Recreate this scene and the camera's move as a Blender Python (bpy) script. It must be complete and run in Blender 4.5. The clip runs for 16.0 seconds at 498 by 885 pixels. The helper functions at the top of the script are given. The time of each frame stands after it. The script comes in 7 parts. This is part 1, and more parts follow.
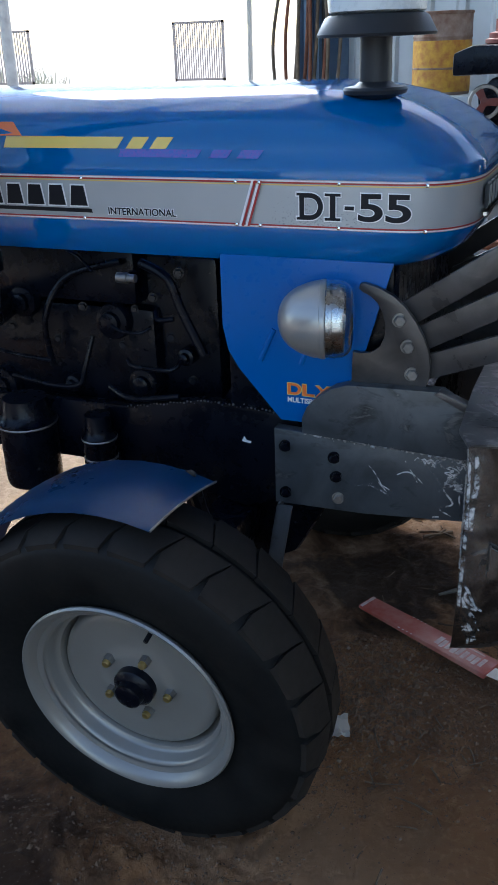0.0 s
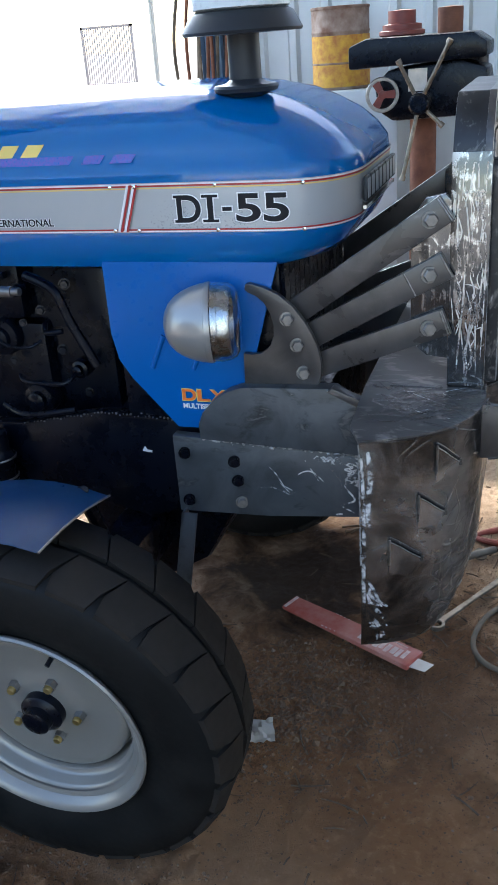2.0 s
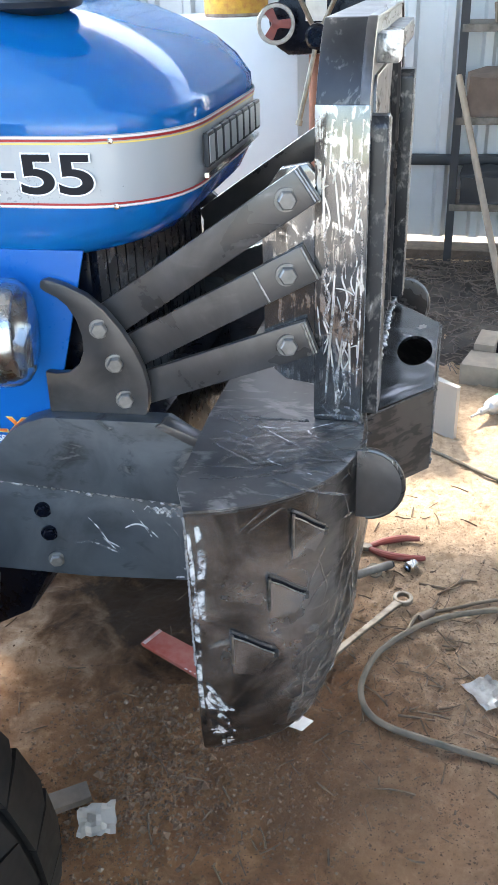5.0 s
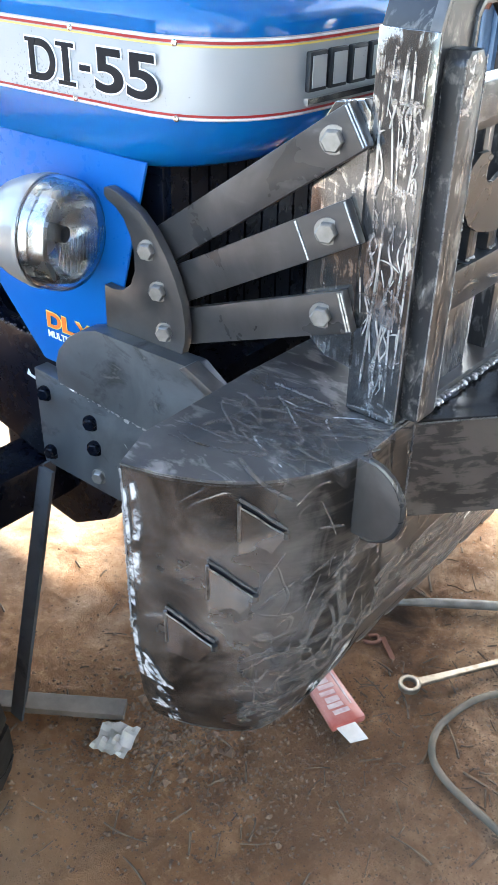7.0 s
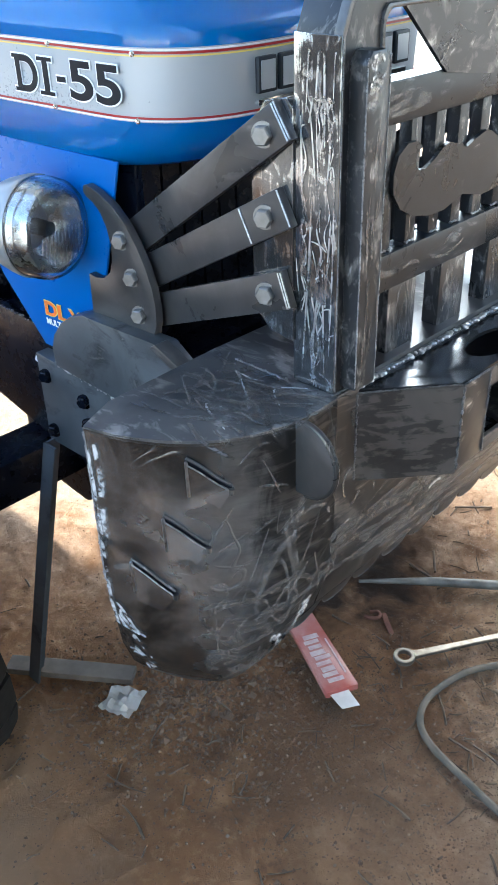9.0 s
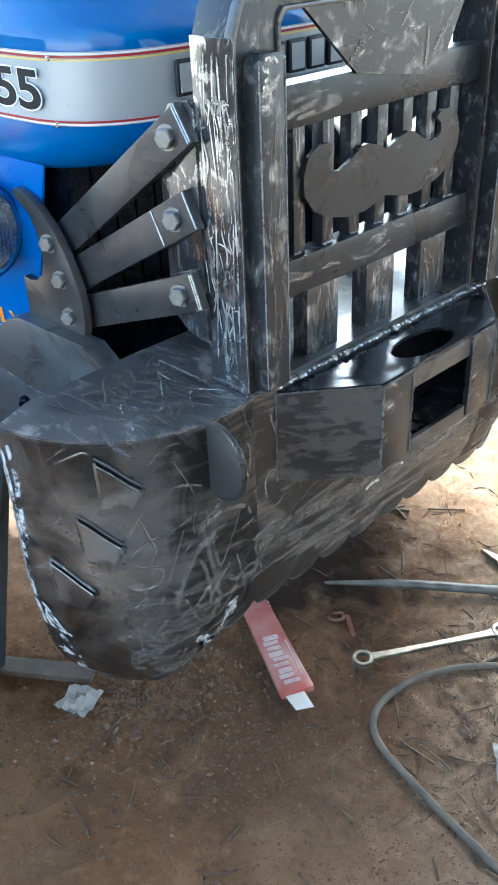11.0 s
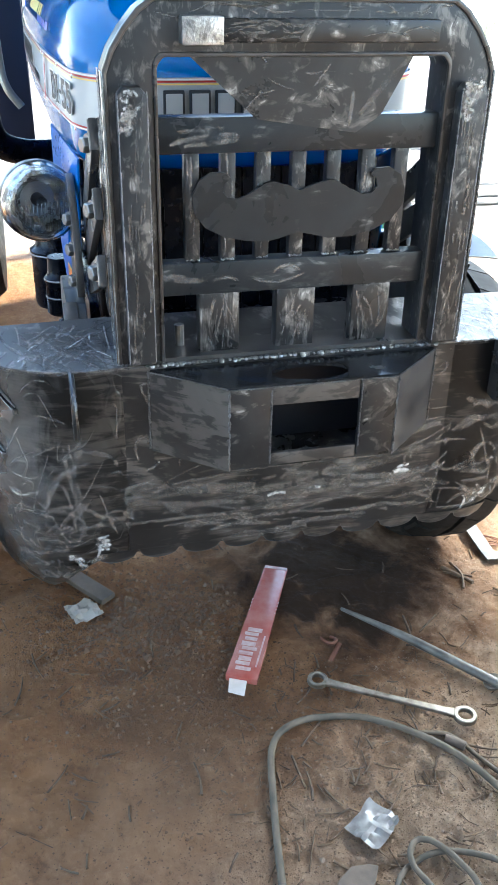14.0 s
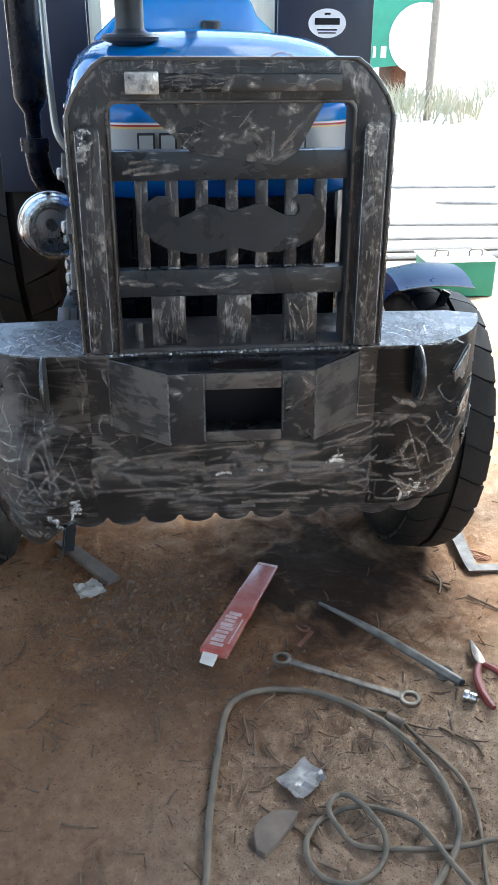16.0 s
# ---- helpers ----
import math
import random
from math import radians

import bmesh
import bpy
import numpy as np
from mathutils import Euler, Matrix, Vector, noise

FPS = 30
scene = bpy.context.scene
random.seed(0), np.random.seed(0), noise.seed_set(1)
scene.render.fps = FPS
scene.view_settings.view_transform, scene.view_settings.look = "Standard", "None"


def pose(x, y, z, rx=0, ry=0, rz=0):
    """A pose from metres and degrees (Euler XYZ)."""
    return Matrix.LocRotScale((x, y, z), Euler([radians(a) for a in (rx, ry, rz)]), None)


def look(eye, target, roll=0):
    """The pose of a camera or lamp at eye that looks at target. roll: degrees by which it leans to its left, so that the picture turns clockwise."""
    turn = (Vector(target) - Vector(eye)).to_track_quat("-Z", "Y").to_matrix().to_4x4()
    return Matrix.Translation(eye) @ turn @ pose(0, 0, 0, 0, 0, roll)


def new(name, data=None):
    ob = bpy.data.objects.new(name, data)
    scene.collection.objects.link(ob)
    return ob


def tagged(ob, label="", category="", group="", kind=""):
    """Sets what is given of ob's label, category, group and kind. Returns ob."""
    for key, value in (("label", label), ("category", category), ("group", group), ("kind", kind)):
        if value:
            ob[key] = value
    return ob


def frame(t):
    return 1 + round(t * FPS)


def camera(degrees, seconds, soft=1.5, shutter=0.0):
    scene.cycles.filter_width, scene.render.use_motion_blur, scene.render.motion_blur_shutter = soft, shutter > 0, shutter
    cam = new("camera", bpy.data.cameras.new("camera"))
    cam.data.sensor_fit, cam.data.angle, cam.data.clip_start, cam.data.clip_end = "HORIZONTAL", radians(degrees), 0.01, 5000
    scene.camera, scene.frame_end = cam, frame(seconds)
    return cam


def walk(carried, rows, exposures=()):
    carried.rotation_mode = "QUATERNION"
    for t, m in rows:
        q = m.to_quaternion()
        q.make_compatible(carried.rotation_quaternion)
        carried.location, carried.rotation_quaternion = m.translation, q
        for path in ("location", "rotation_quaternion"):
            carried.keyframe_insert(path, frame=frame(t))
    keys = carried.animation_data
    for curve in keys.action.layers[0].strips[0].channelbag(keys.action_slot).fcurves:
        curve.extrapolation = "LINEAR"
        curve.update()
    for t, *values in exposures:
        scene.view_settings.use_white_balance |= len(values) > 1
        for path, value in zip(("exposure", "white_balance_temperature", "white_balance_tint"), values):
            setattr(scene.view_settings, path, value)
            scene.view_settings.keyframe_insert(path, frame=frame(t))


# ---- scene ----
import functools

cam = camera(31.8, 16.0)
METRES, EYE, TILT, LEAN, TURN = 2.8, 1.535, 0.0, 0.0, 23.3
ROWS = [
    (0.0, 0.0, 0.0, 0.0, -0.89, -24.48, 1.96),
    (0.5, 0.0055, -0.0021, -0.0001, -3.11, -24.52, 2.75),
    (1.0, 0.0079, -0.0017, 0.0005, -3.85, -24.49, 2.8),
    (1.5, 0.0151, 0.0002, -0.0013, -4.83, -24.59, 3.03),
    (2.0, 0.0353, 0.0097, -0.0028, -5.82, -24.68, 4.04),
    (2.5, 0.051, 0.0188, -0.0067, -6.11, -25.07, 4.57),
    (3.0, 0.0565, 0.0331, -0.0108, -8.08, -26.16, 3.85),
    (3.5, 0.0516, 0.0573, -0.012, -13.05, -28.21, 1.66),
    (4.0, 0.0688, 0.0889, -0.0125, -12.68, -28.67, 1.9),
    (6.5, 0.2211, 0.232, -0.0319, 8.07, -30.76, -0.84),
    (7.0, 0.2682, 0.2245, -0.035, 17.23, -32.26, -1.03),
    (7.5, 0.2839, 0.2046, -0.0299, 17.71, -32.21, -0.43),
    (8.0, 0.3034, 0.1992, -0.029, 18.63, -32.07, 0.27),
    (10.5, 0.3658, 0.2117, -0.0305, 22.65, -31.7, 2.23),
    (11.0, 0.3811, 0.2181, -0.0304, 22.37, -31.69, 2.26),
    (11.5, 0.3971, 0.2454, -0.0338, 23.52, -31.64, 2.34),
    (12.0, 0.4269, 0.2783, -0.0268, 31.31, -31.15, 0.36),
    (12.5, 0.4804, 0.3096, -0.0266, 41.75, -30.84, 0.44),
    (13.0, 0.5354, 0.3424, -0.03, 50.26, -30.96, -2.56),
    (13.5, 0.5738, 0.3535, -0.0356, 50.95, -29.79, -1.75),
    (14.0, 0.6434, 0.331, -0.0245, 52.94, -28.95, -1.05),
    (14.5, 0.6862, 0.3293, -0.0201, 53.99, -28.61, -0.58),
    (15.0, 0.7322, 0.3472, -0.0195, 56.92, -27.41, 0.24),
    (15.5, 0.7701, 0.3675, -0.0272, 59.95, -26.79, -0.52),
    (16.0, 0.7914, 0.3683, -0.0232, 60.59, -25.51, -0.17),
]
walk(cam, [(t, pose(0.03, -1.97, EYE, TILT, LEAN, TURN) @ pose(METRES * x, METRES * y, METRES * z, 90 + pitch, roll, yaw)) for t, x, y, z, yaw, pitch, roll in ROWS],
     exposures=((0.0, 1.48, 6200, 9), (0.5, 1.70, 6200, 9), (1.5, 1.96, 6300, 9), (2.5, 2.32, 6500, 9), (3.5, 2.86, 6700, 9), (5.0, 3.12, 6900, 9), (7.0, 3.48, 6800, 8), (7.5, 3.52, 6550, 6), (8.0, 3.26, 6450, 6), (10.4, 2.96, 6150, 2), (11.0, 3.10, 6100, 1), (11.5, 3.26, 5950, 0), (12.0, 3.18, 6000, 0), (12.5, 2.92, 6100, 1), (13.0, 3.05, 6200, 2), (13.5, 3.46, 6000, 1), (14.1, 3.12, 6350, 4), (15.5, 2.80, 6400, 6), (16.0, 2.66, 6450, 7)))

# ---- world, sun and large lights ----
world = bpy.data.worlds.new("sky")
scene.world = world
world.use_nodes = True
sky = world.node_tree.nodes.new("ShaderNodeTexSky")
sky.sky_type = "NISHITA"
sky.sun_disc = False
sky.sun_elevation, sky.sun_rotation = radians(54), radians(-20)
sky.air_density, sky.dust_density = 1.0, 1.1
world.node_tree.links.new(sky.outputs[0], world.node_tree.nodes["Background"].inputs[0])
world.node_tree.nodes["Background"].inputs[1].default_value = 0.15
sun = new("sun", bpy.data.lights.new("sun", "SUN"))
sun.data.energy, sun.data.angle, sun.data.color = 3.1, radians(3.0), (1.0, 0.96, 0.90)
sun.matrix_basis = look((-8, 22, 31), (0, 0, 0))
# added lamp boosting sky light in the open bay between wall end and roof
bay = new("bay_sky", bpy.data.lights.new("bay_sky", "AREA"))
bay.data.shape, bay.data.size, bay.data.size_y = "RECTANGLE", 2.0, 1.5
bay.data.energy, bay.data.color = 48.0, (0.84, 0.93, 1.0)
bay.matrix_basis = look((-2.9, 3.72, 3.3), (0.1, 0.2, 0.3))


# ---- materials ----
def nodes_of(name):
    m = bpy.data.materials.new(name)
    m.use_nodes = True
    t = m.node_tree
    return m, t, t.nodes["Principled BSDF"]


def noise_node(t, scale, detail=4.0, rough=0.55, distort=0.0, vec=None):
    n = t.nodes.new("ShaderNodeTexNoise")
    n.inputs["Scale"].default_value = scale
    n.inputs["Detail"].default_value = detail
    n.inputs["Roughness"].default_value = rough
    n.inputs["Distortion"].default_value = distort
    t.links.new(vec if vec else coords(t), n.inputs["Vector"])
    return n.outputs["Fac"]


def coords(t, stretch=None):
    c = t.nodes.new("ShaderNodeTexCoord").outputs["Object"]
    if stretch:
        m = t.nodes.new("ShaderNodeMapping")
        m.inputs["Scale"].default_value = stretch
        t.links.new(c, m.inputs["Vector"])
        return m.outputs[0]
    return c


def ramp(t, fac, *stops):
    r = t.nodes.new("ShaderNodeValToRGB")
    while len(r.color_ramp.elements) < len(stops):
        r.color_ramp.elements.new(0.5)
    for e, (p, c) in zip(r.color_ramp.elements, stops):
        e.position = p
        e.color = (c, c, c, 1) if isinstance(c, (int, float)) else (*c, 1)
    t.links.new(fac, r.inputs[0])
    return r.outputs[0]


def blend(t, fac, a, b, how="MIX"):
    m = t.nodes.new("ShaderNodeMix")
    m.data_type, m.blend_type = "RGBA", how
    for slot, v in ((0, fac), (6, a), (7, b)):
        if isinstance(v, (int, float)):
            m.inputs[slot].default_value = v if slot == 0 else (v, v, v, 1)
        elif isinstance(v, tuple):
            m.inputs[slot].default_value = (*v, 1)
        else:
            t.links.new(v, m.inputs[slot])
    return m.outputs[2]


def maths(t, how, a, b=0.0):
    m = t.nodes.new("ShaderNodeMath")
    m.operation = how
    for i, v in enumerate((a, b)):
        if isinstance(v, (int, float)):
            m.inputs[i].default_value = v
        else:
            t.links.new(v, m.inputs[i])
    return m.outputs[0]


def bumped(t, p, height, strength=0.3, distance=0.002):
    b = t.nodes.new("ShaderNodeBump")
    b.inputs["Strength"].default_value, b.inputs["Distance"].default_value = strength, distance
    t.links.new(height, b.inputs["Height"])
    t.links.new(b.outputs[0], p.inputs["Normal"])


def plain(name, a, b, rough=(0.4, 0.6), metal=0.0, scale=8.0, fine=120.0, bump=0.15, coat=0.0, distance=0.001, spec=0.5):
    """A surface that drifts between two colours at a coarse scale, with fine grain in gloss and relief."""
    m, t, p = nodes_of(name)
    coarse, grain = noise_node(t, scale, 5), noise_node(t, fine, 3)
    t.links.new(ramp(t, coarse, (0.3, a), (0.7, b)), p.inputs["Base Color"])
    t.links.new(ramp(t, blend(t, 0.4, coarse, grain), (0.3, rough[0]), (0.7, rough[1])), p.inputs["Roughness"])
    p.inputs["Metallic"].default_value = metal
    p.inputs["Coat Weight"].default_value = coat
    p.inputs["Specular IOR Level"].default_value = spec
    p.inputs["Coat IOR"].default_value = 2.0
    p.inputs["Coat Roughness"].default_value = 0.04
    bumped(t, p, blend(t, 0.5, coarse, grain), bump, distance)
    return m


def scratched(name, scale, ground, cover=0.5, along=(9, 9, 60), seed=0.0, rough=0.40, metal=0.5, flecks=0.3, crisp=0.05, wavy=0.0, spec=0.5, detail=4.0, patch=8.0):
    """Dark mill scale with brush-like patches ground down to brownish bare steel along one way, and a few bright flecks."""
    m, t, p = nodes_of(name)
    mp = t.nodes.new("ShaderNodeMapping")
    mp.inputs["Location"].default_value = (seed, seed * 1.7, seed * 0.6)
    t.links.new(coords(t), mp.inputs["Vector"])
    v = mp.outputs[0]
    st = t.nodes.new("ShaderNodeMapping")
    st.inputs["Scale"].default_value = along
    t.links.new(v, st.inputs["Vector"])
    cloud, grain = noise_node(t, 7, 5, 0.6, 0.6, v), noise_node(t, 160, 3, 0.6, 0, v)
    smear = noise_node(t, 1.0, detail, 0.58, 1.1, st.outputs[0])
    zone = noise_node(t, patch, detail, 0.58, 1.4, v)
    low = 0.66 - 0.24 * cover
    stroke = ramp(t, blend(t, 0.55, smear, zone), (low, 0.0), (low + crisp, 1.0))
    thin = ramp(t, smear, (0.60, 0.0), (0.66, 1.0))
    bright = maths(t, "MULTIPLY", maths(t, "MULTIPLY", thin, ramp(t, zone, (0.54, 0.0), (0.62, 1.0))), flecks)
    dark = ramp(t, cloud, (0.30, tuple(c * 0.55 for c in scale)), (0.52, scale), (0.74, tuple(c * 1.5 for c in scale)))
    worn = ramp(t, cloud, (0.30, tuple(c * 0.72 for c in ground)), (0.70, tuple(c * 1.2 for c in ground)))
    c = blend(t, stroke, dark, worn)
    c = blend(t, bright, c, (0.62, 0.61, 0.59))
    t.links.new(c, p.inputs["Base Color"])
    t.links.new(blend(t, stroke, ramp(t, cloud, (0.3, rough - 0.12), (0.7, rough + 0.02)), ramp(t, cloud, (0.3, rough + 0.02), (0.7, rough + 0.16))), p.inputs["Roughness"])
    p.inputs["Specular IOR Level"].default_value = spec
    t.links.new(ramp(t, stroke, (0.0, metal * 0.8), (1.0, min(1.0, metal * 1.2))), p.inputs["Metallic"])
    bumped(t, p, blend(t, 0.35, stroke, grain), 0.10, 0.0005)
    if wavy:
        w = t.nodes.new("ShaderNodeBump")
        w.inputs["Strength"].default_value, w.inputs["Distance"].default_value = 0.5, wavy
        t.links.new(noise_node(t, 7, 1.5, 0.5, 1.2, v), w.inputs["Height"])
        for n in t.nodes:
            if n.type == "BUMP" and n != w:
                t.links.new(w.outputs[0], n.inputs["Normal"])
    return m


def ground_mark(name, colour, rough, solid_part, strength, metal=0.9):
    """Bright strokes of a grinding disc on steel: soft across their width, broken along it."""
    m, t, p = nodes_of(name)
    uv = t.nodes.new("ShaderNodeTexCoord").outputs["UV"]
    apart = t.nodes.new("ShaderNodeSeparateXYZ")
    t.links.new(uv, apart.inputs[0])
    across = ramp(t, maths(t, "ABSOLUTE", maths(t, "SUBTRACT", apart.outputs[1], 0.5)), (0.22, 1.0), (0.5, 0.0))
    broken = noise_node(t, 75, 3, 0.6, 0.8)
    drift = noise_node(t, 26, 3, 0.6, 0.5)
    a = maths(t, "MULTIPLY", across, ramp(t, blend(t, 0.65, broken, drift), (0.56 - 0.22 * solid_part, 0.0), (0.66 - 0.16 * solid_part, 1.0)))
    a = maths(t, "MULTIPLY", a, strength)
    p.inputs["Base Color"].default_value = (*colour, 1)
    t.links.new(ramp(t, drift, (0.3, rough - 0.08), (0.7, rough + 0.1)), p.inputs["Roughness"])
    p.inputs["Metallic"].default_value = metal
    t.links.new(a, p.inputs["Alpha"])
    return m


def clear(name, tint, rough=0.02):
    m, t, p = nodes_of(name)
    p.inputs["Base Color"].default_value = (*tint, 1)
    p.inputs["Transmission Weight"].default_value, p.inputs["Roughness"].default_value, p.inputs["IOR"].default_value = 1.0, rough, 1.45
    return m


def dirt_material():
    m, t, p = nodes_of("packed_dirt")
    big, mid, small, fine = noise_node(t, 1.3, 5, 0.6, 0.3), noise_node(t, 7, 6, 0.62, 0.5), noise_node(t, 38, 5, 0.68), noise_node(t, 260, 4, 0.7)
    c = ramp(t, big, (0.30, (0.176, 0.085, 0.039)), (0.52, (0.251, 0.125, 0.059)), (0.72, (0.341, 0.182, 0.088)))
    c = blend(t, ramp(t, mid, (0.34, 0.35), (0.52, 0.0)), c, (0.127, 0.060, 0.028))
    c = blend(t, ramp(t, mid, (0.54, 0.0), (0.80, 0.65)), c, (0.452, 0.260, 0.134))
    c = blend(t, ramp(t, small, (0.53, 0.0), (0.68, 0.5)), c, (0.424, 0.244, 0.126))
    c = blend(t, ramp(t, small, (0.31, 0.7), (0.43, 0.0)), c, (0.105, 0.055, 0.031))
    c = blend(t, ramp(t, fine, (0.60, 0.0), (0.74, 0.35)), c, (0.121, 0.064, 0.036))
    # dark flecks painted for shaded dents, and crumbs of dark soil
    dent = noise_node(t, 21, 3, 0.75, 1.2)
    c = blend(t, ramp(t, dent, (0.60, 0.0), (0.70, 0.4)), c, (0.105, 0.060, 0.038))
    apart = t.nodes.new("ShaderNodeSeparateXYZ")
    t.links.new(coords(t), apart.inputs[0])
    # dry dust towards the open sides, paler still with daylight put into the colour
    dry = ramp(t, maths(t, "ADD", maths(t, "MULTIPLY", apart.outputs[1], 0.4), maths(t, "MULTIPLY", maths(t, "SUBTRACT", mid, 0.5), 0.7)), (0.16, 0.0), (0.50, 0.75))
    west = ramp(t, maths(t, "ADD", maths(t, "MULTIPLY", apart.outputs[0], -0.4), maths(t, "MULTIPLY", maths(t, "SUBTRACT", mid, 0.5), 0.7)), (0.26, 0.0), (0.50, 0.75))
    west = maths(t, "MULTIPLY", west, ramp(t, maths(t, "ADD", maths(t, "MULTIPLY", apart.outputs[1], 0.5), 0.5), (0.34, 0.0), (0.50, 1.0)))
    c = blend(t, maths(t, "MAXIMUM", dry, west), c, ramp(t, small, (0.35, (0.29, 0.222, 0.165)), (0.65, (0.43, 0.345, 0.27))))
    # pale loose sand trodden about beyond the nose, lightened further for daylight there
    drift = maths(t, "ADD", maths(t, "MULTIPLY", apart.outputs[0], 0.55), maths(t, "MULTIPLY", apart.outputs[1], 0.60))
    lit_sand = ramp(t, maths(t, "ADD", drift, maths(t, "MULTIPLY", maths(t, "SUBTRACT", mid, 0.5), 0.5)), (0.02, 0.0), (0.34, 0.80))
    lit_sand = maths(t, "MULTIPLY", lit_sand, ramp(t, maths(t, "ADD", apart.outputs[0], 0.5), (0.30, 0.0), (0.55, 1.0)))
    c = blend(t, lit_sand, c, ramp(t, small, (0.33, (0.28, 0.188, 0.122)), (0.50, (0.42, 0.296, 0.196)), (0.68, (0.52, 0.385, 0.265))))
    # old oil under the front axle, spread wider and darker to paint its shade
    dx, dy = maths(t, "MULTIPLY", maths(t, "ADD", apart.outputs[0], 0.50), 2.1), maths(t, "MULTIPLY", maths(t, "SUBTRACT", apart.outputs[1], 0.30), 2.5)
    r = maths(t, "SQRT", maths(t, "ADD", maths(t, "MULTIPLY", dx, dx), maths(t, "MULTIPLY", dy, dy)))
    oil_shade = ramp(t, maths(t, "ADD", r, maths(t, "MULTIPLY", maths(t, "SUBTRACT", mid, 0.5), 1.6)), (0.40, 0.92), (1.05, 0.0))
    c = blend(t, oil_shade, c, (0.024, 0.014, 0.009))
    # darker earth beside the near wheel
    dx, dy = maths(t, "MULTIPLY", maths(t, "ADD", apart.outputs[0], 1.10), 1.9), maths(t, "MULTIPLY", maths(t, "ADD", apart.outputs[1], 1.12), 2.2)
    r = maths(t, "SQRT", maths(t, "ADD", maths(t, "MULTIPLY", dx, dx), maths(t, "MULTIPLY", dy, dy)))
    near_dark = ramp(t, maths(t, "ADD", r, maths(t, "MULTIPLY", maths(t, "SUBTRACT", mid, 0.5), 1.4)), (0.55, 0.85), (1.15, 0.0))
    c = blend(t, near_dark, c, (0.040, 0.025, 0.017))
    # paler patch before the wheel, and darker earth under the bumper's end
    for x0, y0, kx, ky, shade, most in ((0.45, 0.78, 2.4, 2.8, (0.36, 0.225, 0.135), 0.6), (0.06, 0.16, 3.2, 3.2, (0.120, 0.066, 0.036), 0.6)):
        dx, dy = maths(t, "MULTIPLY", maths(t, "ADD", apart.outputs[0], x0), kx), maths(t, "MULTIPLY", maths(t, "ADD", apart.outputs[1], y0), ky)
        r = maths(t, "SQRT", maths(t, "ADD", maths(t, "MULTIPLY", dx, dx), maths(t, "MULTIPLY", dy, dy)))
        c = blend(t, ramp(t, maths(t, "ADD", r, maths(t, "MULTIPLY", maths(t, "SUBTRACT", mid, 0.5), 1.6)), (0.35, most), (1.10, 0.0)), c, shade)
    c = blend(t, 1.0, c, (1.23, 1.23, 1.20), "MULTIPLY")
    # greyer, dustier earth towards the yard, redder packed clay along the tractor's flank
    wander = maths(t, "MULTIPLY", maths(t, "SUBTRACT", mid, 0.5), 0.5)
    c = blend(t, ramp(t, maths(t, "ADD", maths(t, "ADD", apart.outputs[0], 0.5), wander), (0.45, 0.0), (0.85, 0.5)), c, ramp(t, small, (0.35, (0.21, 0.143, 0.098)), (0.65, (0.35, 0.247, 0.170))))
    c = blend(t, ramp(t, maths(t, "SUBTRACT", wander, apart.outputs[1]), (0.20, 0.0), (0.60, 1.0)), c, (1.04, 0.96, 0.86), "MULTIPLY")
    yard = ramp(t, maths(t, "ADD", maths(t, "MULTIPLY", apart.outputs[0], -0.1), maths(t, "MULTIPLY", mid, 0.06)), (0.37, 0.0), (0.46, 1.0))
    far = ramp(t, maths(t, "ADD", maths(t, "MULTIPLY", apart.outputs[1], 0.1), maths(t, "MULTIPLY", mid, 0.06)), (0.52, 0.0), (0.6, 1.0))
    # unseen southern ground set pale as well, to throw light back
    south = ramp(t, maths(t, "ADD", maths(t, "MULTIPLY", apart.outputs[1], -0.1), maths(t, "MULTIPLY", mid, 0.06)), (0.30, 0.0), (0.38, 1.0))
    c = blend(t, maths(t, "MAXIMUM", maths(t, "MAXIMUM", yard, far), south), c, ramp(t, mid, (0.3, (0.42, 0.38, 0.33)), (0.7, (0.56, 0.52, 0.47))))
    t.links.new(c, p.inputs["Base Color"])
    t.links.new(ramp(t, mid, (0.2, 0.95), (0.8, 0.82)), p.inputs["Roughness"])
    p.inputs["Specular IOR Level"].default_value = 0.22
    grit = noise_node(t, 620, 2, 0.6)
    bumped(t, p, blend(t, 0.35, blend(t, 0.55, blend(t, 0.6, mid, small), fine), grit), 1.0, 0.026)
    return m


def crumb_material():
    """Loose grains, each of its own shade."""
    m, t, p = nodes_of("earth_crumbs")
    own = t.nodes.new("ShaderNodeNewGeometry").outputs["Random Per Island"]
    c = ramp(t, own, (0.0, (0.105, 0.060, 0.036)), (0.5, (0.15, 0.089, 0.053)), (0.97, (0.18, 0.112, 0.068)), (1.0, (0.28, 0.205, 0.145)))
    apart = t.nodes.new("ShaderNodeSeparateXYZ")
    t.links.new(coords(t), apart.inputs[0])
    drift = maths(t, "ADD", maths(t, "MULTIPLY", apart.outputs[0], 0.55), maths(t, "MULTIPLY", apart.outputs[1], 0.60))
    c = blend(t, ramp(t, drift, (0.02, 0.0), (0.34, 0.85)), c, ramp(t, own, (0.0, (0.15, 0.100, 0.066)), (0.85, (0.42, 0.305, 0.210)), (1.0, (0.48, 0.375, 0.285))))
    t.links.new(blend(t, ramp(t, noise_node(t, 300, 2), (0.4, 0.0), (0.7, 0.25)), c, (0.16, 0.10, 0.06)), p.inputs["Base Color"])
    p.inputs["Roughness"].default_value = 0.9
    p.inputs["Specular IOR Level"].default_value = 0.2
    return m


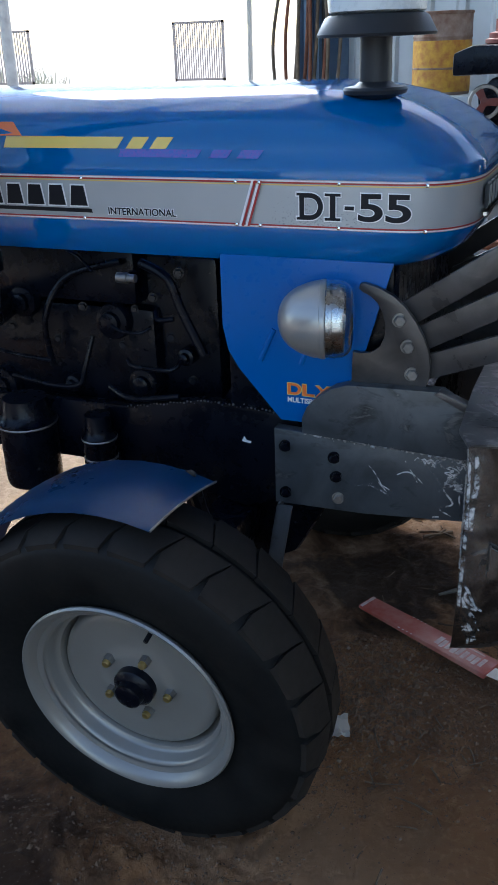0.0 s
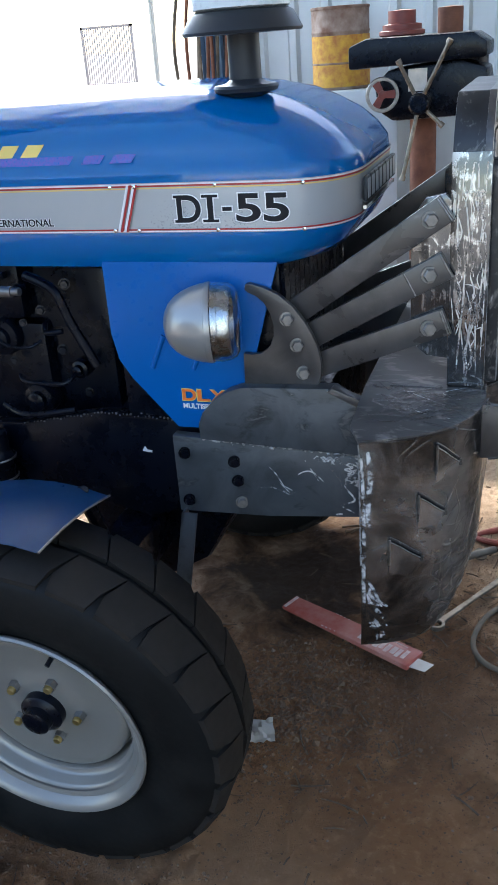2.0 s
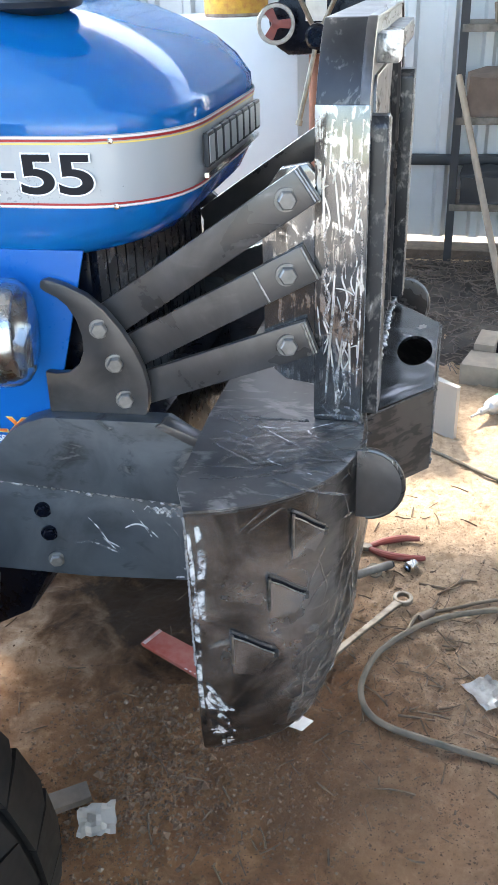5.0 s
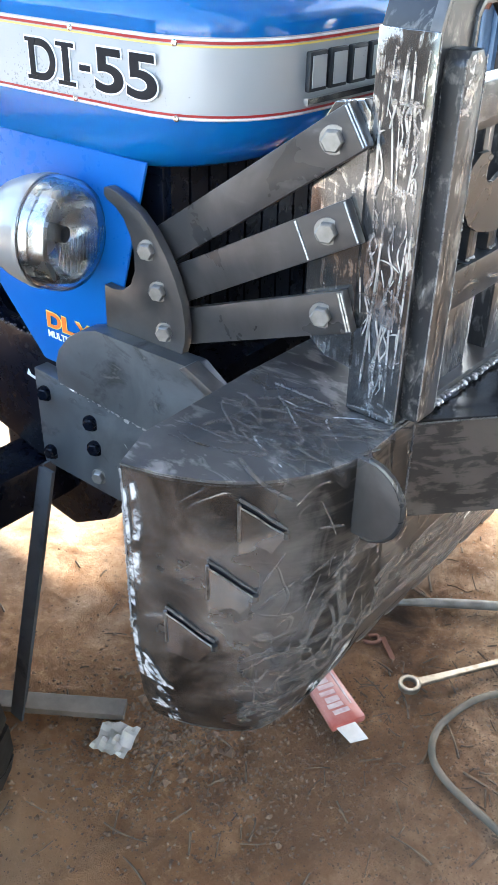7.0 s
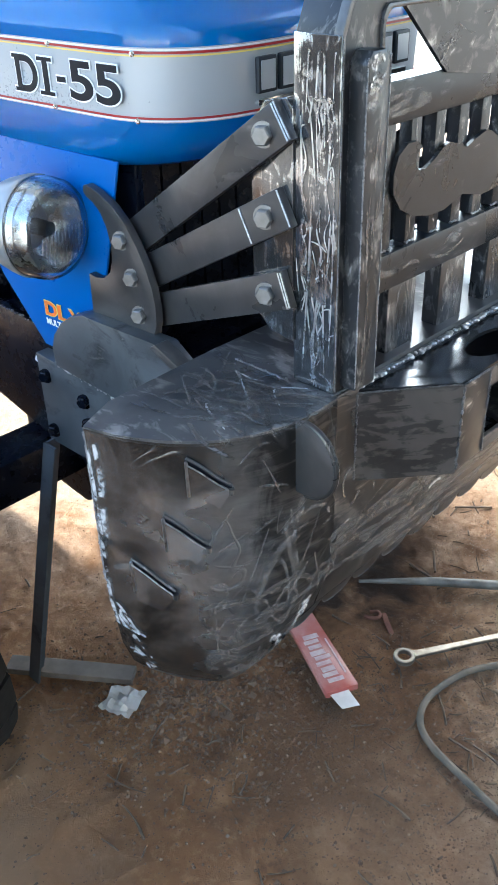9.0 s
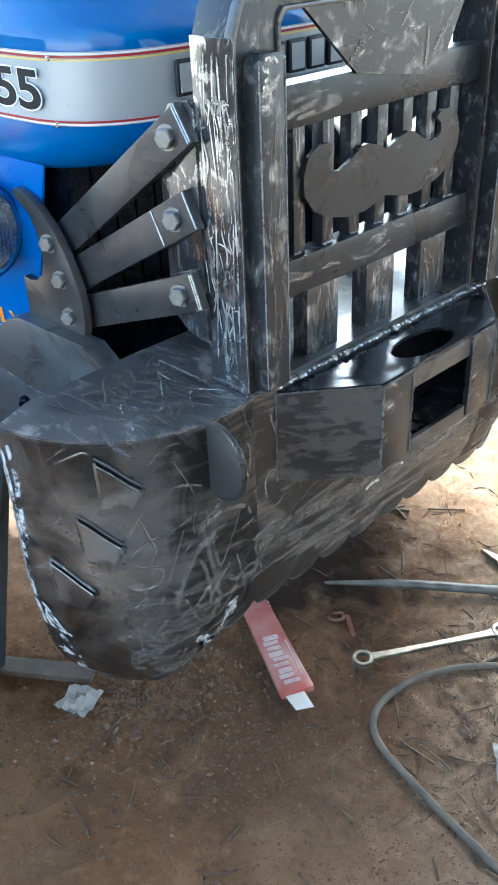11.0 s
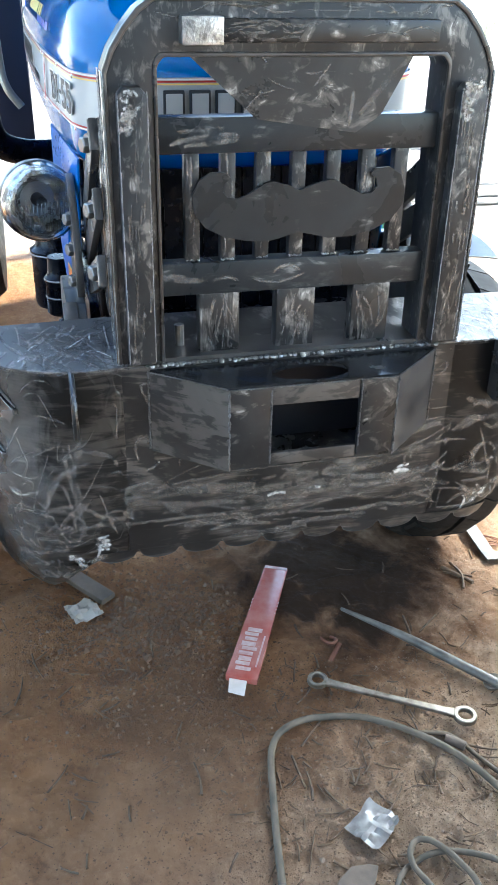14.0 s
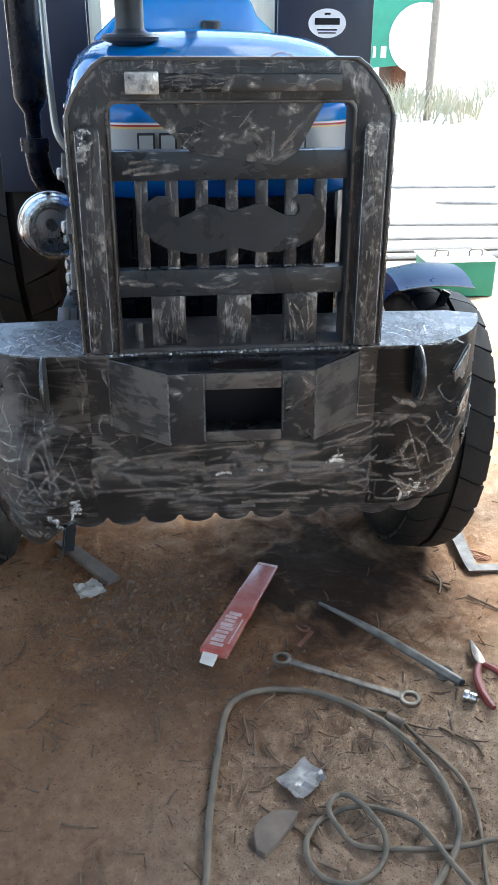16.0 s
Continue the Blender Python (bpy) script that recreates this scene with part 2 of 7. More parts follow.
CRUMB = crumb_material()
DIRT = dirt_material()
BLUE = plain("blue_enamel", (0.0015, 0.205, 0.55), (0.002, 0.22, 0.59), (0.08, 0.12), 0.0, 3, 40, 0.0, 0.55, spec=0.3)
# lower panel in a darker, less glossy blue than the bonnet
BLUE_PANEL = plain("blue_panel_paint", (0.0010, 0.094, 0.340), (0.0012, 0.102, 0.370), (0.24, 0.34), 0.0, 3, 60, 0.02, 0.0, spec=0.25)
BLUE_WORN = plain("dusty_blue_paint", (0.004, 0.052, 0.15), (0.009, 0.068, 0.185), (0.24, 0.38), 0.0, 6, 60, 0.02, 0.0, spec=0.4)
SILVER = plain("silver_decal", (0.37, 0.39, 0.395), (0.42, 0.435, 0.44), (0.25, 0.38), 0.25, 4, 250, 0.03)
RED_LINE = plain("dark_red_foil", (0.33, 0.015, 0.015), (0.40, 0.02, 0.02), (0.3, 0.4))
YELLOW_LINE = plain("yellow_foil", (0.75, 0.55, 0.12), (0.8, 0.6, 0.16), (0.3, 0.4))
WHITE_LINE = plain("white_foil", (0.75, 0.75, 0.74), (0.82, 0.82, 0.81), (0.3, 0.4))
ORANGE = plain("orange_foil", (0.75, 0.16, 0.03), (0.8, 0.2, 0.04), (0.25, 0.35))
PURPLE = plain("violet_foil", (0.010, 0.150, 0.46), (0.19, 0.11, 0.44), (0.25, 0.35), scale=210)
INK = plain("black_ink", (0.006, 0.007, 0.010), (0.010, 0.011, 0.015), (0.35, 0.5), spec=0.2)
ENGINE = plain("black_engine_paint", (0.0012, 0.0022, 0.0052), (0.003, 0.0048, 0.010), (0.15, 0.42), 0.0, 12, 60, 0.15, spec=0.20)
GLOSS_BLACK = plain("glossy_black_paint", (0.004, 0.005, 0.008), (0.008, 0.010, 0.014), (0.14, 0.30), 0.0, 20, 90, 0.1, spec=0.40)
RUBBER = plain("tyre_rubber", (0.0022, 0.0033, 0.0040), (0.0085, 0.0085, 0.0080), (0.45, 0.8), 0.0, 11, 70, 0.3, spec=0.20)
TREAD = plain("dusty_tread_rubber", (0.0032, 0.0040, 0.0045), (0.019, 0.0155, 0.0125), (0.6, 0.85), 0.0, 9, 60, 0.3, spec=0.25)
RIM = plain("silver_rim_paint", (0.250, 0.240, 0.216), (0.290, 0.278, 0.252), (0.30, 0.38), 0.40, 6, 40, 0.0)
BRASS = plain("zinc_passivated_bolt", (0.42, 0.30, 0.10), (0.55, 0.42, 0.18), (0.3, 0.5), 0.9, 60, 300, 0.2)
STEEL = scratched("ground_mild_steel", (0.028, 0.028, 0.029), (0.150, 0.140, 0.130), 0.54, (26, 26, 44), 0.0, 0.34, 0.5, 0.5, 0.10, 0.003, detail=5.0, patch=16.0)
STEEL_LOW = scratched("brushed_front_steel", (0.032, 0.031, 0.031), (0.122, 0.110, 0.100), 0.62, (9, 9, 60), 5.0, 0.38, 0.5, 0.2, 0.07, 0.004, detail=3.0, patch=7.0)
STEEL_BROWN = scratched("bare_brown_steel", (0.046, 0.042, 0.040), (0.112, 0.101, 0.091), 0.86, (14, 14, 60), 8.8, 0.42, 0.4, 0.0, 0.05, patch=11.0)
STEEL_LID = scratched("glossy_dark_lid_steel", (0.030, 0.032, 0.036), (0.075, 0.072, 0.070), 0.45, (20, 20, 20), 4.4, 0.24, 0.7, 0.2, 0.12, 0.016)
STEEL_TOP = scratched("scuffed_top_steel", (0.085, 0.082, 0.080), (0.26, 0.248, 0.236), 0.58, (16, 40, 16), 3.0, 0.45, 0.6, 0.4, 0.05, 0.006)


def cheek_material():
    """Rolled bare sheet: glossy and marbled, crossed by the looping trails of a grinder, brown and streaked towards the
    nose; the pale rear has reflected light put into its colour.
    """
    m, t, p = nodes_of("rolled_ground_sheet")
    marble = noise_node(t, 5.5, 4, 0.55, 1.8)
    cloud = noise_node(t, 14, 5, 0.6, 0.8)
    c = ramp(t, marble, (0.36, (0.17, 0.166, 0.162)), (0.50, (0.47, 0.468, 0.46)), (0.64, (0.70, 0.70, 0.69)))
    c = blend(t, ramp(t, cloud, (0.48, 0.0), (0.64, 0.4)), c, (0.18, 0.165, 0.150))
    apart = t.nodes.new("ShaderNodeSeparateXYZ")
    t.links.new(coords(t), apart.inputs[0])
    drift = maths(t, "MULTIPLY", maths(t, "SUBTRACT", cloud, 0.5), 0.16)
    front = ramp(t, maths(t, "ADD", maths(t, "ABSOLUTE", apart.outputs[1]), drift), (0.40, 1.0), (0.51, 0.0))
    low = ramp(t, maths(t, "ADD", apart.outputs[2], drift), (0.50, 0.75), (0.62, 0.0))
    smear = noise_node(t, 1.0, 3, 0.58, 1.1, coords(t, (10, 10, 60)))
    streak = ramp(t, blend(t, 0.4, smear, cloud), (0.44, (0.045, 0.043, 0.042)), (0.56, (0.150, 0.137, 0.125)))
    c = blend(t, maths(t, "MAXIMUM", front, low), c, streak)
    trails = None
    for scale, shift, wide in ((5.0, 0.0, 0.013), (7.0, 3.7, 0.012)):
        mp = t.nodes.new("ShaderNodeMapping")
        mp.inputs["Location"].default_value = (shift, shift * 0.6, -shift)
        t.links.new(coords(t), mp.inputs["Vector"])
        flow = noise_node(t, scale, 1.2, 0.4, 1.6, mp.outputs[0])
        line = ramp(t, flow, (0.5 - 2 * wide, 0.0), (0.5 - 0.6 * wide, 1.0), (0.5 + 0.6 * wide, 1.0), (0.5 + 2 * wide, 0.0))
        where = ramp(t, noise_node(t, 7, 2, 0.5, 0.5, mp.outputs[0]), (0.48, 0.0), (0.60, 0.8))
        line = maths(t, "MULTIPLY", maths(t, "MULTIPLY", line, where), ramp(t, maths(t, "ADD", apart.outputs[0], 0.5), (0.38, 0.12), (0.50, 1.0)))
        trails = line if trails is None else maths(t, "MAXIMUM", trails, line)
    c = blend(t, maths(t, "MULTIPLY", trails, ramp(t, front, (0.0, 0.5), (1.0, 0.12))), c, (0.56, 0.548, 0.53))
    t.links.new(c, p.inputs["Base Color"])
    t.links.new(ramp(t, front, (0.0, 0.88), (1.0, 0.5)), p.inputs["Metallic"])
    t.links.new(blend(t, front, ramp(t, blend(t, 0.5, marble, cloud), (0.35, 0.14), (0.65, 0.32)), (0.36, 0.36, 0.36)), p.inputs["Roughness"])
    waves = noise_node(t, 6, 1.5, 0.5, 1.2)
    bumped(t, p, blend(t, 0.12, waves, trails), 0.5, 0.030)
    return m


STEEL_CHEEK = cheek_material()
STEEL_POST = scratched("heavily_ground_steel", (0.075, 0.074, 0.073), (0.30, 0.296, 0.29), 0.50, (70, 70, 10), 9.1, 0.36, 0.75, 0.9)
STEEL_SIDE = scratched("side_ground_bright", (0.110, 0.109, 0.108), (0.46, 0.452, 0.442), 0.55, (110, 110, 13), 2.9, 0.16, 1.0, 0.0, 0.05, 0.003, detail=4.0, patch=26.0)
STEEL_HOOP = scratched("ground_box_section", (0.030, 0.031, 0.033), (0.165, 0.156, 0.146), 0.58, (70, 70, 30), 7.7, 0.40, 0.50, 0.55, 0.09, 0.004, detail=5.0, patch=22.0)
STEEL_BAR = scratched("dark_square_tube", (0.022, 0.025, 0.028), (0.070, 0.070, 0.070), 0.46, (10, 10, 60), 1.4, 0.34, 0.12, 0.2, 0.12, spec=0.28, detail=5.0, patch=12.0)
STEEL_FLAT = scratched("plain_flat_bar_steel", (0.085, 0.080, 0.077), (0.155, 0.146, 0.139), 0.5, (8, 18, 18), 2.2, 0.36, 0.65, 0.1, 0.20)
STEEL_PLATE = scratched("dark_hot_rolled_plate", (0.074, 0.082, 0.089), (0.034, 0.036, 0.039), 0.46, (14, 30, 30), 6.6, 0.40, 0.4, 0.15, 0.10)
STEEL_BLOCK = scratched("ground_grille_block", (0.035, 0.035, 0.036), (0.21, 0.204, 0.198), 0.58, (90, 90, 16), 3.7, 0.34, 0.6, 0.5, 0.10, detail=5.0, patch=18.0)
MARK = ground_mark("bright_ground_stroke", (0.74, 0.74, 0.73), 0.34, 0.45, 0.95, 0.4)
MARK_FRESH = ground_mark("fresh_ground_stroke", (0.74, 0.73, 0.72), 0.26, 0.80, 0.75, 0.8)
MARK_SOFT = ground_mark("dull_ground_stroke", (0.30, 0.288, 0.272), 0.38, 0.85, 0.45, 0.5)
MARK_BROWN = ground_mark("brown_ground_stroke", (0.18, 0.165, 0.151), 0.42, 0.85, 0.65, 0.5)
WELD = plain("weld_bead", (0.16, 0.155, 0.15), (0.45, 0.44, 0.43), (0.25, 0.45), 0.95, 90, 300, 0.6)
WELD_DULL = plain("dull_weld_bead", (0.05, 0.049, 0.048), (0.20, 0.195, 0.19), (0.3, 0.5), 0.8, 60, 300, 0.4)
BOLT = plain("galvanised_bolt", (0.19, 0.182, 0.172), (0.30, 0.29, 0.275), (0.35, 0.5), 0.8, 60, 300, 0.2)
CHROME = plain("bright_chrome", (0.72, 0.73, 0.74), (0.8, 0.8, 0.8), (0.06, 0.14), 1.0, 40, 200, 0.03)
LAMP_SHELL = plain("satin_silver_shell", (0.33, 0.325, 0.31), (0.38, 0.375, 0.36), (0.27, 0.33), 0.5, 4, 30, 0.0)
CHROME_DULL = plain("worn_chrome", (0.34, 0.35, 0.35), (0.52, 0.53, 0.53), (0.16, 0.36), 1.0, 30, 90, 0.05)
GLASS = clear("clear_glass", (0.97, 0.98, 0.98))
BLACK_PLASTIC = plain("grey_black_plastic", (0.014, 0.017, 0.021), (0.024, 0.027, 0.032), (0.40, 0.55), 0.0, 10, 260, 0.1, spec=0.35)
BOWL = plain("milky_plastic", (0.55, 0.6, 0.62), (0.66, 0.7, 0.71), (0.2, 0.35))
SHEET = plain("galvanised_sheet", (0.42, 0.46, 0.49), (0.52, 0.56, 0.59), (0.4, 0.55), 0.35, 2.2, 60, 0.08)
RUST = plain("rusty_iron", (0.10, 0.035, 0.02), (0.2, 0.085, 0.05), (0.7, 0.9), 0.2, 16, 120, 0.5)
CABLE = plain("dusty_cable_sheath", (0.085, 0.066, 0.046), (0.17, 0.128, 0.088), (0.6, 0.8), 0.0, 22, 150, 0.2, spec=0.2)
STONE = plain("grey_brown_stone", (0.080, 0.060, 0.044), (0.15, 0.112, 0.083), (0.8, 0.95), 0, 30, 150, 0.4)
HOSE_GREY = plain("dusty_rubber_hose", (0.070, 0.062, 0.048), (0.155, 0.122, 0.090), (0.65, 0.85), 0.0, 18, 150, 0.2, spec=0.2)


# milky sheet that passes daylight
FIBRE, tree, shader = nodes_of("milky_roof_sheet")
through_light = tree.nodes.new("ShaderNodeBsdfTranslucent")
tree.links.new(ramp(tree, noise_node(tree, 3, 4), (0.3, (0.74, 0.78, 0.78)), (0.7, (0.86, 0.88, 0.87))), through_light.inputs[0])
tree.links.new(through_light.outputs[0], tree.nodes["Material Output"].inputs["Surface"])


# ---- mesh helpers ----
def box(bm, x0, x1, y0, y1, z0, z1, turn=None):
    vs = [bm.verts.new(p) for p in ((x0, y0, z0), (x1, y0, z0), (x1, y1, z0), (x0, y1, z0), (x0, y0, z1), (x1, y0, z1), (x1, y1, z1), (x0, y1, z1))]
    for q in ((3, 2, 1, 0), (4, 5, 6, 7), (0, 1, 5, 4), (1, 2, 6, 5), (2, 3, 7, 6), (3, 0, 4, 7)):
        bm.faces.new([vs[i] for i in q])
    if turn:
        bmesh.ops.transform(bm, matrix=turn, verts=vs)
    return vs


def slab(bm, outline, axis, a, b):
    """A plate with an outline in two axes, between a and b along the third."""
    def put(u, v, w):
        return {"x": (w, u, v), "y": (u, w, v), "z": (u, v, w)}[axis]
    lo, hi = [bm.verts.new(put(u, v, a)) for u, v in outline], [bm.verts.new(put(u, v, b)) for u, v in outline]
    bm.faces.new(lo), bm.faces.new(hi)
    for i in range(len(outline)):
        j = (i + 1) % len(outline)
        bm.faces.new((lo[i], lo[j], hi[j], hi[i]))
    return lo + hi


def lathe(bm, profile, m=None, steps=32, close=False, cap=True):
    """Turns (radius, height) pairs about z."""
    rings = []
    for r, h in profile:
        rings.append([bm.verts.new((r * math.cos(2 * math.pi * k / steps), r * math.sin(2 * math.pi * k / steps), h)) for k in range(steps)])
    pairs = list(zip(rings, rings[1:])) + ([(rings[-1], rings[0])] if close else [])
    for p, q in pairs:
        for k in range(steps):
            bm.faces.new((p[k], p[(k + 1) % steps], q[(k + 1) % steps], q[k]))
    if not close and cap:
        for ring in (rings[0], rings[-1]):
            if (ring[0].co - ring[steps // 2].co).length > 1e-5:
                bm.faces.new(ring)
    vs = [v for r in rings for v in r]
    if m:
        bmesh.ops.transform(bm, matrix=m, verts=vs)
    return vs


def tube(bm, points, radius, sides=10, smooth=0, closed=False):
    """A round bar through points; smooth: steps of a spline between them."""
    pts = [Vector(p) for p in points]
    if smooth:
        out = []
        for i in range(len(pts) - 1):
            p0, p1, p2, p3 = pts[max(i - 1, 0)], pts[i], pts[i + 1], pts[min(i + 2, len(pts) - 1)]
            for k in range(smooth):
                s = k / smooth
                out.append(0.5 * (2 * p1 + (p2 - p0) * s + (2 * p0 - 5 * p1 + 4 * p2 - p3) * s * s + (3 * p1 - p0 - 3 * p2 + p3) * s ** 3))
        pts = out + [pts[-1]]
    rings, side = [], None
    for i, p in enumerate(pts):
        d = (pts[min(i + 1, len(pts) - 1)] - pts[max(i - 1, 0)]).normalized()
        if side is None:
            side = d.cross(Vector((0, 0, 1)) if abs(d.z) < 0.9 else Vector((1, 0, 0))).normalized()
        side = (side - d * side.dot(d)).normalized()
        up = d.cross(side)
        r = radius(i / (len(pts) - 1)) if callable(radius) else radius
        rings.append([bm.verts.new(p + r * (math.cos(2 * math.pi * k / sides) * side + math.sin(2 * math.pi * k / sides) * up)) for k in range(sides)])
    for a, b in zip(rings, rings[1:]):
        for k in range(sides):
            bm.faces.new((a[k], a[(k + 1) % sides], b[(k + 1) % sides], b[k]))
    bm.faces.new(rings[0]), bm.faces.new(rings[-1])
    return [v for r in rings for v in r]


def soften(bm, width, segments=2, angle=30):
    bmesh.ops.recalc_face_normals(bm, faces=bm.faces)
    edges = [e for e in bm.edges if len(e.link_faces) == 2 and e.calc_face_angle(0) > radians(angle)]
    bmesh.ops.bevel(bm, geom=edges, offset=width, segments=segments, profile=0.6, affect="EDGES", clamp_overlap=True)


def mesh_of(name, bm, material, smooth=35):
    bmesh.ops.recalc_face_normals(bm, faces=bm.faces)
    me = bpy.data.meshes.new(name)
    bm.to_mesh(me)
    bm.free()
    for m in material if isinstance(material, (list, tuple)) else [material]:
        me.materials.append(m)
    if smooth:
        me.shade_smooth()
        me.set_sharp_from_angle(angle=radians(smooth))
    return me


def part(name, bm, material, parent, label="", smooth=35):
    ob = new(name, mesh_of(name, bm, material, smooth))
    hang(ob, parent)
    return tagged(ob, label)


def hang(ob, parent):
    ob.parent = parent
    ob.matrix_parent_inverse = parent.matrix_basis.inverted() if parent.type == "EMPTY" else Matrix()
    return ob


def thing(name, place, label, category, group="", kind=""):
    ob = new(name)
    ob.empty_display_size = 0.1
    ob.matrix_basis = Matrix.Translation(place)
    return tagged(ob, label, category, group, kind)


def solid(name, bm, material, label, category, group="", kind="", smooth=35):
    return tagged(new(name, mesh_of(name, bm, material, smooth)), label, category, group, kind)


def letters(name, text, material, parent, m, size, fat=0.0, wide=1.0, thick=0.0008, label=""):
    c = bpy.data.curves.new(name, "FONT")
    c.body, c.size, c.offset, c.extrude, c.align_x = text, size, fat, thick, "LEFT"
    o = bpy.data.objects.new(name, c)
    scene.collection.objects.link(o)
    me = bpy.data.meshes.new_from_object(o.evaluated_get(bpy.context.evaluated_depsgraph_get()))
    bpy.data.objects.remove(o), bpy.data.curves.remove(c)
    me.transform(m @ Matrix.Diagonal((wide, 1, 1, 1)))
    me.materials.clear()
    me.materials.append(material)
    me.name = name
    return tagged(hang(new(name, me), parent), label)


def hexbolt(name, place, parent, way="y", r=0.014, h=0.011, material=None, label=""):
    """A hexagon head on a washer, looking out along the axis given."""
    bm = bmesh.new()
    lathe(bm, [(r * 1.25, 0), (r * 1.25, 0.003)], None, 18)
    lathe(bm, [(r, 0.003), (r, h), (r * 0.85, h + 0.002)], None, 6)
    turn = {"-y": pose(0, 0, 0, 90, 0, 20), "y": pose(0, 0, 0, -90, 0, 0), "x": pose(0, 0, 0, 0, 90, 0), "z": Matrix()}[way]
    bmesh.ops.transform(bm, matrix=Matrix.Translation(place) @ turn, verts=bm.verts)
    return part(name, bm, material or BOLT, parent, label)


# ---- ground ----
def graded(inner, step, outer, grow=1.35):
    out, x, s = [], 0.0, step
    while x < inner:
        out.append(x)
        x += step
    while x < outer:
        out.append(x)
        s *= grow
        x += s
    return out + [outer]


def ground_height(x, y):
    near = max(0.0, 1 - max(abs(x + 0.3) / 3.2, abs(y - 0.1) / 3.0))
    f = min(1.0, near * 3)
    n = noise.fractal((x * 2.1, y * 2.1, 0.0), 1.0, 2.0, 4) * 0.014 + noise.fractal((x * 9, y * 9, 3.0), 1.0, 2.0, 4) * 0.007
    rough = 0.22 + max(0.0, noise.noise((x * 1.7 + 4, y * 1.7, 1.0)) + 0.25)
    # trodden hollows with pushed-up rims
    dent = noise.noise((x * 6.3, y * 6.3, 9.0)) + 0.4 * noise.noise((x * 13, y * 13, 4.0))
    n += -0.014 * max(0.0, dent - 0.12) + 0.005 * math.exp(-((dent - 0.05) / 0.07) ** 2)
    # loose, trodden earth about the coils and under the nose
    rough += 1.1 * math.exp(-((x - 0.28) / 0.34) ** 2 - ((y - 0.26) / 0.34) ** 2) + 0.9 * math.exp(-((x + 0.32) / 0.22) ** 2 - ((y + 0.22) / 0.30) ** 2)
    n += (0.006 - abs(noise.noise((x * 17, y * 17, 7.0))) * 0.012 + abs(noise.noise((x * 48, y * 48, 2.0))) * 0.008 - 0.004) * rough
    n += noise.noise((x * 70, y * 70, 5.0)) * 0.0028
    # earth pushed up round the near front wheel
    bank = 0.024 * math.exp(-((x + 0.76) / 0.30) ** 2 - ((y + 0.885) / 0.05) ** 2) + 0.022 * math.exp(-((x + 0.53) / 0.06) ** 2 - ((y + 0.76) / 0.13) ** 2)
    n += bank * (0.7 + 0.9 * noise.noise((x * 21, y * 21, 6.0)) + 0.5 * noise.noise((x * 55, y * 55, 1.0)))
    return n * f - 0.006


def build_ground():
    half = graded(1.45, 0.0070, 900.0, 1.25)
    xs = [-0.2 - v for v in reversed(half[1:])] + [-0.2 + v for v in half]
    ys = [0.1 - v for v in reversed(half[1:])] + [0.1 + v for v in half]
    verts = [(x, y, ground_height(x, y)) for y in ys for x in xs]
    w = len(xs)
    faces = [(j * w + i, j * w + i + 1, (j + 1) * w + i + 1, (j + 1) * w + i) for j in range(len(ys) - 1) for i in range(w - 1)]
    me = bpy.data.meshes.new("ground")
    me.from_pydata(verts, [], faces)
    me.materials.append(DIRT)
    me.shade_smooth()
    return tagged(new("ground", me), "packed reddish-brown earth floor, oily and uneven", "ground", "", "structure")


build_ground()


# ---- shed ----
def corrugated(name, x0, x1, y, z0, z1, along="x"):
    """A trapezoid-profile metal sheet wall with thickness."""
    bm = bmesh.new()
    outline, x, k = [], x0, 0
    steps = [(0.0, 0.0), (0.10, 0.0), (0.118, 0.028), (0.158, 0.028), (0.176, 0.0)]
    while x < x1:
        outline += [(x + a, y - b) for a, b in steps]
        x += 0.2
    outline = outline + [(u, v + 0.004) for u, v in reversed(outline)]
    if along == "y":
        outline = [(v, u) for u, v in outline]
    n = len(outline) // 2
    lo, hi = [bm.verts.new((u, v, z0)) for u, v in outline], [bm.verts.new((u, v, z1)) for u, v in outline]
    for i in range(len(outline)):
        j = (i + 1) % len(outline)
        bm.faces.new((lo[i], lo[j], hi[j], hi[i]))
    for i in range(n - 1):
        j = len(outline) - 1 - i
        for ring in (lo, hi):
            bm.faces.new((ring[i], ring[i + 1], ring[j - 1], ring[j]))
    return solid(name, bm, SHEET, "weathered galvanised corrugated metal sheet wall", "wall", "", "structure", smooth=20)


corrugated("wall_north", -1.7, 0.9, 3.66, 0.07, 2.9)
bm = bmesh.new()
box(bm, -1.68, 1.16, 3.56, 3.625, 0.48, 0.53)
soften(bm, 0.005)
solid("trim", bm, BLACK_PLASTIC, "dark steel rail along the sheet wall", "rail", "", "structure")
# east wall is unseen, added to shut out light at that end
corrugated("wall_east", -4.4, 3.64, 8.05, 0.0, 4.2, "y")
# dark wall added out of view so that reflections stay dim
bm = bmesh.new()
box(bm, -8.0, -1.7, -6.1, -6.0, -0.02, 2.7)
solid("wall_southwest", bm, plain("dark_blocker", (0.040, 0.034, 0.030), (0.070, 0.060, 0.052), (0.8, 0.95), 0, 3, 60, 0.3, spec=0.2), "unseen dark wall added to dim reflections", "wall", "", "structure")
# another unseen wall, added to hold back light from the south
bm = bmesh.new()
box(bm, 3.2, 8.0, -4.5, -4.3, -0.02, 4.0)
solid("wall_south", bm, plain("rough_render", (0.20, 0.17, 0.145), (0.28, 0.245, 0.21), (0.8, 0.95), 0, 2, 60, 0.3), "unseen rendered wall added to hold back southern light", "wall", "", "structure")
# roof is out of view; its pieces are sized to block sun and reflections
bm = bmesh.new()
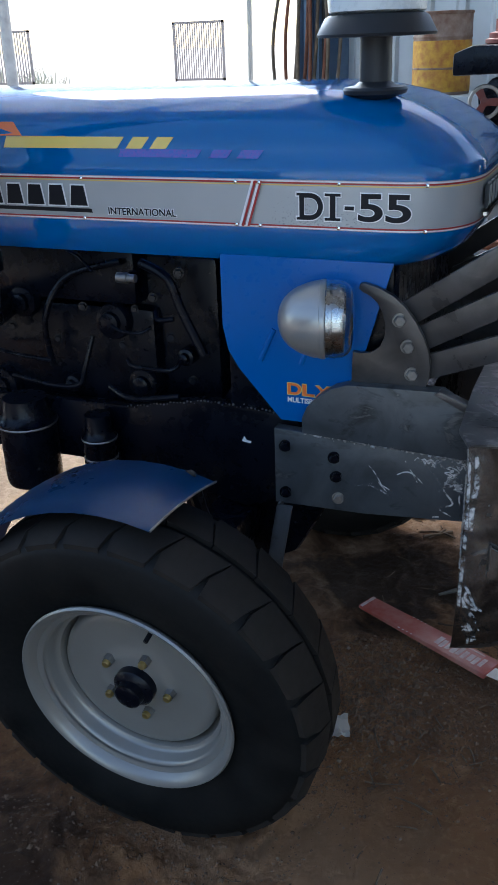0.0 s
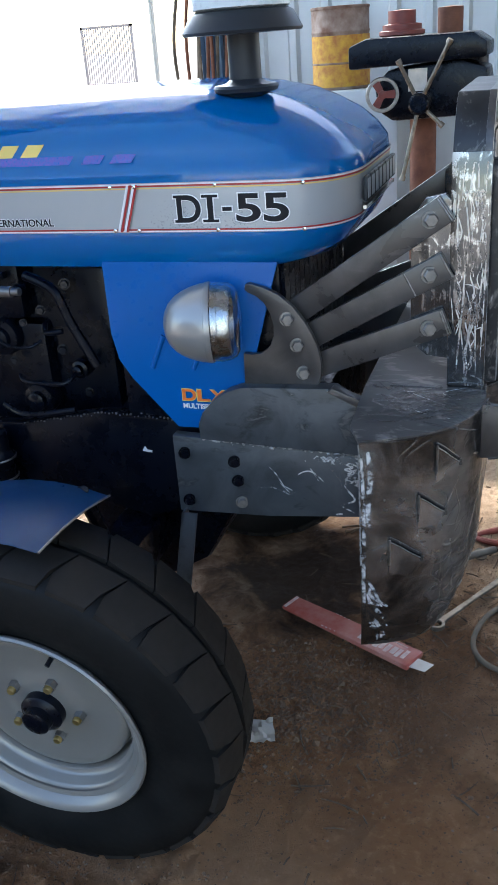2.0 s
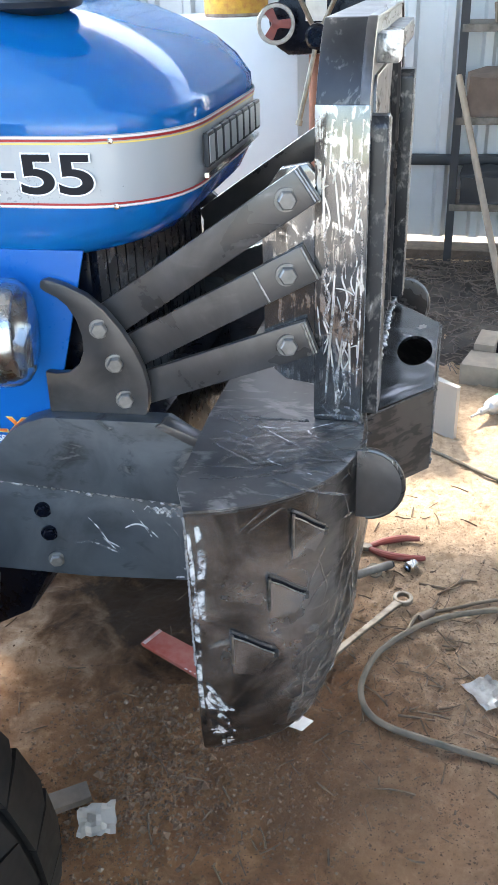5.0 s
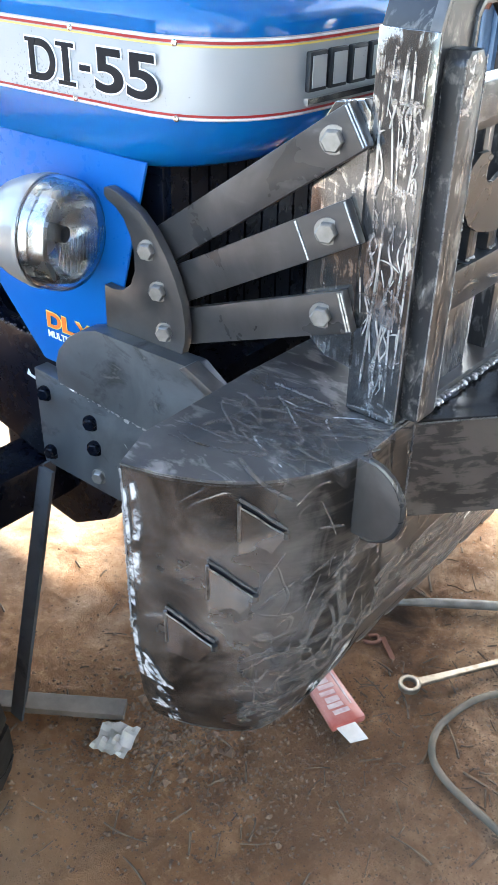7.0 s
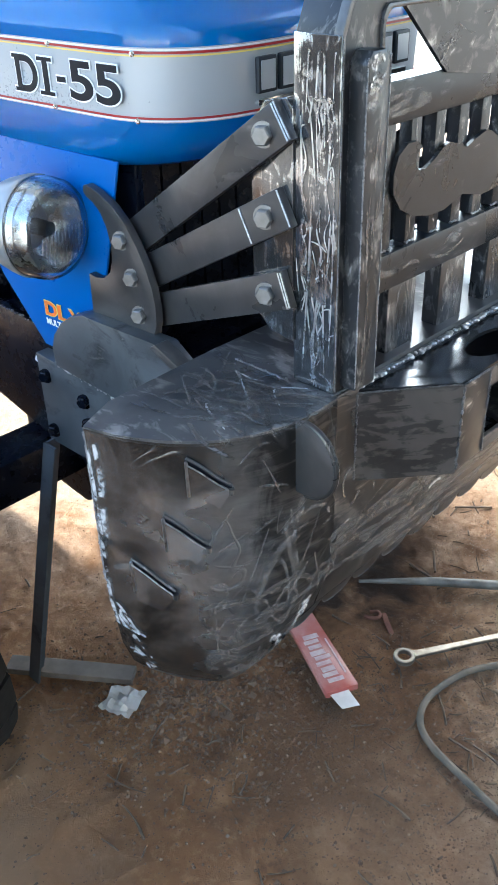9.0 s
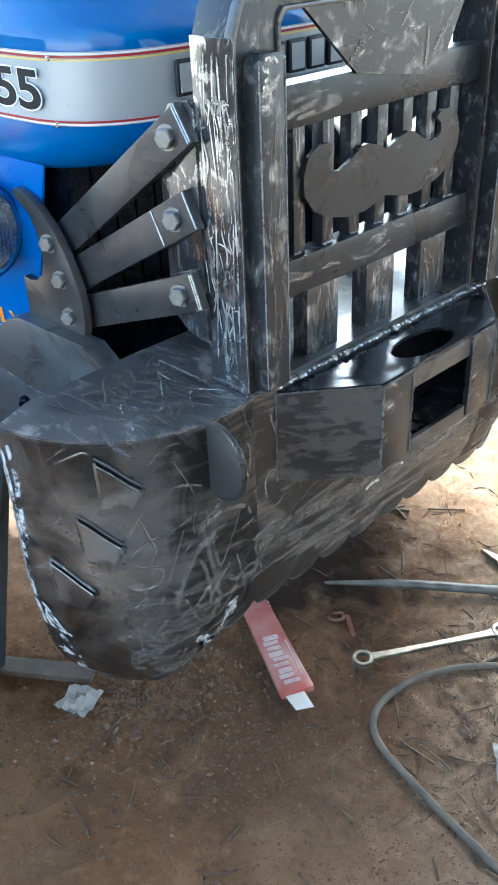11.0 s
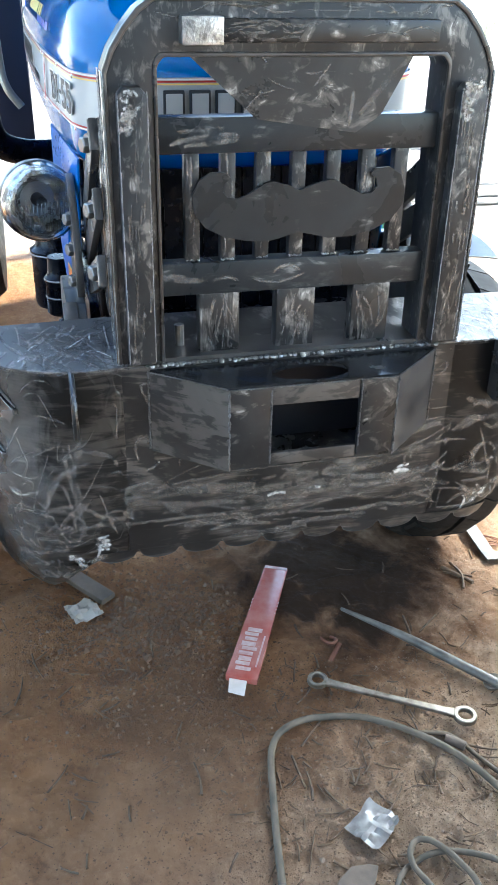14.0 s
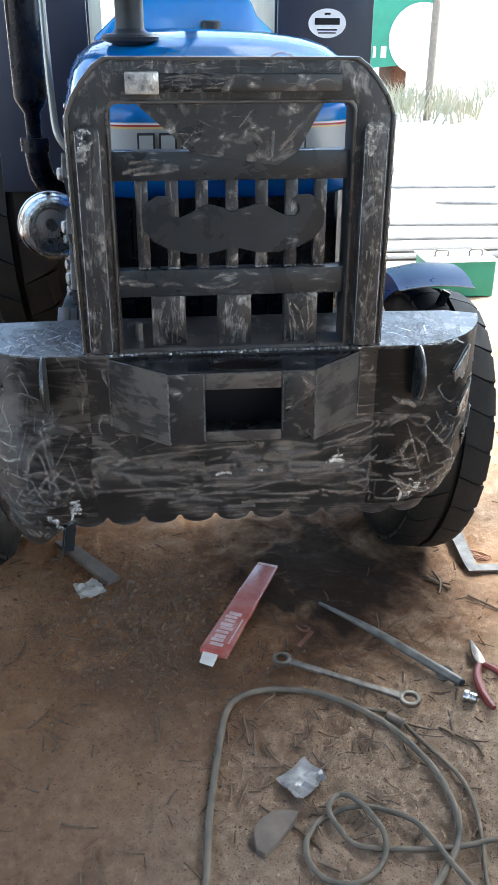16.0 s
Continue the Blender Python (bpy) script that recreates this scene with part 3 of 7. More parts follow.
for x0, x1, y0, y1 in ((-1.0, 8.3, -2.3, 3.76), (-3.9, -1.0, -1.05, 0.4), (-1.5, -1.0, 0.4, 3.76), (-2.0, -1.5, 2.8, 3.76), (-2.52, -2.38, 0.4, 2.8)):
    box(bm, x0, x1, y0, y1, 4.22, 4.27)
solid("ceiling", bm, SHEET, "unseen metal sheet roof of an open shed, pieced to shape the light", "roof", "", "structure")
bm = bmesh.new()
for x0, x1 in ((-3.9, -2.53), (-2.37, -1.51)):
    box(bm, x0, x1, 0.41, 2.79, 4.235, 4.239)
solid("roof_light", bm, FIBRE, "milky translucent roof sheets", "roof light", "", "structure")
for i, (x, y) in enumerate(((-1.76, 3.60), (-3.8, 0.1), (7.9, -2.2), (1.2, 3.60))):
    bm = bmesh.new()
    box(bm, x - 0.04, x + 0.04, y - 0.04, y + 0.04, -0.02, 4.22)
    soften(bm, 0.006)
    solid("trim", bm, BLACK_PLASTIC, "steel post that carries the shed roof", "post", "", "structure")


# ---- tractor ----
tractor = thing("tractor", (-1.6, 0, 0), "blue farm tractor with silver side decals and black engine", "tractor")

# heights with half width, front and corner depth of the bonnet's plan
HOOD = [(1.138, 0.345, -0.30, 0.16), (1.150, 0.352, -0.265, 0.16), (1.172, 0.357, -0.24, 0.16), (1.205, 0.360, -0.222, 0.16), (1.302, 0.360, -0.215, 0.16), (1.322, 0.359, -0.217, 0.16),
        (1.330, 0.353, -0.222, 0.16), (1.352, 0.350, -0.238, 0.17), (1.380, 0.340, -0.272, 0.18), (1.406, 0.322, -0.318, 0.19), (1.428, 0.292, -0.365, 0.20), (1.445, 0.240, -0.43, 0.2), (1.456, 0.16, -0.50, 0.15), (1.460, 0.06, -0.58, 0.06)]
HOOD_BACK = -1.78


def hood_at(z):
    for a, b in zip(HOOD, HOOD[1:]):
        if z <= b[0]:
            s = max(0.0, (z - a[0]) / (b[0] - a[0]))
            return [p + (q - p) * s for p, q in zip(a, b)][1:]
    return HOOD[-1][1:]


def hood_plan(z, out=0.0, steps=10, back=HOOD_BACK):
    """The bonnet's outline at a height, from its right rear round the nose to its left rear."""
    w, front, c = hood_at(z)
    w, front = w + out, front + out
    k = min(w * 0.95, 0.22)
    e = 2.6
    half = [(back, -w)]
    n = 8
    half += [(back + (front - c - back) * i / n, -w) for i in range(1, n)]
    for i in range(steps + 1):
        a = math.pi / 2 * i / steps
        half.append((front - c + c * math.sin(a) ** (2 / e), -w + k - k * math.cos(a) ** (2 / e)))
    return half + [(x, -y) for x, y in reversed(half)]


def ring_strip(bm, z0, z1, out, back=HOOD_BACK, steps=10, thick=0.0):
    a, b = hood_plan(z0, out, steps, back), hood_plan(z1, out, steps, back)
    lo, hi = [bm.verts.new((x, y, z0)) for x, y in a], [bm.verts.new((x, y, z1)) for x, y in b]
    for i in range(len(a) - 1):
        bm.faces.new((lo[i], lo[i + 1], hi[i + 1], hi[i]))


def build_hood():
    bm = bmesh.new()
    rows = [[bm.verts.new((x, y, z)) for x, y in hood_plan(z)] for z, *_ in HOOD]
    for a, b in zip(rows, rows[1:]):
        for i in range(len(a) - 1):
            bm.faces.new((a[i], a[i + 1], b[i + 1], b[i]))
    bm.faces.new(rows[-1])
    bmesh.ops.solidify(bm, geom=bm.faces[:], thickness=0.003)
    hood = part("hood", bm, BLUE, tractor, "glossy blue bonnet with a rounded nose", 50)
    bm = bmesh.new()
    ring_strip(bm, 1.208, 1.300, 0.0025)
    band = part("decal_band", bm, SILVER, hood, "silver decal band round the bonnet", 50)
    for z0, z1, mat in ((1.2962, 1.2985, WHITE_LINE), (1.2925, 1.2955, RED_LINE), (1.2890, 1.2912, YELLOW_LINE), (1.2095, 1.2115, WHITE_LINE), (1.2122, 1.2150, RED_LINE)):
        bm = bmesh.new()
        ring_strip(bm, z0, z1, 0.0035)
        part("pinstripe", bm, mat, hood)
    return hood


hood = build_hood()
FLANK = -0.3640


def flank_mark(name, outline, material, parent=hood, y=FLANK, depth=0.0008, label=""):
    bm = bmesh.new()
    slab(bm, outline, "y", y, y - depth)
    return part(name, bm, material, parent, label, 0)


# slanted divider, model lettering and the plain blocks of the maker's mark
for d, mat in ((0.0, RED_LINE), (0.007, WHITE_LINE), (0.012, RED_LINE), (-0.006, WHITE_LINE)):
    flank_mark("divider", [(-0.659 + d, 1.210), (-0.6545 + d, 1.210), (-0.6255 + d, 1.297), (-0.63 + d, 1.297)], mat)
STAND = Matrix(((1, 0, 0, 0), (0, 0, -1, 0), (0, 1, 0, 0), (0, 0, 0, 1)))


def fitted(ch, x0, x1, z0, z1, y, fat, material, parent, label=""):
    """One character stretched to fill a rectangle on the flank."""
    ob = letters("lettering", ch, material, parent, Matrix(), 0.07, fat, 1.0, 0.0004, label)
    xs, ys = [v.co.x for v in ob.data.vertices], [v.co.y for v in ob.data.vertices]
    sx, sy = (x1 - x0) / (max(xs) - min(xs)), (z1 - z0) / (max(ys) - min(ys))
    ob.data.transform(Matrix.Translation((x0, y, z0)) @ STAND @ Matrix.Diagonal((sx, sy, 1, 1)) @ Matrix.Translation((-min(xs), -min(ys), 0)))
    return ob


for y, e, fat, mat, lab in ((FLANK, 0.0022, 0.0030, WHITE_LINE, ""), (FLANK - 0.0009, 0.0, 0.0014, INK, "bold black model lettering edged in white")):
    for ch, x0, x1, z0, z1 in (("D", -0.538, -0.491, 1.2265, 1.2765), ("I", -0.4775, -0.4665, 1.2265, 1.2765), ("-", -0.4485, -0.4305, 1.247, 1.254), ("5", -0.4225, -0.3755, 1.2265, 1.2775), ("5", -0.370, -0.3225, 1.2265, 1.2775)):
        fitted(ch, x0 - e, x1 + e, z0 - e, z1 + e, y, fat, mat, hood, lab)
    for x0, x1 in ((-0.5435, -0.525), (-0.4875, -0.4565)):
        for z in (1.2265, 1.2715):
            flank_mark("serif", [(x0 - e, z - e), (x1 + e, z - e), (x1 + e, z + 0.005 + e), (x0 - e, z + 0.005 + e)], mat, y=y)
letters("lettering", "INTERNATIONAL", WHITE_LINE, hood, Matrix.Translation((-0.962, FLANK, 1.2225)) @ STAND, 0.020, 0.0016, 1.02, 0.0003)
letters("lettering", "INTERNATIONAL", INK, hood, Matrix.Translation((-0.962, FLANK - 0.0006, 1.2225)) @ STAND, 0.020, 0.0004, 1.02, 0.0003)
for i in range(8):
    x = -1.43 + 0.054 * i
    for e, mat, y in ((0.003, WHITE_LINE, FLANK), (0.0, INK, FLANK - 0.0009)):
        flank_mark("maker_mark", [(x - e, 1.238 - e), (x + 0.042 + e, 1.238 - e), (x + 0.036 + e, 1.279 + e), (x + 0.006 - e, 1.279 + e)], mat, y=y)
flank_mark("maker_mark", [(-1.43, 1.226), (-1.0, 1.224), (-1.002, 1.232), (-1.43, 1.233)], INK)
for x in (-1.35, -1.02, -0.67, -0.62, -0.46, -0.295):
    for z in (1.294, 1.2125):
        bm = bmesh.new()
        lathe(bm, [(0.004, 0), (0.0035, 0.002), (0.0, 0.003)], Matrix.Translation((x, FLANK, z)) @ pose(0, 0, 0, 90), 10)
        part("rivet", bm, CHROME, hood)


def slope_mark(name, pts, material, label=""):
    """A flat decal on the bonnet's flank above the band: corners as (x, z)."""
    bm = bmesh.new()
    grid = []
    for (x0, z0), (x1, z1) in zip(pts[0], pts[1]):
        grid.append((bm.verts.new((x0, -hood_at(z0)[0] - 0.0016, z0)), bm.verts.new((x1, -hood_at(z1)[0] - 0.0016, z1))))
    for (a, b), (c, d) in zip(grid, grid[1:]):
        bm.faces.new((a, c, d, b))
    part(name, bm, material, hood, label, 0)


slope_mark("stripe", [[(-1.215, 1.352), (-0.935, 1.352)], [(-1.21, 1.374), (-0.92, 1.374)]], YELLOW_LINE, "orange and yellow flank stripe")
slope_mark("stripe", [[(-1.6, 1.353), (-1.06, 1.353)], [(-1.6, 1.375), (-1.06, 1.375)]], ORANGE)
slope_mark("stripe", [[(-1.6, 1.3755), (-1.17, 1.3755)], [(-1.6, 1.402), (-1.2, 1.402)]], ORANGE)
for x in (-0.915, -0.86):
    slope_mark("stripe", [[(x, 1.352), (x + 0.037, 1.352)], [(x + 0.016, 1.374), (x + 0.053, 1.374)]], YELLOW_LINE)
for x0, x1 in ((-1.6, -0.755), (-0.73, -0.69), (-0.67, -0.625)):
    slope_mark("stripe", [[(x0, 1.336), (x1, 1.336)], [(x0 + 0.012, 1.3515), (x1 + 0.012, 1.3515)]], PURPLE)

# raised plain blocks of the mark on the nose
for i in range(8):
    y0 = -0.205 + 0.0525 * i
    bm = bmesh.new()
    box(bm, -0.2125, -0.2045, y0, y0 + 0.043, 1.236, 1.282)
    soften(bm, 0.003)
    part("nose_block", bm, BLACK_PLASTIC, hood, "dark-edged raised silver block")
    bm = bmesh.new()
    box(bm, -0.207, -0.2036, y0 + 0.005, y0 + 0.038, 1.241, 1.277)
    part("nose_block", bm, SILVER, hood)
bm = bmesh.new()
box(bm, -0.2125, -0.206, -0.205, 0.2, 1.222, 1.229)
part("nose_block", bm, CHROME, hood)


def side_panel(s):
    bm = bmesh.new()
    slab(bm, [(-0.715, 1.15), (-0.716, 1.0), (-0.705, 0.945), (-0.68, 0.905), (-0.588, 0.80), (-0.455, 0.80), (-0.352, 1.15)], "y", s * 0.356, s * 0.350)
    soften(bm, 0.004)
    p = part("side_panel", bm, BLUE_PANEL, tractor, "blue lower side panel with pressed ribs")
    for x in (-0.62, -0.53):
        bm = bmesh.new()
        tube(bm, [(x - 0.012, s * 0.3525, 0.93), (x + 0.02, s * 0.3525, 1.0)], 0.006, 10)
        part("rib", bm, BLUE_PANEL, p)
    return p


panel = side_panel(-1)
side_panel(1)
for ch, x0, x1 in (("D", -0.571, -0.541), ("L", -0.538, -0.512), ("X", -0.510, -0.476)):
    fitted(ch, x0 - 0.0015, x1 + 0.0015, 0.8605, 0.8885, -0.3563, 0.003, YELLOW_LINE, panel)
    fitted(ch, x0, x1, 0.862, 0.887, -0.3569, 0.002, ORANGE, panel, "orange trim lettering edged in yellow")
letters("lettering", "MULTISPEED", WHITE_LINE, panel, Matrix.Translation((-0.572, -0.3571, 0.845)) @ STAND, 0.0155, 0.0004, 0.95, 0.0003)


def headlamp(s):
    """A bullet lamp, turned in a little: silver bowl, thin bezel and a deep clear glass with a chromed bowl inside."""
    m = Matrix.Translation((-0.492, s * 0.392, 1.041)) @ pose(0, 0, 0, 0, 0, -15 * s) @ pose(0, 0, 0, 0, 90, 0)
    bm = bmesh.new()
    lathe(bm, [(0.0, -0.080), (0.012, -0.0792), (0.026, -0.076), (0.040, -0.069), (0.053, -0.057), (0.063, -0.042), (0.070, -0.025), (0.0748, -0.008), (0.0765, 0.004)], m, 48)
    lamp = part("headlamp", bm, LAMP_SHELL, tractor, "bullet headlamp in a satin silver shell", 60)
    bm = bmesh.new()
    lathe(bm, [(0.0755, 0.004), (0.0776, 0.0045), (0.0780, 0.008), (0.0780, 0.013), (0.0772, 0.0155), (0.075, 0.015)], m, 48, cap=False)
    part("bezel", bm, LAMP_SHELL, lamp, "thin silver bezel ring", 60)
    bm = bmesh.new()
    lathe(bm, [(0.0762, 0.0158), (0.0768, 0.034), (0.0745, 0.049), (0.0680, 0.059), (0.056, 0.066), (0.030, 0.070), (0.0, 0.0712), (0.0, 0.0690), (0.030, 0.0678), (0.0545, 0.0638), (0.0660, 0.0572), (0.0712, 0.047), (0.0730, 0.034), (0.0725, 0.0158)], m, 48, True)
    part("lens", bm, GLASS, lamp, "deep clear lens", 60).visible_shadow = False
    bm = bmesh.new()
    lathe(bm, [(0.0715, 0.017), (0.0715, 0.028), (0.0695, 0.029), (0.0705, 0.040), (0.067, 0.050), (0.060, 0.051), (0.056, 0.034), (0.046, 0.014), (0.032, 0.002), (0.016, -0.004), (0.0, -0.005)], m, 48, cap=False)
    for v in bm.verts:
        u = m.inverted() @ v.co
        if u.z > 0.02:
            k = 1 + 0.015 * math.cos(9 * math.atan2(u.y, u.x)) * (1 if u.z > 0.028 else -1)
            v.co = m @ Vector((u.x * k * 0.97, u.y * k * 0.97, u.z))
    part("reflector", bm, CHROME_DULL, lamp, "chromed inner bowl", 30)
    for k in range(13):
        u = -0.048 + 0.008 * k
        d = math.sqrt(0.054 ** 2 - u * u)
        bm = bmesh.new()
        tube(bm, [m @ Vector((-d * 0.1, u, 0.0655 - 0.00002 * k)), m @ Vector((d * 0.9, u, 0.0605))], 0.0019, 6)
        part("flute", bm, GLASS, lamp).visible_shadow = False
    bm = bmesh.new()
    lathe(bm, [(0.0, 0.040), (0.011, 0.038), (0.013, 0.012), (0.013, -0.004), (0.0, -0.004)], m, 16)
    part("bulb", bm, BLACK_PLASTIC, lamp)
    bm = bmesh.new()
    tube(bm, [(-0.515, s * 0.30, 1.0), (-0.512, s * 0.345, 1.01), (-0.506, s * 0.375, 1.02)], 0.014, 10, 4)
    part("stalk", bm, ENGINE, lamp)
    return lamp


lamp = headlamp(-1)

# taper the bonnet, its marks and side panels towards the nose
def flank_half(x):
    """Half width of the bonnet, which narrows towards the nose."""
    return 0.320 + 0.105 * max(-0.12, min(0.30, -0.345 - x)) + 0.03 * max(0.0, min(0.7, -0.645 - x))


for ob in [hood, *hood.children_recursive, *[c for c in tractor.children_recursive if c.name.startswith("side_panel")], *panel.children_recursive]:
    if ob.data.users == 1:
        for v in ob.data.vertices:
            w = flank_half(v.co.x)
            d = (0.364 - w) / 1.6
            v.co = Vector((v.co.x + (v.co.x - 0.07) * d, v.co.y * w / 0.364, v.co.z + (v.co.z - 1.52) * d))

# air intake with bowl
m = Matrix.Translation((-0.445, -0.18, 0))
bm = bmesh.new()
lathe(bm, [(0.030, 1.43), (0.060, 1.440), (0.063, 1.447), (0.060, 1.452), (0.040, 1.455), (0.031, 1.462), (0.0305, 1.535), (0.031, 1.540), (0.112, 1.541), (0.114, 1.546), (0.098, 1.575), (0.088, 1.580), (0.0, 1.580)], m, 40)
intake = part("air_intake", bm, BLACK_PLASTIC, tractor, "dark plastic air intake stack on the bonnet", 40)
bm = bmesh.new()
lathe(bm, [(0.080, 1.58), (0.092, 1.584), (0.098, 1.66), (0.099, 1.70), (0.09, 1.715), (0.0, 1.72)], m, 40)
part("bowl", bm, BOWL, intake, "milky plastic pre-cleaner bowl", 40)

# cowl behind the bonnet, with cap
bm = bmesh.new()
slab(bm, [(-0.30, 1.05), (0.30, 1.05), (0.33, 1.43), (0.25, 1.50), (0.19, 1.62), (-0.19, 1.62), (-0.25, 1.50), (-0.33, 1.43)], "x", -2.05, -1.76)
soften(bm, 0.02)
cowl = part("cowl", bm, BLUE, tractor, "blue dashboard cowl")
bm = bmesh.new()
lathe(bm, [(0.05, 1.46), (0.05, 1.475), (0.035, 1.476), (0.035, 1.50), (0.028, 1.505), (0.0, 1.505)], Matrix.Translation((-1.72, 0.08, -0.02)), 24)
part("filler_cap", bm, BLACK_PLASTIC, tractor, "black filler cap")

# engine and frame
bm = bmesh.new()
box(bm, -1.95, -0.80, -0.19, 0.19, 0.62, 1.10)
soften(bm, 0.02)
engine = part("engine_block", bm, ENGINE, tractor, "black-painted diesel engine")
for name, x0, x1, y, z0, z1 in (("crankcase", -1.70, -0.95, 0.23, 0.72, 0.98), ("cylinder_head", -1.55, -0.98, 0.25, 0.99, 1.12)):
    bm = bmesh.new()
    box(bm, x0, x1, -y, y, z0, z1)
    soften(bm, 0.02)
    part(name, bm, ENGINE, engine)
bm = bmesh.new()
box(bm, -0.74, -0.37, -0.28, 0.28, 0.60, 1.18)
soften(bm, 0.01)
part("radiator", bm, ENGINE, tractor)
for i in range(14):
    bm = bmesh.new()
    box(bm, -0.37, -0.362, -0.272 + 0.039 * i, -0.238 + 0.039 * i, 0.80, 1.16)
    part("grille_slat", bm, ENGINE, tractor)
for x, r, z0, z1 in ((-1.265, 0.070, 0.54, 0.72), (-1.06, 0.040, 0.585, 0.70)):
    bm = bmesh.new()
    lathe(bm, [(r * 0.7, z0), (r * 0.95, z0 + 0.006), (r, z0 + 0.02), (r, z1 - 0.02), (r * 1.06, z1 - 0.016), (r * 1.06, z1 - 0.006), (r * 0.9, z1), (r * 0.8, z1 + 0.012), (r * 0.75, z1 + 0.05)], Matrix.Translation((x, -0.345, 0)), 28)
    part("filter", bm, ENGINE, tractor, "black spin-on filter canister")
for pts, r in (([(-1.33, -0.29, 0.80), (-1.2, -0.30, 0.79), (-1.13, -0.30, 0.80), (-1.11, -0.30, 0.84), (-1.09, -0.28, 0.92)], 0.006),
               ([(-1.0, -0.28, 0.87), (-0.97, -0.30, 0.862), (-0.88, -0.30, 0.862), (-0.86, -0.27, 0.88)], 0.005),
               ([(-1.05, -0.29, 0.80), (-0.98, -0.31, 0.785), (-0.86, -0.30, 0.80)], 0.007),
               ([(-1.22, -0.27, 0.83), (-1.22, -0.28, 0.95), (-1.16, -0.26, 1.05), (-1.0, -0.27, 1.10)], 0.008),
               ([(-0.95, -0.27, 1.10), (-0.88, -0.28, 1.07), (-0.85, -0.28, 1.0), (-0.80, -0.28, 0.9)], 0.011),
               ([(-1.4, -0.27, 0.86), (-1.3, -0.3, 0.86), (-1.2, -0.3, 0.855)], 0.005), ([(-1.03, -0.29, 0.955), (-1.0, -0.30, 0.945), (-0.95, -0.30, 0.945), (-0.93, -0.28, 0.955)], 0.004), ([(-1.15, -0.27, 1.12), (-1.10, -0.29, 1.11), (-1.06, -0.30, 1.08)], 0.004), ([(-0.92, -0.27, 0.99), (-0.90, -0.30, 0.98), (-0.86, -0.30, 0.985)], 0.006)):
    bm = bmesh.new()
    tube(bm, pts, r, 10, 6)
    part("pipe", bm, ENGINE, engine)
for x, z, r in ((-0.99, 1.06, 0.014), (-0.86, 0.88, 0.022), (-1.18, 0.78, 0.022), (-0.98, 0.80, 0.040), (-1.40, 0.75, 0.05), (-1.05, 0.95, 0.045), (-1.3, 0.98, 0.04)):
    bm = bmesh.new()
    lathe(bm, [(r, 0), (r, 0.030), (r * 0.92, 0.037), (r * 0.6, 0.040), (r * 0.55, 0.052), (r * 0.3, 0.056), (0, 0.056)], Matrix.Translation((x, -0.22, z)) @ pose(0, 0, 0, 90), 20)
    part("boss", bm, ENGINE, engine)
bm = bmesh.new()
lathe(bm, [(0.012, 0), (0.012, 0.026), (0.009, 0.027), (0.009, 0.045), (0, 0.045)], Matrix.Translation((-0.985, -0.315, 1.075)) @ pose(0, 0, 0, 0, 90), 18)
part("fitting", bm, BOLT, engine, "bare metal hose fitting")
for s in (-1, 1):
    bm = bmesh.new()
    slab(bm, [(-1.9, 0.60), (-1.9, 0.74), (-1.0, 0.76), (-0.80, 0.80), (-0.58, 0.785), (-0.54, 0.74), (-0.54, 0.60), (-0.70, 0.54), (-1.0, 0.60)], "y", s * 0.30, s * 0.265)
    soften(bm, 0.008)
    part("frame_rail", bm, ENGINE, tractor, "black frame rail")
bm = bmesh.new()
slab(bm, [(-0.90, 0.36), (-0.90, 0.62), (-0.74, 0.84), (-0.30, 0.84), (-0.30, 0.66), (-0.50, 0.58), (-0.60, 0.40), (-0.70, 0.34)], "y", -0.24, 0.24)
soften(bm, 0.02)
part("axle_support", bm, ENGINE, tractor)
bm = bmesh.new()
box(bm, -0.80, -0.69, -0.60, 0.60, 0.43, 0.53)
soften(bm, 0.015)
part("axle_beam", bm, ENGINE, tractor, "black front axle beam")

# nuts and clamps that catch the light among the pipes
for x, z, r in ((-1.12, 0.985, 0.009), (-1.02, 0.90, 0.008), (-0.93, 1.02, 0.009), (-0.89, 0.93, 0.010), (-1.20, 0.90, 0.008), (-0.86, 1.08, 0.010), (-0.98, 0.99, 0.007), (-1.33, 0.92, 0.009), (-0.84, 0.83, 0.009)):
    hexbolt("nut", (x, -0.262, z), engine, "-y", r, 0.010, GLOSS_BLACK)
for x, r, z in ((-1.265, 0.0745, 0.706), (-1.06, 0.0430, 0.690), (-1.06, 0.0410, 0.640)):
    bm = bmesh.new()
    lathe(bm, [(r - 0.003, -0.0025), (r, -0.0025), (r + 0.0012, 0.0), (r, 0.0025), (r - 0.003, 0.0025)], Matrix.Translation((x, -0.345, z)), 32, True)
    part("clamp", bm, BOLT, tractor, "bright steel band")
for k in range(7):
    bm = bmesh.new()
    lathe(bm, [(0.037, -0.002), (0.0415, 0.0), (0.037, 0.002)], Matrix.Translation((-1.06, -0.345, 0.596 + 0.006 * k)), 28, cap=False)
    part("rib", bm, GLOSS_BLACK, tractor)
bead_rnd = random.Random(9)
bm = bmesh.new()
for k in range(46):
    q = k / 45
    r = bead_rnd.uniform(0.0015, 0.0032)
    lathe(bm, [(0.0, -r), (r, -r * 0.4), (r, r * 0.4), (0.0, r)], Matrix.Translation((-1.0 + 0.40 * q, -0.3005, 0.760 + 0.036 * min(1.0, q * 2) - 0.012 * max(0.0, q - 0.6) + bead_rnd.gauss(0, 0.002))), 6)
part("weld_seam", bm, BOLT, tractor, "thin weld line along the frame rail")
flank_chip = [(-0.707, 0.7095), (-0.700, 0.7225), (-0.695, 0.7135), (-0.683, 0.712), (-0.684, 0.7065)]
bm = bmesh.new()
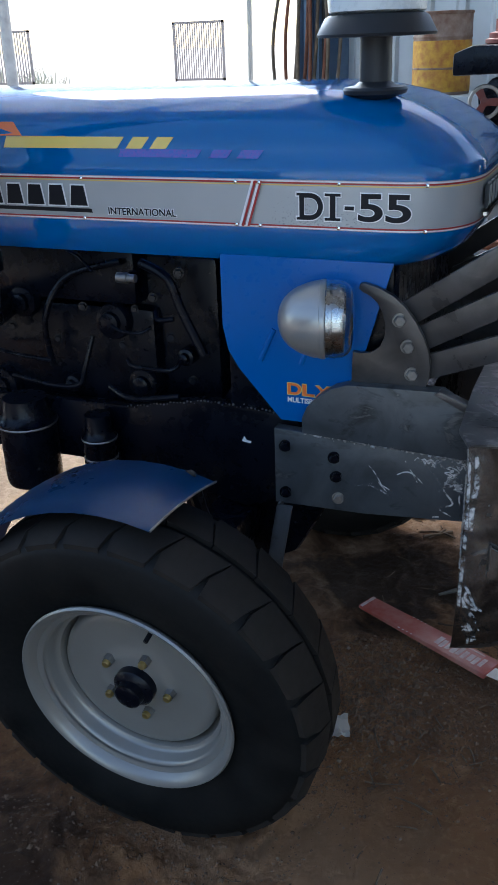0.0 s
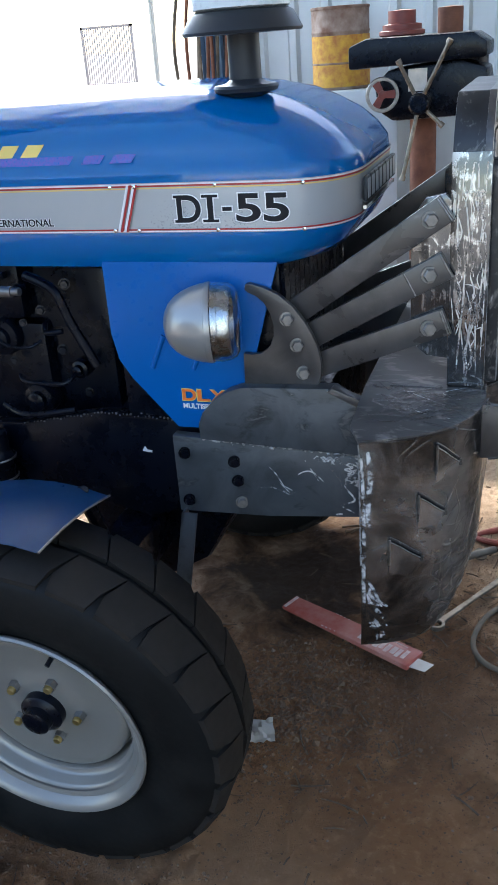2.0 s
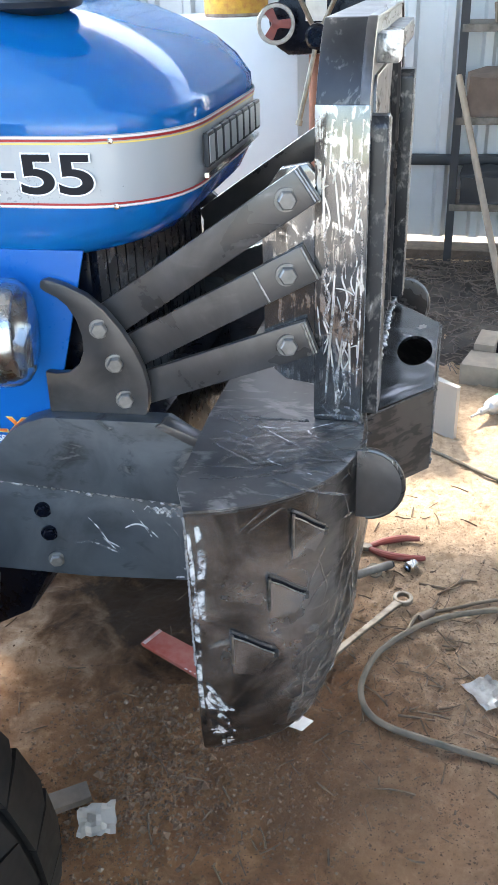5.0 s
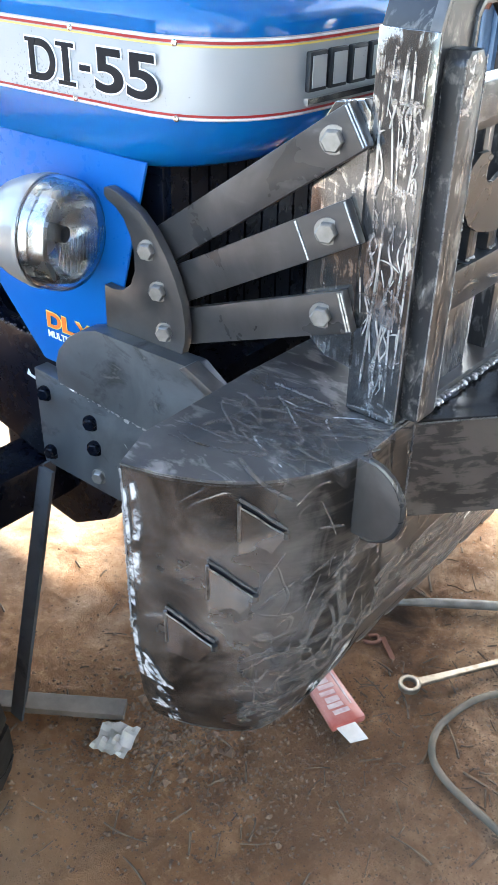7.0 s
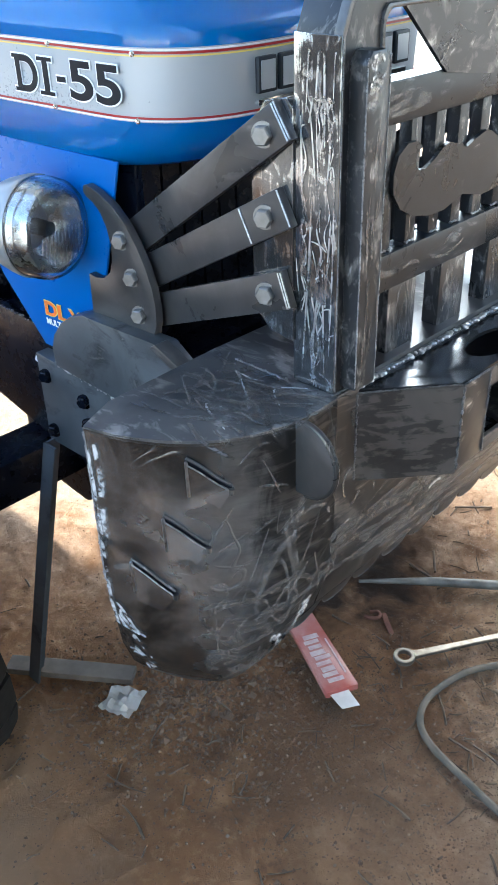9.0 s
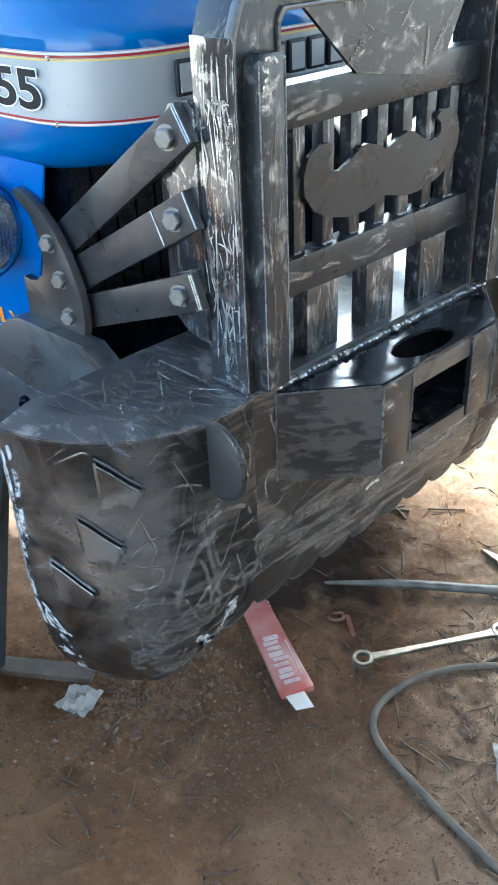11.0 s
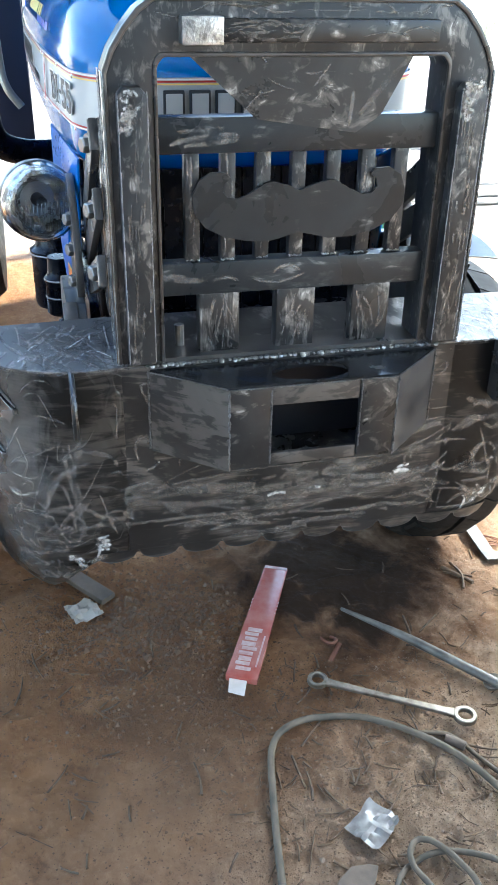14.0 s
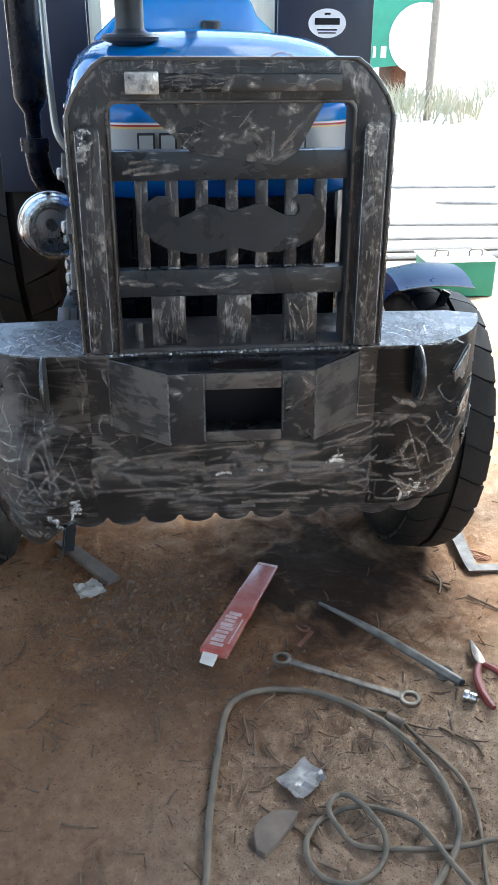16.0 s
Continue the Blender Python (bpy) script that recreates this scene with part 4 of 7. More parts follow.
slab(bm, flank_chip, "y", -0.3003, -0.3009)
part("paint_chip", bm, WHITE_LINE, tractor, "small white chip on the black frame", 0)

# exhaust, brackets and rail on the right
bm = bmesh.new()
tube(bm, [(-1.36, -0.24, 0.97), (-1.30, -0.40, 0.98), (-1.23, -0.48, 1.03), (-1.20, -0.497, 1.14)], 0.036, 16, 6)
tube(bm, [(-1.20, -0.497, 1.12), (-1.20, -0.497, 1.16)], 0.043, 16)
lathe(bm, [(0.022, 1.13), (0.024, 1.23), (0.044, 1.262), (0.049, 1.275), (0.049, 1.95), (0.045, 1.97), (0.02, 1.98), (0.022, 2.2)], Matrix.Translation((-1.20, -0.497, 0)), 28)
part("exhaust", bm, ENGINE, tractor, "black upright exhaust silencer")
bm = bmesh.new()
tube(bm, [(-1.30, -0.40, 1.10), (-1.31, -0.435, 1.15), (-1.33, -0.447, 1.22), (-1.36, -0.455, 1.45), (-1.40, -0.46, 1.8)], 0.011, 10, 6)
part("rail", bm, RIM, tractor, "bare metal handrail")


# ---- wheels ----
def tyre_mesh(bm, R, width, rim, lug_h, m):
    h = width / 2
    prof = [(rim, -h * 0.62), (rim + 0.02, -h * 0.80), (rim + (R - rim) * 0.45, -h), (rim + (R - rim) * 0.78, -h * 0.97), (R - lug_h * 1.9, -h * 0.87), (R - lug_h, -h * 0.6), (R - lug_h, 0), (R - lug_h, h * 0.6), (R - lug_h * 1.9, h * 0.87), (rim + (R - rim) * 0.78, h * 0.97), (rim + (R - rim) * 0.45, h), (rim + 0.02, h * 0.80), (rim, h * 0.62)]
    lathe(bm, prof, m, 72, True)


def tread(wheel, R, width, count, lug_h, m):
    """Angled tread blocks on both shoulders of a tyre."""
    h, da = width / 2, 2 * math.pi / count
    for side in (-1, 1):
        bm = bmesh.new()
        vs = []
        for u, w, drop, wide in ((0.0, 0.08, 0.0, 0.485), (0.30, 0.62, 0.35, 0.465), (0.36, 0.91, 2.3, 0.40)):
            for d in (-wide, wide):
                ang = (da / 2 if side > 0 else 0) + (u * 0.8 + d) * da
                for r in (R - lug_h * 4.0, R - lug_h * drop):
                    vs.append(bm.verts.new((r * math.cos(ang), r * math.sin(ang), side * h * w)))
        for i in range(2):
            q = vs[i * 4:i * 4 + 8]
            for f in ((1, 3, 7, 5), (0, 1, 5, 4), (3, 2, 6, 7)):
                bm.faces.new([q[j] for j in f])
        bm.faces.new([vs[j] for j in (0, 2, 3, 1)])
        bm.faces.new([vs[j] for j in (8, 9, 11, 10)])
        me = mesh_of("tread_lug", bm, TREAD, 40)
        for k in range(count):
            ob = hang(new("tread_lug", me), wheel)
            ob.matrix_basis = m @ Matrix.Rotation(da * k, 4, "Z")


def front_wheel(s):
    m = Matrix.Translation((-0.749 if s < 0 else -0.747, s * (0.738 if s < 0 else 0.632), 0.378)) @ pose(0, 0, 0, 90 * -s - 6 * s, 0, 0)
    bm = bmesh.new()
    tyre_mesh(bm, 0.398, 0.205, 0.212, 0.012, m)
    wheel = part("front_wheel", bm, RUBBER, tractor, "ribbed black front tyre on a silver rim", 40)
    wheel.name = "wheel"
    tread(wheel, 0.398, 0.205, 26, 0.008, m)
    bm = bmesh.new()
    lathe(bm, [(0.2, 0.070), (0.228, 0.080), (0.2335, 0.086), (0.2345, 0.092), (0.231, 0.096), (0.225, 0.094), (0.217, 0.086), (0.212, 0.076), (0.209, 0.069), (0.203, 0.066), (0.198, 0.064), (0.1945, 0.058), (0.193, 0.040), (0.189, 0.034), (0.183, 0.031), (0.180, 0.024), (0.180, 0.006), (0.178, -0.006), (0.175, -0.008), (0.1735, 0.002), (0.172, 0.020), (0.168, 0.029), (0.160, 0.0335), (0.148, 0.0335), (0.125, 0.031), (0.10, 0.030), (0.085, 0.0315), (0.072, 0.036), (0.06, 0.038), (0.0, 0.038), (0, 0.024), (0.06, 0.024), (0.15, 0.0), (0.2, -0.07), (0.226, -0.085), (0.2, -0.06)], m, 72, cap=False)
    rim = part("rim", bm, RIM, wheel, "silver painted steel rim", 40)
    bm = bmesh.new()
    lathe(bm, [(0.044, 0.034), (0.044, 0.055), (0.039, 0.060), (0.030, 0.064), (0.028, 0.080), (0.020, 0.085), (0.0, 0.086)], m, 32)
    part("hub_cap", bm, ENGINE, wheel, "black hub cap")
    for k in range(5):
        a = 2 * math.pi * k / 5 + 1.17
        bm = bmesh.new()
        lathe(bm, [(0.0125, 0.034), (0.0125, 0.046), (0.0115, 0.048), (0.0, 0.048)], m @ Matrix.Translation((0.074 * math.cos(a), 0.074 * math.sin(a), 0)), 6)
        part("wheel_nut", bm, BOLT, wheel, "galvanised wheel nut")
        bm = bmesh.new()
        lathe(bm, [(0.0085, 0.046), (0.0085, 0.054), (0.007, 0.0565), (0.0, 0.057)], m @ Matrix.Translation((0.074 * math.cos(a), 0.074 * math.sin(a), 0)), 14)
        part("stud_end", bm, BRASS, wheel, "yellow passivated stud end")
    bm = bmesh.new()
    tube(bm, [m @ Vector((0.185 * math.cos(1.2), 0.185 * math.sin(1.2), 0.03)), m @ Vector((0.17 * math.cos(1.2), 0.17 * math.sin(1.2), 0.075))], 0.005, 8)
    part("valve", bm, INK, wheel)
    # fender over the wheel
    bm = bmesh.new()
    rows = []
    for i in range(15):
        a = radians(172 - 101 * i / 14)
        row = []
        for j in range(7):
            v = j / 6
            aa = a + radians(5 - 4 * v if s < 0 else 3 * v) * (i / 14)
            r = 0.424 + 0.012 * math.sin(math.pi * v) + (0.010 if s < 0 else -0.016) * v
            row.append(bm.verts.new((-0.745 + r * math.cos(aa), s * ((0.852 if s < 0 else 0.722) - 0.205 * v), (0.375 if s < 0 else 0.42) + r * math.sin(aa))))
        rows.append(row)
    for a, b in zip(rows, rows[1:]):
        for j in range(6):
            bm.faces.new((a[j], a[j + 1], b[j + 1], b[j]))
    tip = [v.co.copy() for v in rows[-1]]
    bmesh.ops.solidify(bm, geom=bm.faces[:], thickness=0.004)
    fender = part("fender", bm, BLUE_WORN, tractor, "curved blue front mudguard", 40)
    bm = bmesh.new()
    tube(bm, [v + Vector((0.001, 0, 0.001)) for v in tip], 0.0022, 6)
    part("worn_edge", bm, BOLT, fender, "bare worn edge")
    bm = bmesh.new()
    tube(bm, [(-0.70, s * 0.58, 0.49), (-0.66, s * 0.58, 0.62), (-0.66, s * 0.66, 0.80)], 0.014, 8)
    part("fender_stay", bm, ENGINE, tractor)
    return wheel


front_wheel(-1)
front_wheel(1)


def rear_wheel(s):
    m = Matrix.Translation((-2.88, s * (0.74 if s < 0 else 0.60), 0.74 if s < 0 else 0.70)) @ pose(0, 0, 0, 90 * -s, 0, 0)
    bm = bmesh.new()
    size = (0.74, 0.40) if s < 0 else (0.70, 0.30)
    tyre_mesh(bm, *size, 0.36, 0.035, m)
    wheel = part("wheel", bm, RUBBER, tractor, "large lugged black rear tyre", 40)
    tread(wheel, *size, 22, 0.035, m)
    bm = bmesh.new()
    lathe(bm, [(0.36, 0.14), (0.385, 0.16), (0.37, 0.165), (0.34, 0.13), (0.33, 0.05), (0.12, 0.02), (0, 0.02), (0, 0), (0.33, 0.0), (0.36, -0.14)], m, 48, cap=False)
    part("rim", bm, RIM, wheel)
    bm = bmesh.new()
    slab(bm, [(s * 0.36, 0.85), (s * 0.75, 0.85), (s * 0.75, 1.62), (s * 0.66, 1.70), (s * 0.40, 1.70), (s * 0.37, 1.62)], "x", -2.13, -2.10)
    box(bm, -3.2, -2.13, min(s * 0.36, s * 0.75), max(s * 0.36, s * 0.75), 1.66, 1.70)
    box(bm, -3.2, -2.13, min(s * 0.36, s * 0.385), max(s * 0.36, s * 0.385), 0.9, 1.67)
    soften(bm, 0.008)
    return part("rear_fender", bm, plain("navy_paint", (0.006, 0.010, 0.024), (0.010, 0.015, 0.034), (0.35, 0.5), 0, 5, 200, 0.05), tractor, "dark navy rear mudguard")


rear_wheel(-1)
rf = rear_wheel(1)
bm = bmesh.new()
lathe(bm, [(0.075, 0), (0.075, 0.001), (0.0, 0.001)], Matrix.Translation((-2.0995, 0.565, 1.478)) @ pose(0, 0, 0, 0, 90, 0) @ Matrix.Diagonal((0.7, 1, 1, 1)), 40)
st = part("sticker", bm, WHITE_LINE, rf, "oval white sticker with plain bars")
for z, w, h in ((1.512, 0.012, 0.008), (1.485, 0.05, 0.024), (1.455, 0.04, 0.006), (1.444, 0.035, 0.005)):
    bm = bmesh.new()
    box(bm, -2.0985, -2.0978, 0.565 - w, 0.565 + w, z - h / 2, z + h / 2)
    part("sticker_bar", bm, INK, st)


# ---- front bumper ----
bumper = thing("front_bumper", (0, 0, 0.5), "home-made heavy steel tractor bumper, ground and welded bare metal", "bumper")


def cheek_edge(u):
    """Plan of the bumper's outer edge, u from the nose (0) to the rear end (1) of one side."""
    a, b, c, d = Vector((0.030, 0.29)), Vector((0.050, 0.43)), Vector((-0.02, 0.525)), Vector((-0.163, 0.562))
    return a * (1 - u) ** 3 + 3 * b * u * (1 - u) ** 2 + 3 * c * u * u * (1 - u) + d * u ** 3


def bumper_side(s):
    n = 20
    edge = [cheek_edge(i / n) for i in range(n + 1)]
    bm = bmesh.new()
    rows = []
    low = 0.415 if s < 0 else 0.485
    for i, p in enumerate(edge):
        d = (cheek_edge(min(i / n + 0.02, 1)) - cheek_edge(max(i / n - 0.02, 0))).normalized()
        out = Vector((d.y, -d.x))
        k = min(1.0, max(0.0, (i / n - 0.05) / 0.5))
        k = k * k * (3 - 2 * k)
        zb = 0.505 + (low - 0.505) * k
        steps = ((0.888, 0.0), (0.80, 0.0), (0.66, 0.0), (0.60, 0.004), (0.66 + (zb - 0.66) * 0.65, 0.018), (0.66 + (zb - 0.66) * 0.88, 0.030 + 0.008 * k), (zb, 0.034 + 0.024 * k))
        rows.append([bm.verts.new((p.x - out.x * q, s * (p.y - out.y * q), z)) for z, q in steps])
    for a, b in zip(rows, rows[1:]):
        for j in range(6):
            bm.faces.new((a[j], a[j + 1], b[j + 1], b[j]))
    bmesh.ops.solidify(bm, geom=bm.faces[:], thickness=0.005)
    # far cheek gets the darker steel: its finish, and shade put into colour
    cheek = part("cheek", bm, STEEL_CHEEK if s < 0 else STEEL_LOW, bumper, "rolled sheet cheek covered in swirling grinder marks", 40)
    bm = bmesh.new()
    slab(bm, [(p.x, s * p.y) for p in edge] + [(-0.19, s * 0.50), (-0.20, s * 0.29)], "z", 0.884, 0.892)
    part("top_plate", bm, STEEL_TOP, bumper, "flat steel top plate of the bumper", 20)
    for x, z in ((-0.037, 0.845), (-0.066, 0.755), (-0.114, 0.672)):
        u = min(range(0, 101), key=lambda k: abs(cheek_edge(k / 100).x - x) + (0 if k > 30 else 9)) / 100
        p, q = cheek_edge(u), cheek_edge(u - 0.16)
        nrm = Vector((0.55, s * 0.83, 0))
        a, b = Vector((p.x, s * p.y, z + 0.02)), Vector((q.x, s * q.y, z - 0.025))
        c, d = Vector((p.x, s * p.y, z - 0.052)), Vector((q.x * 0.6 + p.x * 0.4, s * (q.y * 0.6 + p.y * 0.4), z - 0.066))
        up = Vector((0, 0, 0.004))
        # black strip on the uncut sheet stands for the dark gap above the flap
        for name, corners, t, mat, lab in (("opening", (a + nrm * 0.0012 + up, b + nrm * 0.0012 + up, b + nrm * 0.0012 - up, a + nrm * 0.0012 - up), 0.0012, INK, ""), ("louvre", (a + nrm * 0.0045 - up * 0.8, b + nrm * 0.004 - up * 0.8, d - nrm * 0.002, c - nrm * 0.001), 0.0022, STEEL_CHEEK, "bent louvre flap with a bright cut edge")):
            bm = bmesh.new()
            v = [bm.verts.new(w) for w in (*corners, *[w + nrm * t for w in corners])]
            for f in ((0, 1, 5, 4), (1, 2, 6, 5), (2, 3, 7, 6), (3, 0, 4, 7), (4, 5, 6, 7), (3, 2, 1, 0)):
                bm.faces.new([v[i] for i in f])
            part(name, bm, mat, cheek, lab, 0)
        for p0, p1, r, mat in ((a + nrm * 0.003 + up * 1.1, b + nrm * 0.003 + up * 1.1, 0.0022, STEEL_POST), (a + nrm * 0.0066 - up * 0.8, b + nrm * 0.006 - up * 0.8, 0.0011, WELD), (a + nrm * 0.0055, c.lerp(a, 0.25) + nrm * 0.0025, 0.0024, WELD), (b + nrm * 0.004, b + nrm * 0.004 - up * 2, 0.0045, WELD_DULL)):
            bm = bmesh.new()
            tube(bm, [p0, p0.lerp(p1, 0.33) + up * 0.25, p0.lerp(p1, 0.66) - up * 0.2, p1], r, 6, 3)
            part("cut_edge", bm, mat, cheek)
    # round tow tab
    bm = bmesh.new()
    out = [(0.02, 0.893), (0.045, 0.892)] + [(0.045 + 0.050 * math.sin(math.pi * k / 14), 0.838 + 0.054 * math.cos(math.pi * k / 14)) for k in range(1, 15)] + [(0.02, 0.784)]
    slab(bm, out, "y", s * 0.366, s * 0.374)
    soften(bm, 0.0015)
    tab = part("tow_tab", bm, STEEL_FLAT, bumper, "half-round steel tab with a bright edge")
    bm = bmesh.new()
    tube(bm, [(px, s * 0.370, pz) for px, pz in out[1:-1]], 0.0046, 8)
    part("rim", bm, STEEL_POST, tab, "bright ground rim")


bumper_side(-1)
bumper_side(1)
bm = bmesh.new()
for x0, x1, z0, z1 in ((0.024, 0.030, 0.66, 0.888),):
    box(bm, x0, x1, -0.291, 0.291, z0, z1)
slab(bm, [(0.030, 0.66), (0.026, 0.60), (0.012, 0.56), (-0.004, 0.505), (-0.010, 0.505), (0.006, 0.56), (0.020, 0.60), (0.024, 0.66)], "y", -0.291, 0.291)
part("front_plate", bm, STEEL_LOW, bumper, "scratched front plate", 20)
for s in (-1, 1):
    bm = bmesh.new()
    slab(bm, [(0.016, 0.62), (0.002, 0.56), (-0.013, 0.507), (-0.018, 0.507), (-0.004, 0.56), (0.010, 0.62)], "y", s * 0.282, s * 0.302)
    part("seam_strip", bm, STEEL_BROWN, bumper, "", 20)
bm = bmesh.new()
box(bm, -0.20, 0.029, -0.29, 0.29, 0.8845, 0.8915)
part("top_plate", bm, STEEL_TOP, bumper)
# scalloped lower edge
for i in range(11):
    y = -0.3915 + 0.0783 * i
    bm = bmesh.new()
    def edge_x(yy):
        k = min(range(101), key=lambda q: abs(cheek_edge(q / 100).y - abs(yy)))
        return (0.030 if abs(yy) < 0.29 else cheek_edge(k / 100).x) - 0.0335
    lo, hi = [], []
    for j in range(9):
        yy = y + 0.0783 * (j / 8 - 0.5)
        z = 0.512 - 0.028 * math.sqrt(max(0.0, 1 - (j / 4 - 1) ** 2))
        x = edge_x(yy)
        lo.append((x - (0.508 - z) * 0.29, yy, z)), hi.append((x + 0.0015, yy, 0.512))
    f = [[bm.verts.new((x + dx, yy, z)) for x, yy, z in row] for dx in (0.0005, -0.005) for row in (lo, hi)]
    for a, b in ((0, 1), (3, 2), (2, 0), (1, 3)):
        for j in range(8):
            bm.faces.new((f[a][j], f[a][j + 1], f[b][j + 1], f[b][j]))
    tooth = part("tooth", bm, STEEL_LOW, bumper, "" if i else "scalloped tooth of the lower edge", 20)
    bm = bmesh.new()
    tube(bm, [(x, yy, z) for x, yy, z in lo], 0.0010, 6)
    part("rim", bm, STEEL_FLAT, tooth, "worn rim")

# nose box with winch opening
bm = bmesh.new()
out = [(0.028, -0.248), (0.126, -0.134), (0.126, 0.148), (0.028, 0.255)]
for a, b in (((0.028, -0.248), (0.126, -0.134)), ((0.126, 0.148), (0.028, 0.255))):
    d = (Vector(b) - Vector(a)).normalized()
    nrm = Vector((-d.y, d.x)) * 0.006
    bm = bmesh.new()
    slab(bm, [a, b, (b[0] + nrm.x, b[1] + nrm.y), (a[0] + nrm.x, a[1] + nrm.y)], "z", 0.735, 0.880)
    part("nose_side", bm, STEEL_BROWN, bumper, "angled side plate of the nose box", 20)
for y0, y1, z0, z1 in ((-0.134, -0.064, 0.742, 0.880), (0.083, 0.148, 0.742, 0.880), (-0.0635, 0.0825, 0.847, 0.880), (-0.0635, 0.0825, 0.738, 0.760)):
    bm = bmesh.new()
    box(bm, 0.116 if y0 == -0.0635 else 0.118, 0.124 if y0 == -0.0635 else 0.127, y0, y1, z0, z1)
    soften(bm, 0.002)
    part("nose_front", bm, STEEL_BROWN if y0 == -0.0635 else STEEL, bumper, "welded plate of the nose box front")
bm = bmesh.new()
loops = ([(0.029, -0.245), (0.123, -0.134), (0.123, 0.147), (0.029, 0.252)], [(0.086 + 0.030 * math.cos(2 * math.pi * k / 28), 0.01 + 0.066 * math.sin(2 * math.pi * k / 28)) for k in range(28)])
rims = []
for ring in loops:
    vs = [bm.verts.new((x, y, 0.884)) for x, y in ring]
    rims += [bm.edges.new((vs[k], vs[(k + 1) % len(vs)])) for k in range(len(vs))]
bmesh.ops.triangle_fill(bm, edges=rims, use_beauty=True)
bmesh.ops.solidify(bm, geom=bm.faces[:], thickness=0.005)
part("nose_top", bm, STEEL_LID, bumper, "nose lid with an oval hole", 20)
bm = bmesh.new()
slab(bm, [(0.028, -0.246), (0.122, -0.132), (0.122, 0.146), (0.028, 0.253)], "z", 0.735, 0.741)
part("nose_floor", bm, STEEL, bumper, "", 20)
# black sheet painted in for the shade inside the nose box
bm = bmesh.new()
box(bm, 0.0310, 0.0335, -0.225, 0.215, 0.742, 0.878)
part("nose_back", bm, INK, bumper, "black sheet for the shade inside the nose box", 0)
bm = bmesh.new()
beads = random.Random(4)
y = -0.248
while y < 0.255:
    r = beads.uniform(0.0035, 0.0065)
    lathe(bm, [(0.0, -r * 0.8), (r * 0.8, -r * 0.5), (r, 0.0), (r * 0.8, r * 0.5), (0.0, r * 0.8)], Matrix.Translation((0.030 + beads.gauss(0, 0.0012), y, 0.8905)) @ pose(0, 0, 0, 90, beads.uniform(-20, 20), beads.uniform(-25, 25)) @ Matrix.Diagonal((1, 0.6, 1, 1)), 8)
    y += r * beads.uniform(1.1, 2.4)
part("weld_seam", bm, WELD, bumper, "rippled weld bead")

# front frame: chamfered hoop of channel
def hoop(o, zt, zb, ch, w, x0, x1, name, mat, label="", inside=1.0):
    bm = bmesh.new()
    i = o - w
    def side(a, top, cx, cz):
        bow = [(-a + cx * (1 - math.cos(q)) ** 0.72, top - cz * (1 - math.sin(q)) ** 0.72) for q in [math.pi / 2 * k / 4 for k in range(5)]]
        left = [(-a, zb)] + bow
        return left + [(-y, z) for y, z in reversed(left)]
    outer, inner = side(o, zt, ch * 1.0, ch * 1.30), side(i, zt - w, ch * inside, ch * 1.30 * inside)
    vs = [[[bm.verts.new((x, *p)) for p in ring] for ring in (outer, inner)] for x in (x0, x1)]
    last = len(outer) - 1
    for k in range(last):
        for a, b in ((vs[0][0], vs[0][1]), (vs[1][1], vs[1][0]), (vs[0][1], vs[1][1]), (vs[1][0], vs[0][0])):
            bm.faces.new((a[k], a[k + 1], b[k + 1], b[k]))
    for k in (0, last):
        bm.faces.new((vs[0][0][k], vs[0][1][k], vs[1][1][k], vs[1][0][k]))
    soften(bm, 0.003)
    return part(name, bm, mat, bumper, label, 30)


hoop(0.292, 1.421, 0.892, 0.070, 0.075, -0.042, 0.022, "frame", STEEL_HOOP, "upright hoop of box section, ground bright", 0.15)
hoop(0.2930, 1.4220, 0.893, 0.070, 0.006, 0.012, 0.0255, "flange", STEEL_FLAT, "thin raised edge")
hoop(0.2235, 1.3525, 0.893, 0.011, 0.006, 0.012, 0.0262, "flange", STEEL_FLAT)
for s in (-1, 1):
    bm = bmesh.new()
    slab(bm, [(-0.0425, 0.897), (0.0262, 0.897), (0.0262, 1.328), (-0.0425, 1.328)], "y", s * 0.2932, s * 0.2955)
    soften(bm, 0.0015)
    part("side_face", bm, STEEL_SIDE, bumper, "heavily ground bright side face")
    bm = bmesh.new()
    slab(bm, [(s * 0.277, 0.90), (s * 0.277, 1.30), (s * 0.268, 1.312), (s * 0.244, 1.312), (s * 0.235, 1.30), (s * 0.235, 0.90)], "x", 0.0215, 0.048)
    soften(bm, 0.004)
    part("frame_rib", bm, STEEL_HOOP, bumper, "raised rib on the frame upright")
bm = bmesh.new()
box(bm, 0.0, 0.046, -0.182, 0.19, 1.366, 1.396)
soften(bm, 0.004)
part("frame_rib", bm, STEEL, bumper)
bm = bmesh.new()
box(bm, 0.02, 0.0505, -0.186, -0.128, 1.363, 1.399)
soften(bm, 0.003)
part("weld_patch", bm, plain("bright_ground_patch", (0.16, 0.16, 0.155), (0.62, 0.61, 0.59), (0.24, 0.42), 0.9, 55, 120, 0.8, 0.0, 0.004), bumper, "ground patch on the rib")
bm = bmesh.new()
slab(bm, [(-0.176, 1.352), (0.168, 1.352), (0.120, 1.264), (0.082, 1.24), (-0.072, 1.262)], "x", 0.010, 0.016)
part("badge_plate", bm, STEEL, bumper, "blank steel badge plate", 20)
for z0, z1 in ((1.214, 1.266), (0.998, 1.050)):
    bm = bmesh.new()
    box(bm, -0.022, 0.012, -0.222, 0.222, z0, z1)
    soften(bm, 0.004)
    part("cross_bar", bm, STEEL_BAR, bumper, "horizontal square tube")
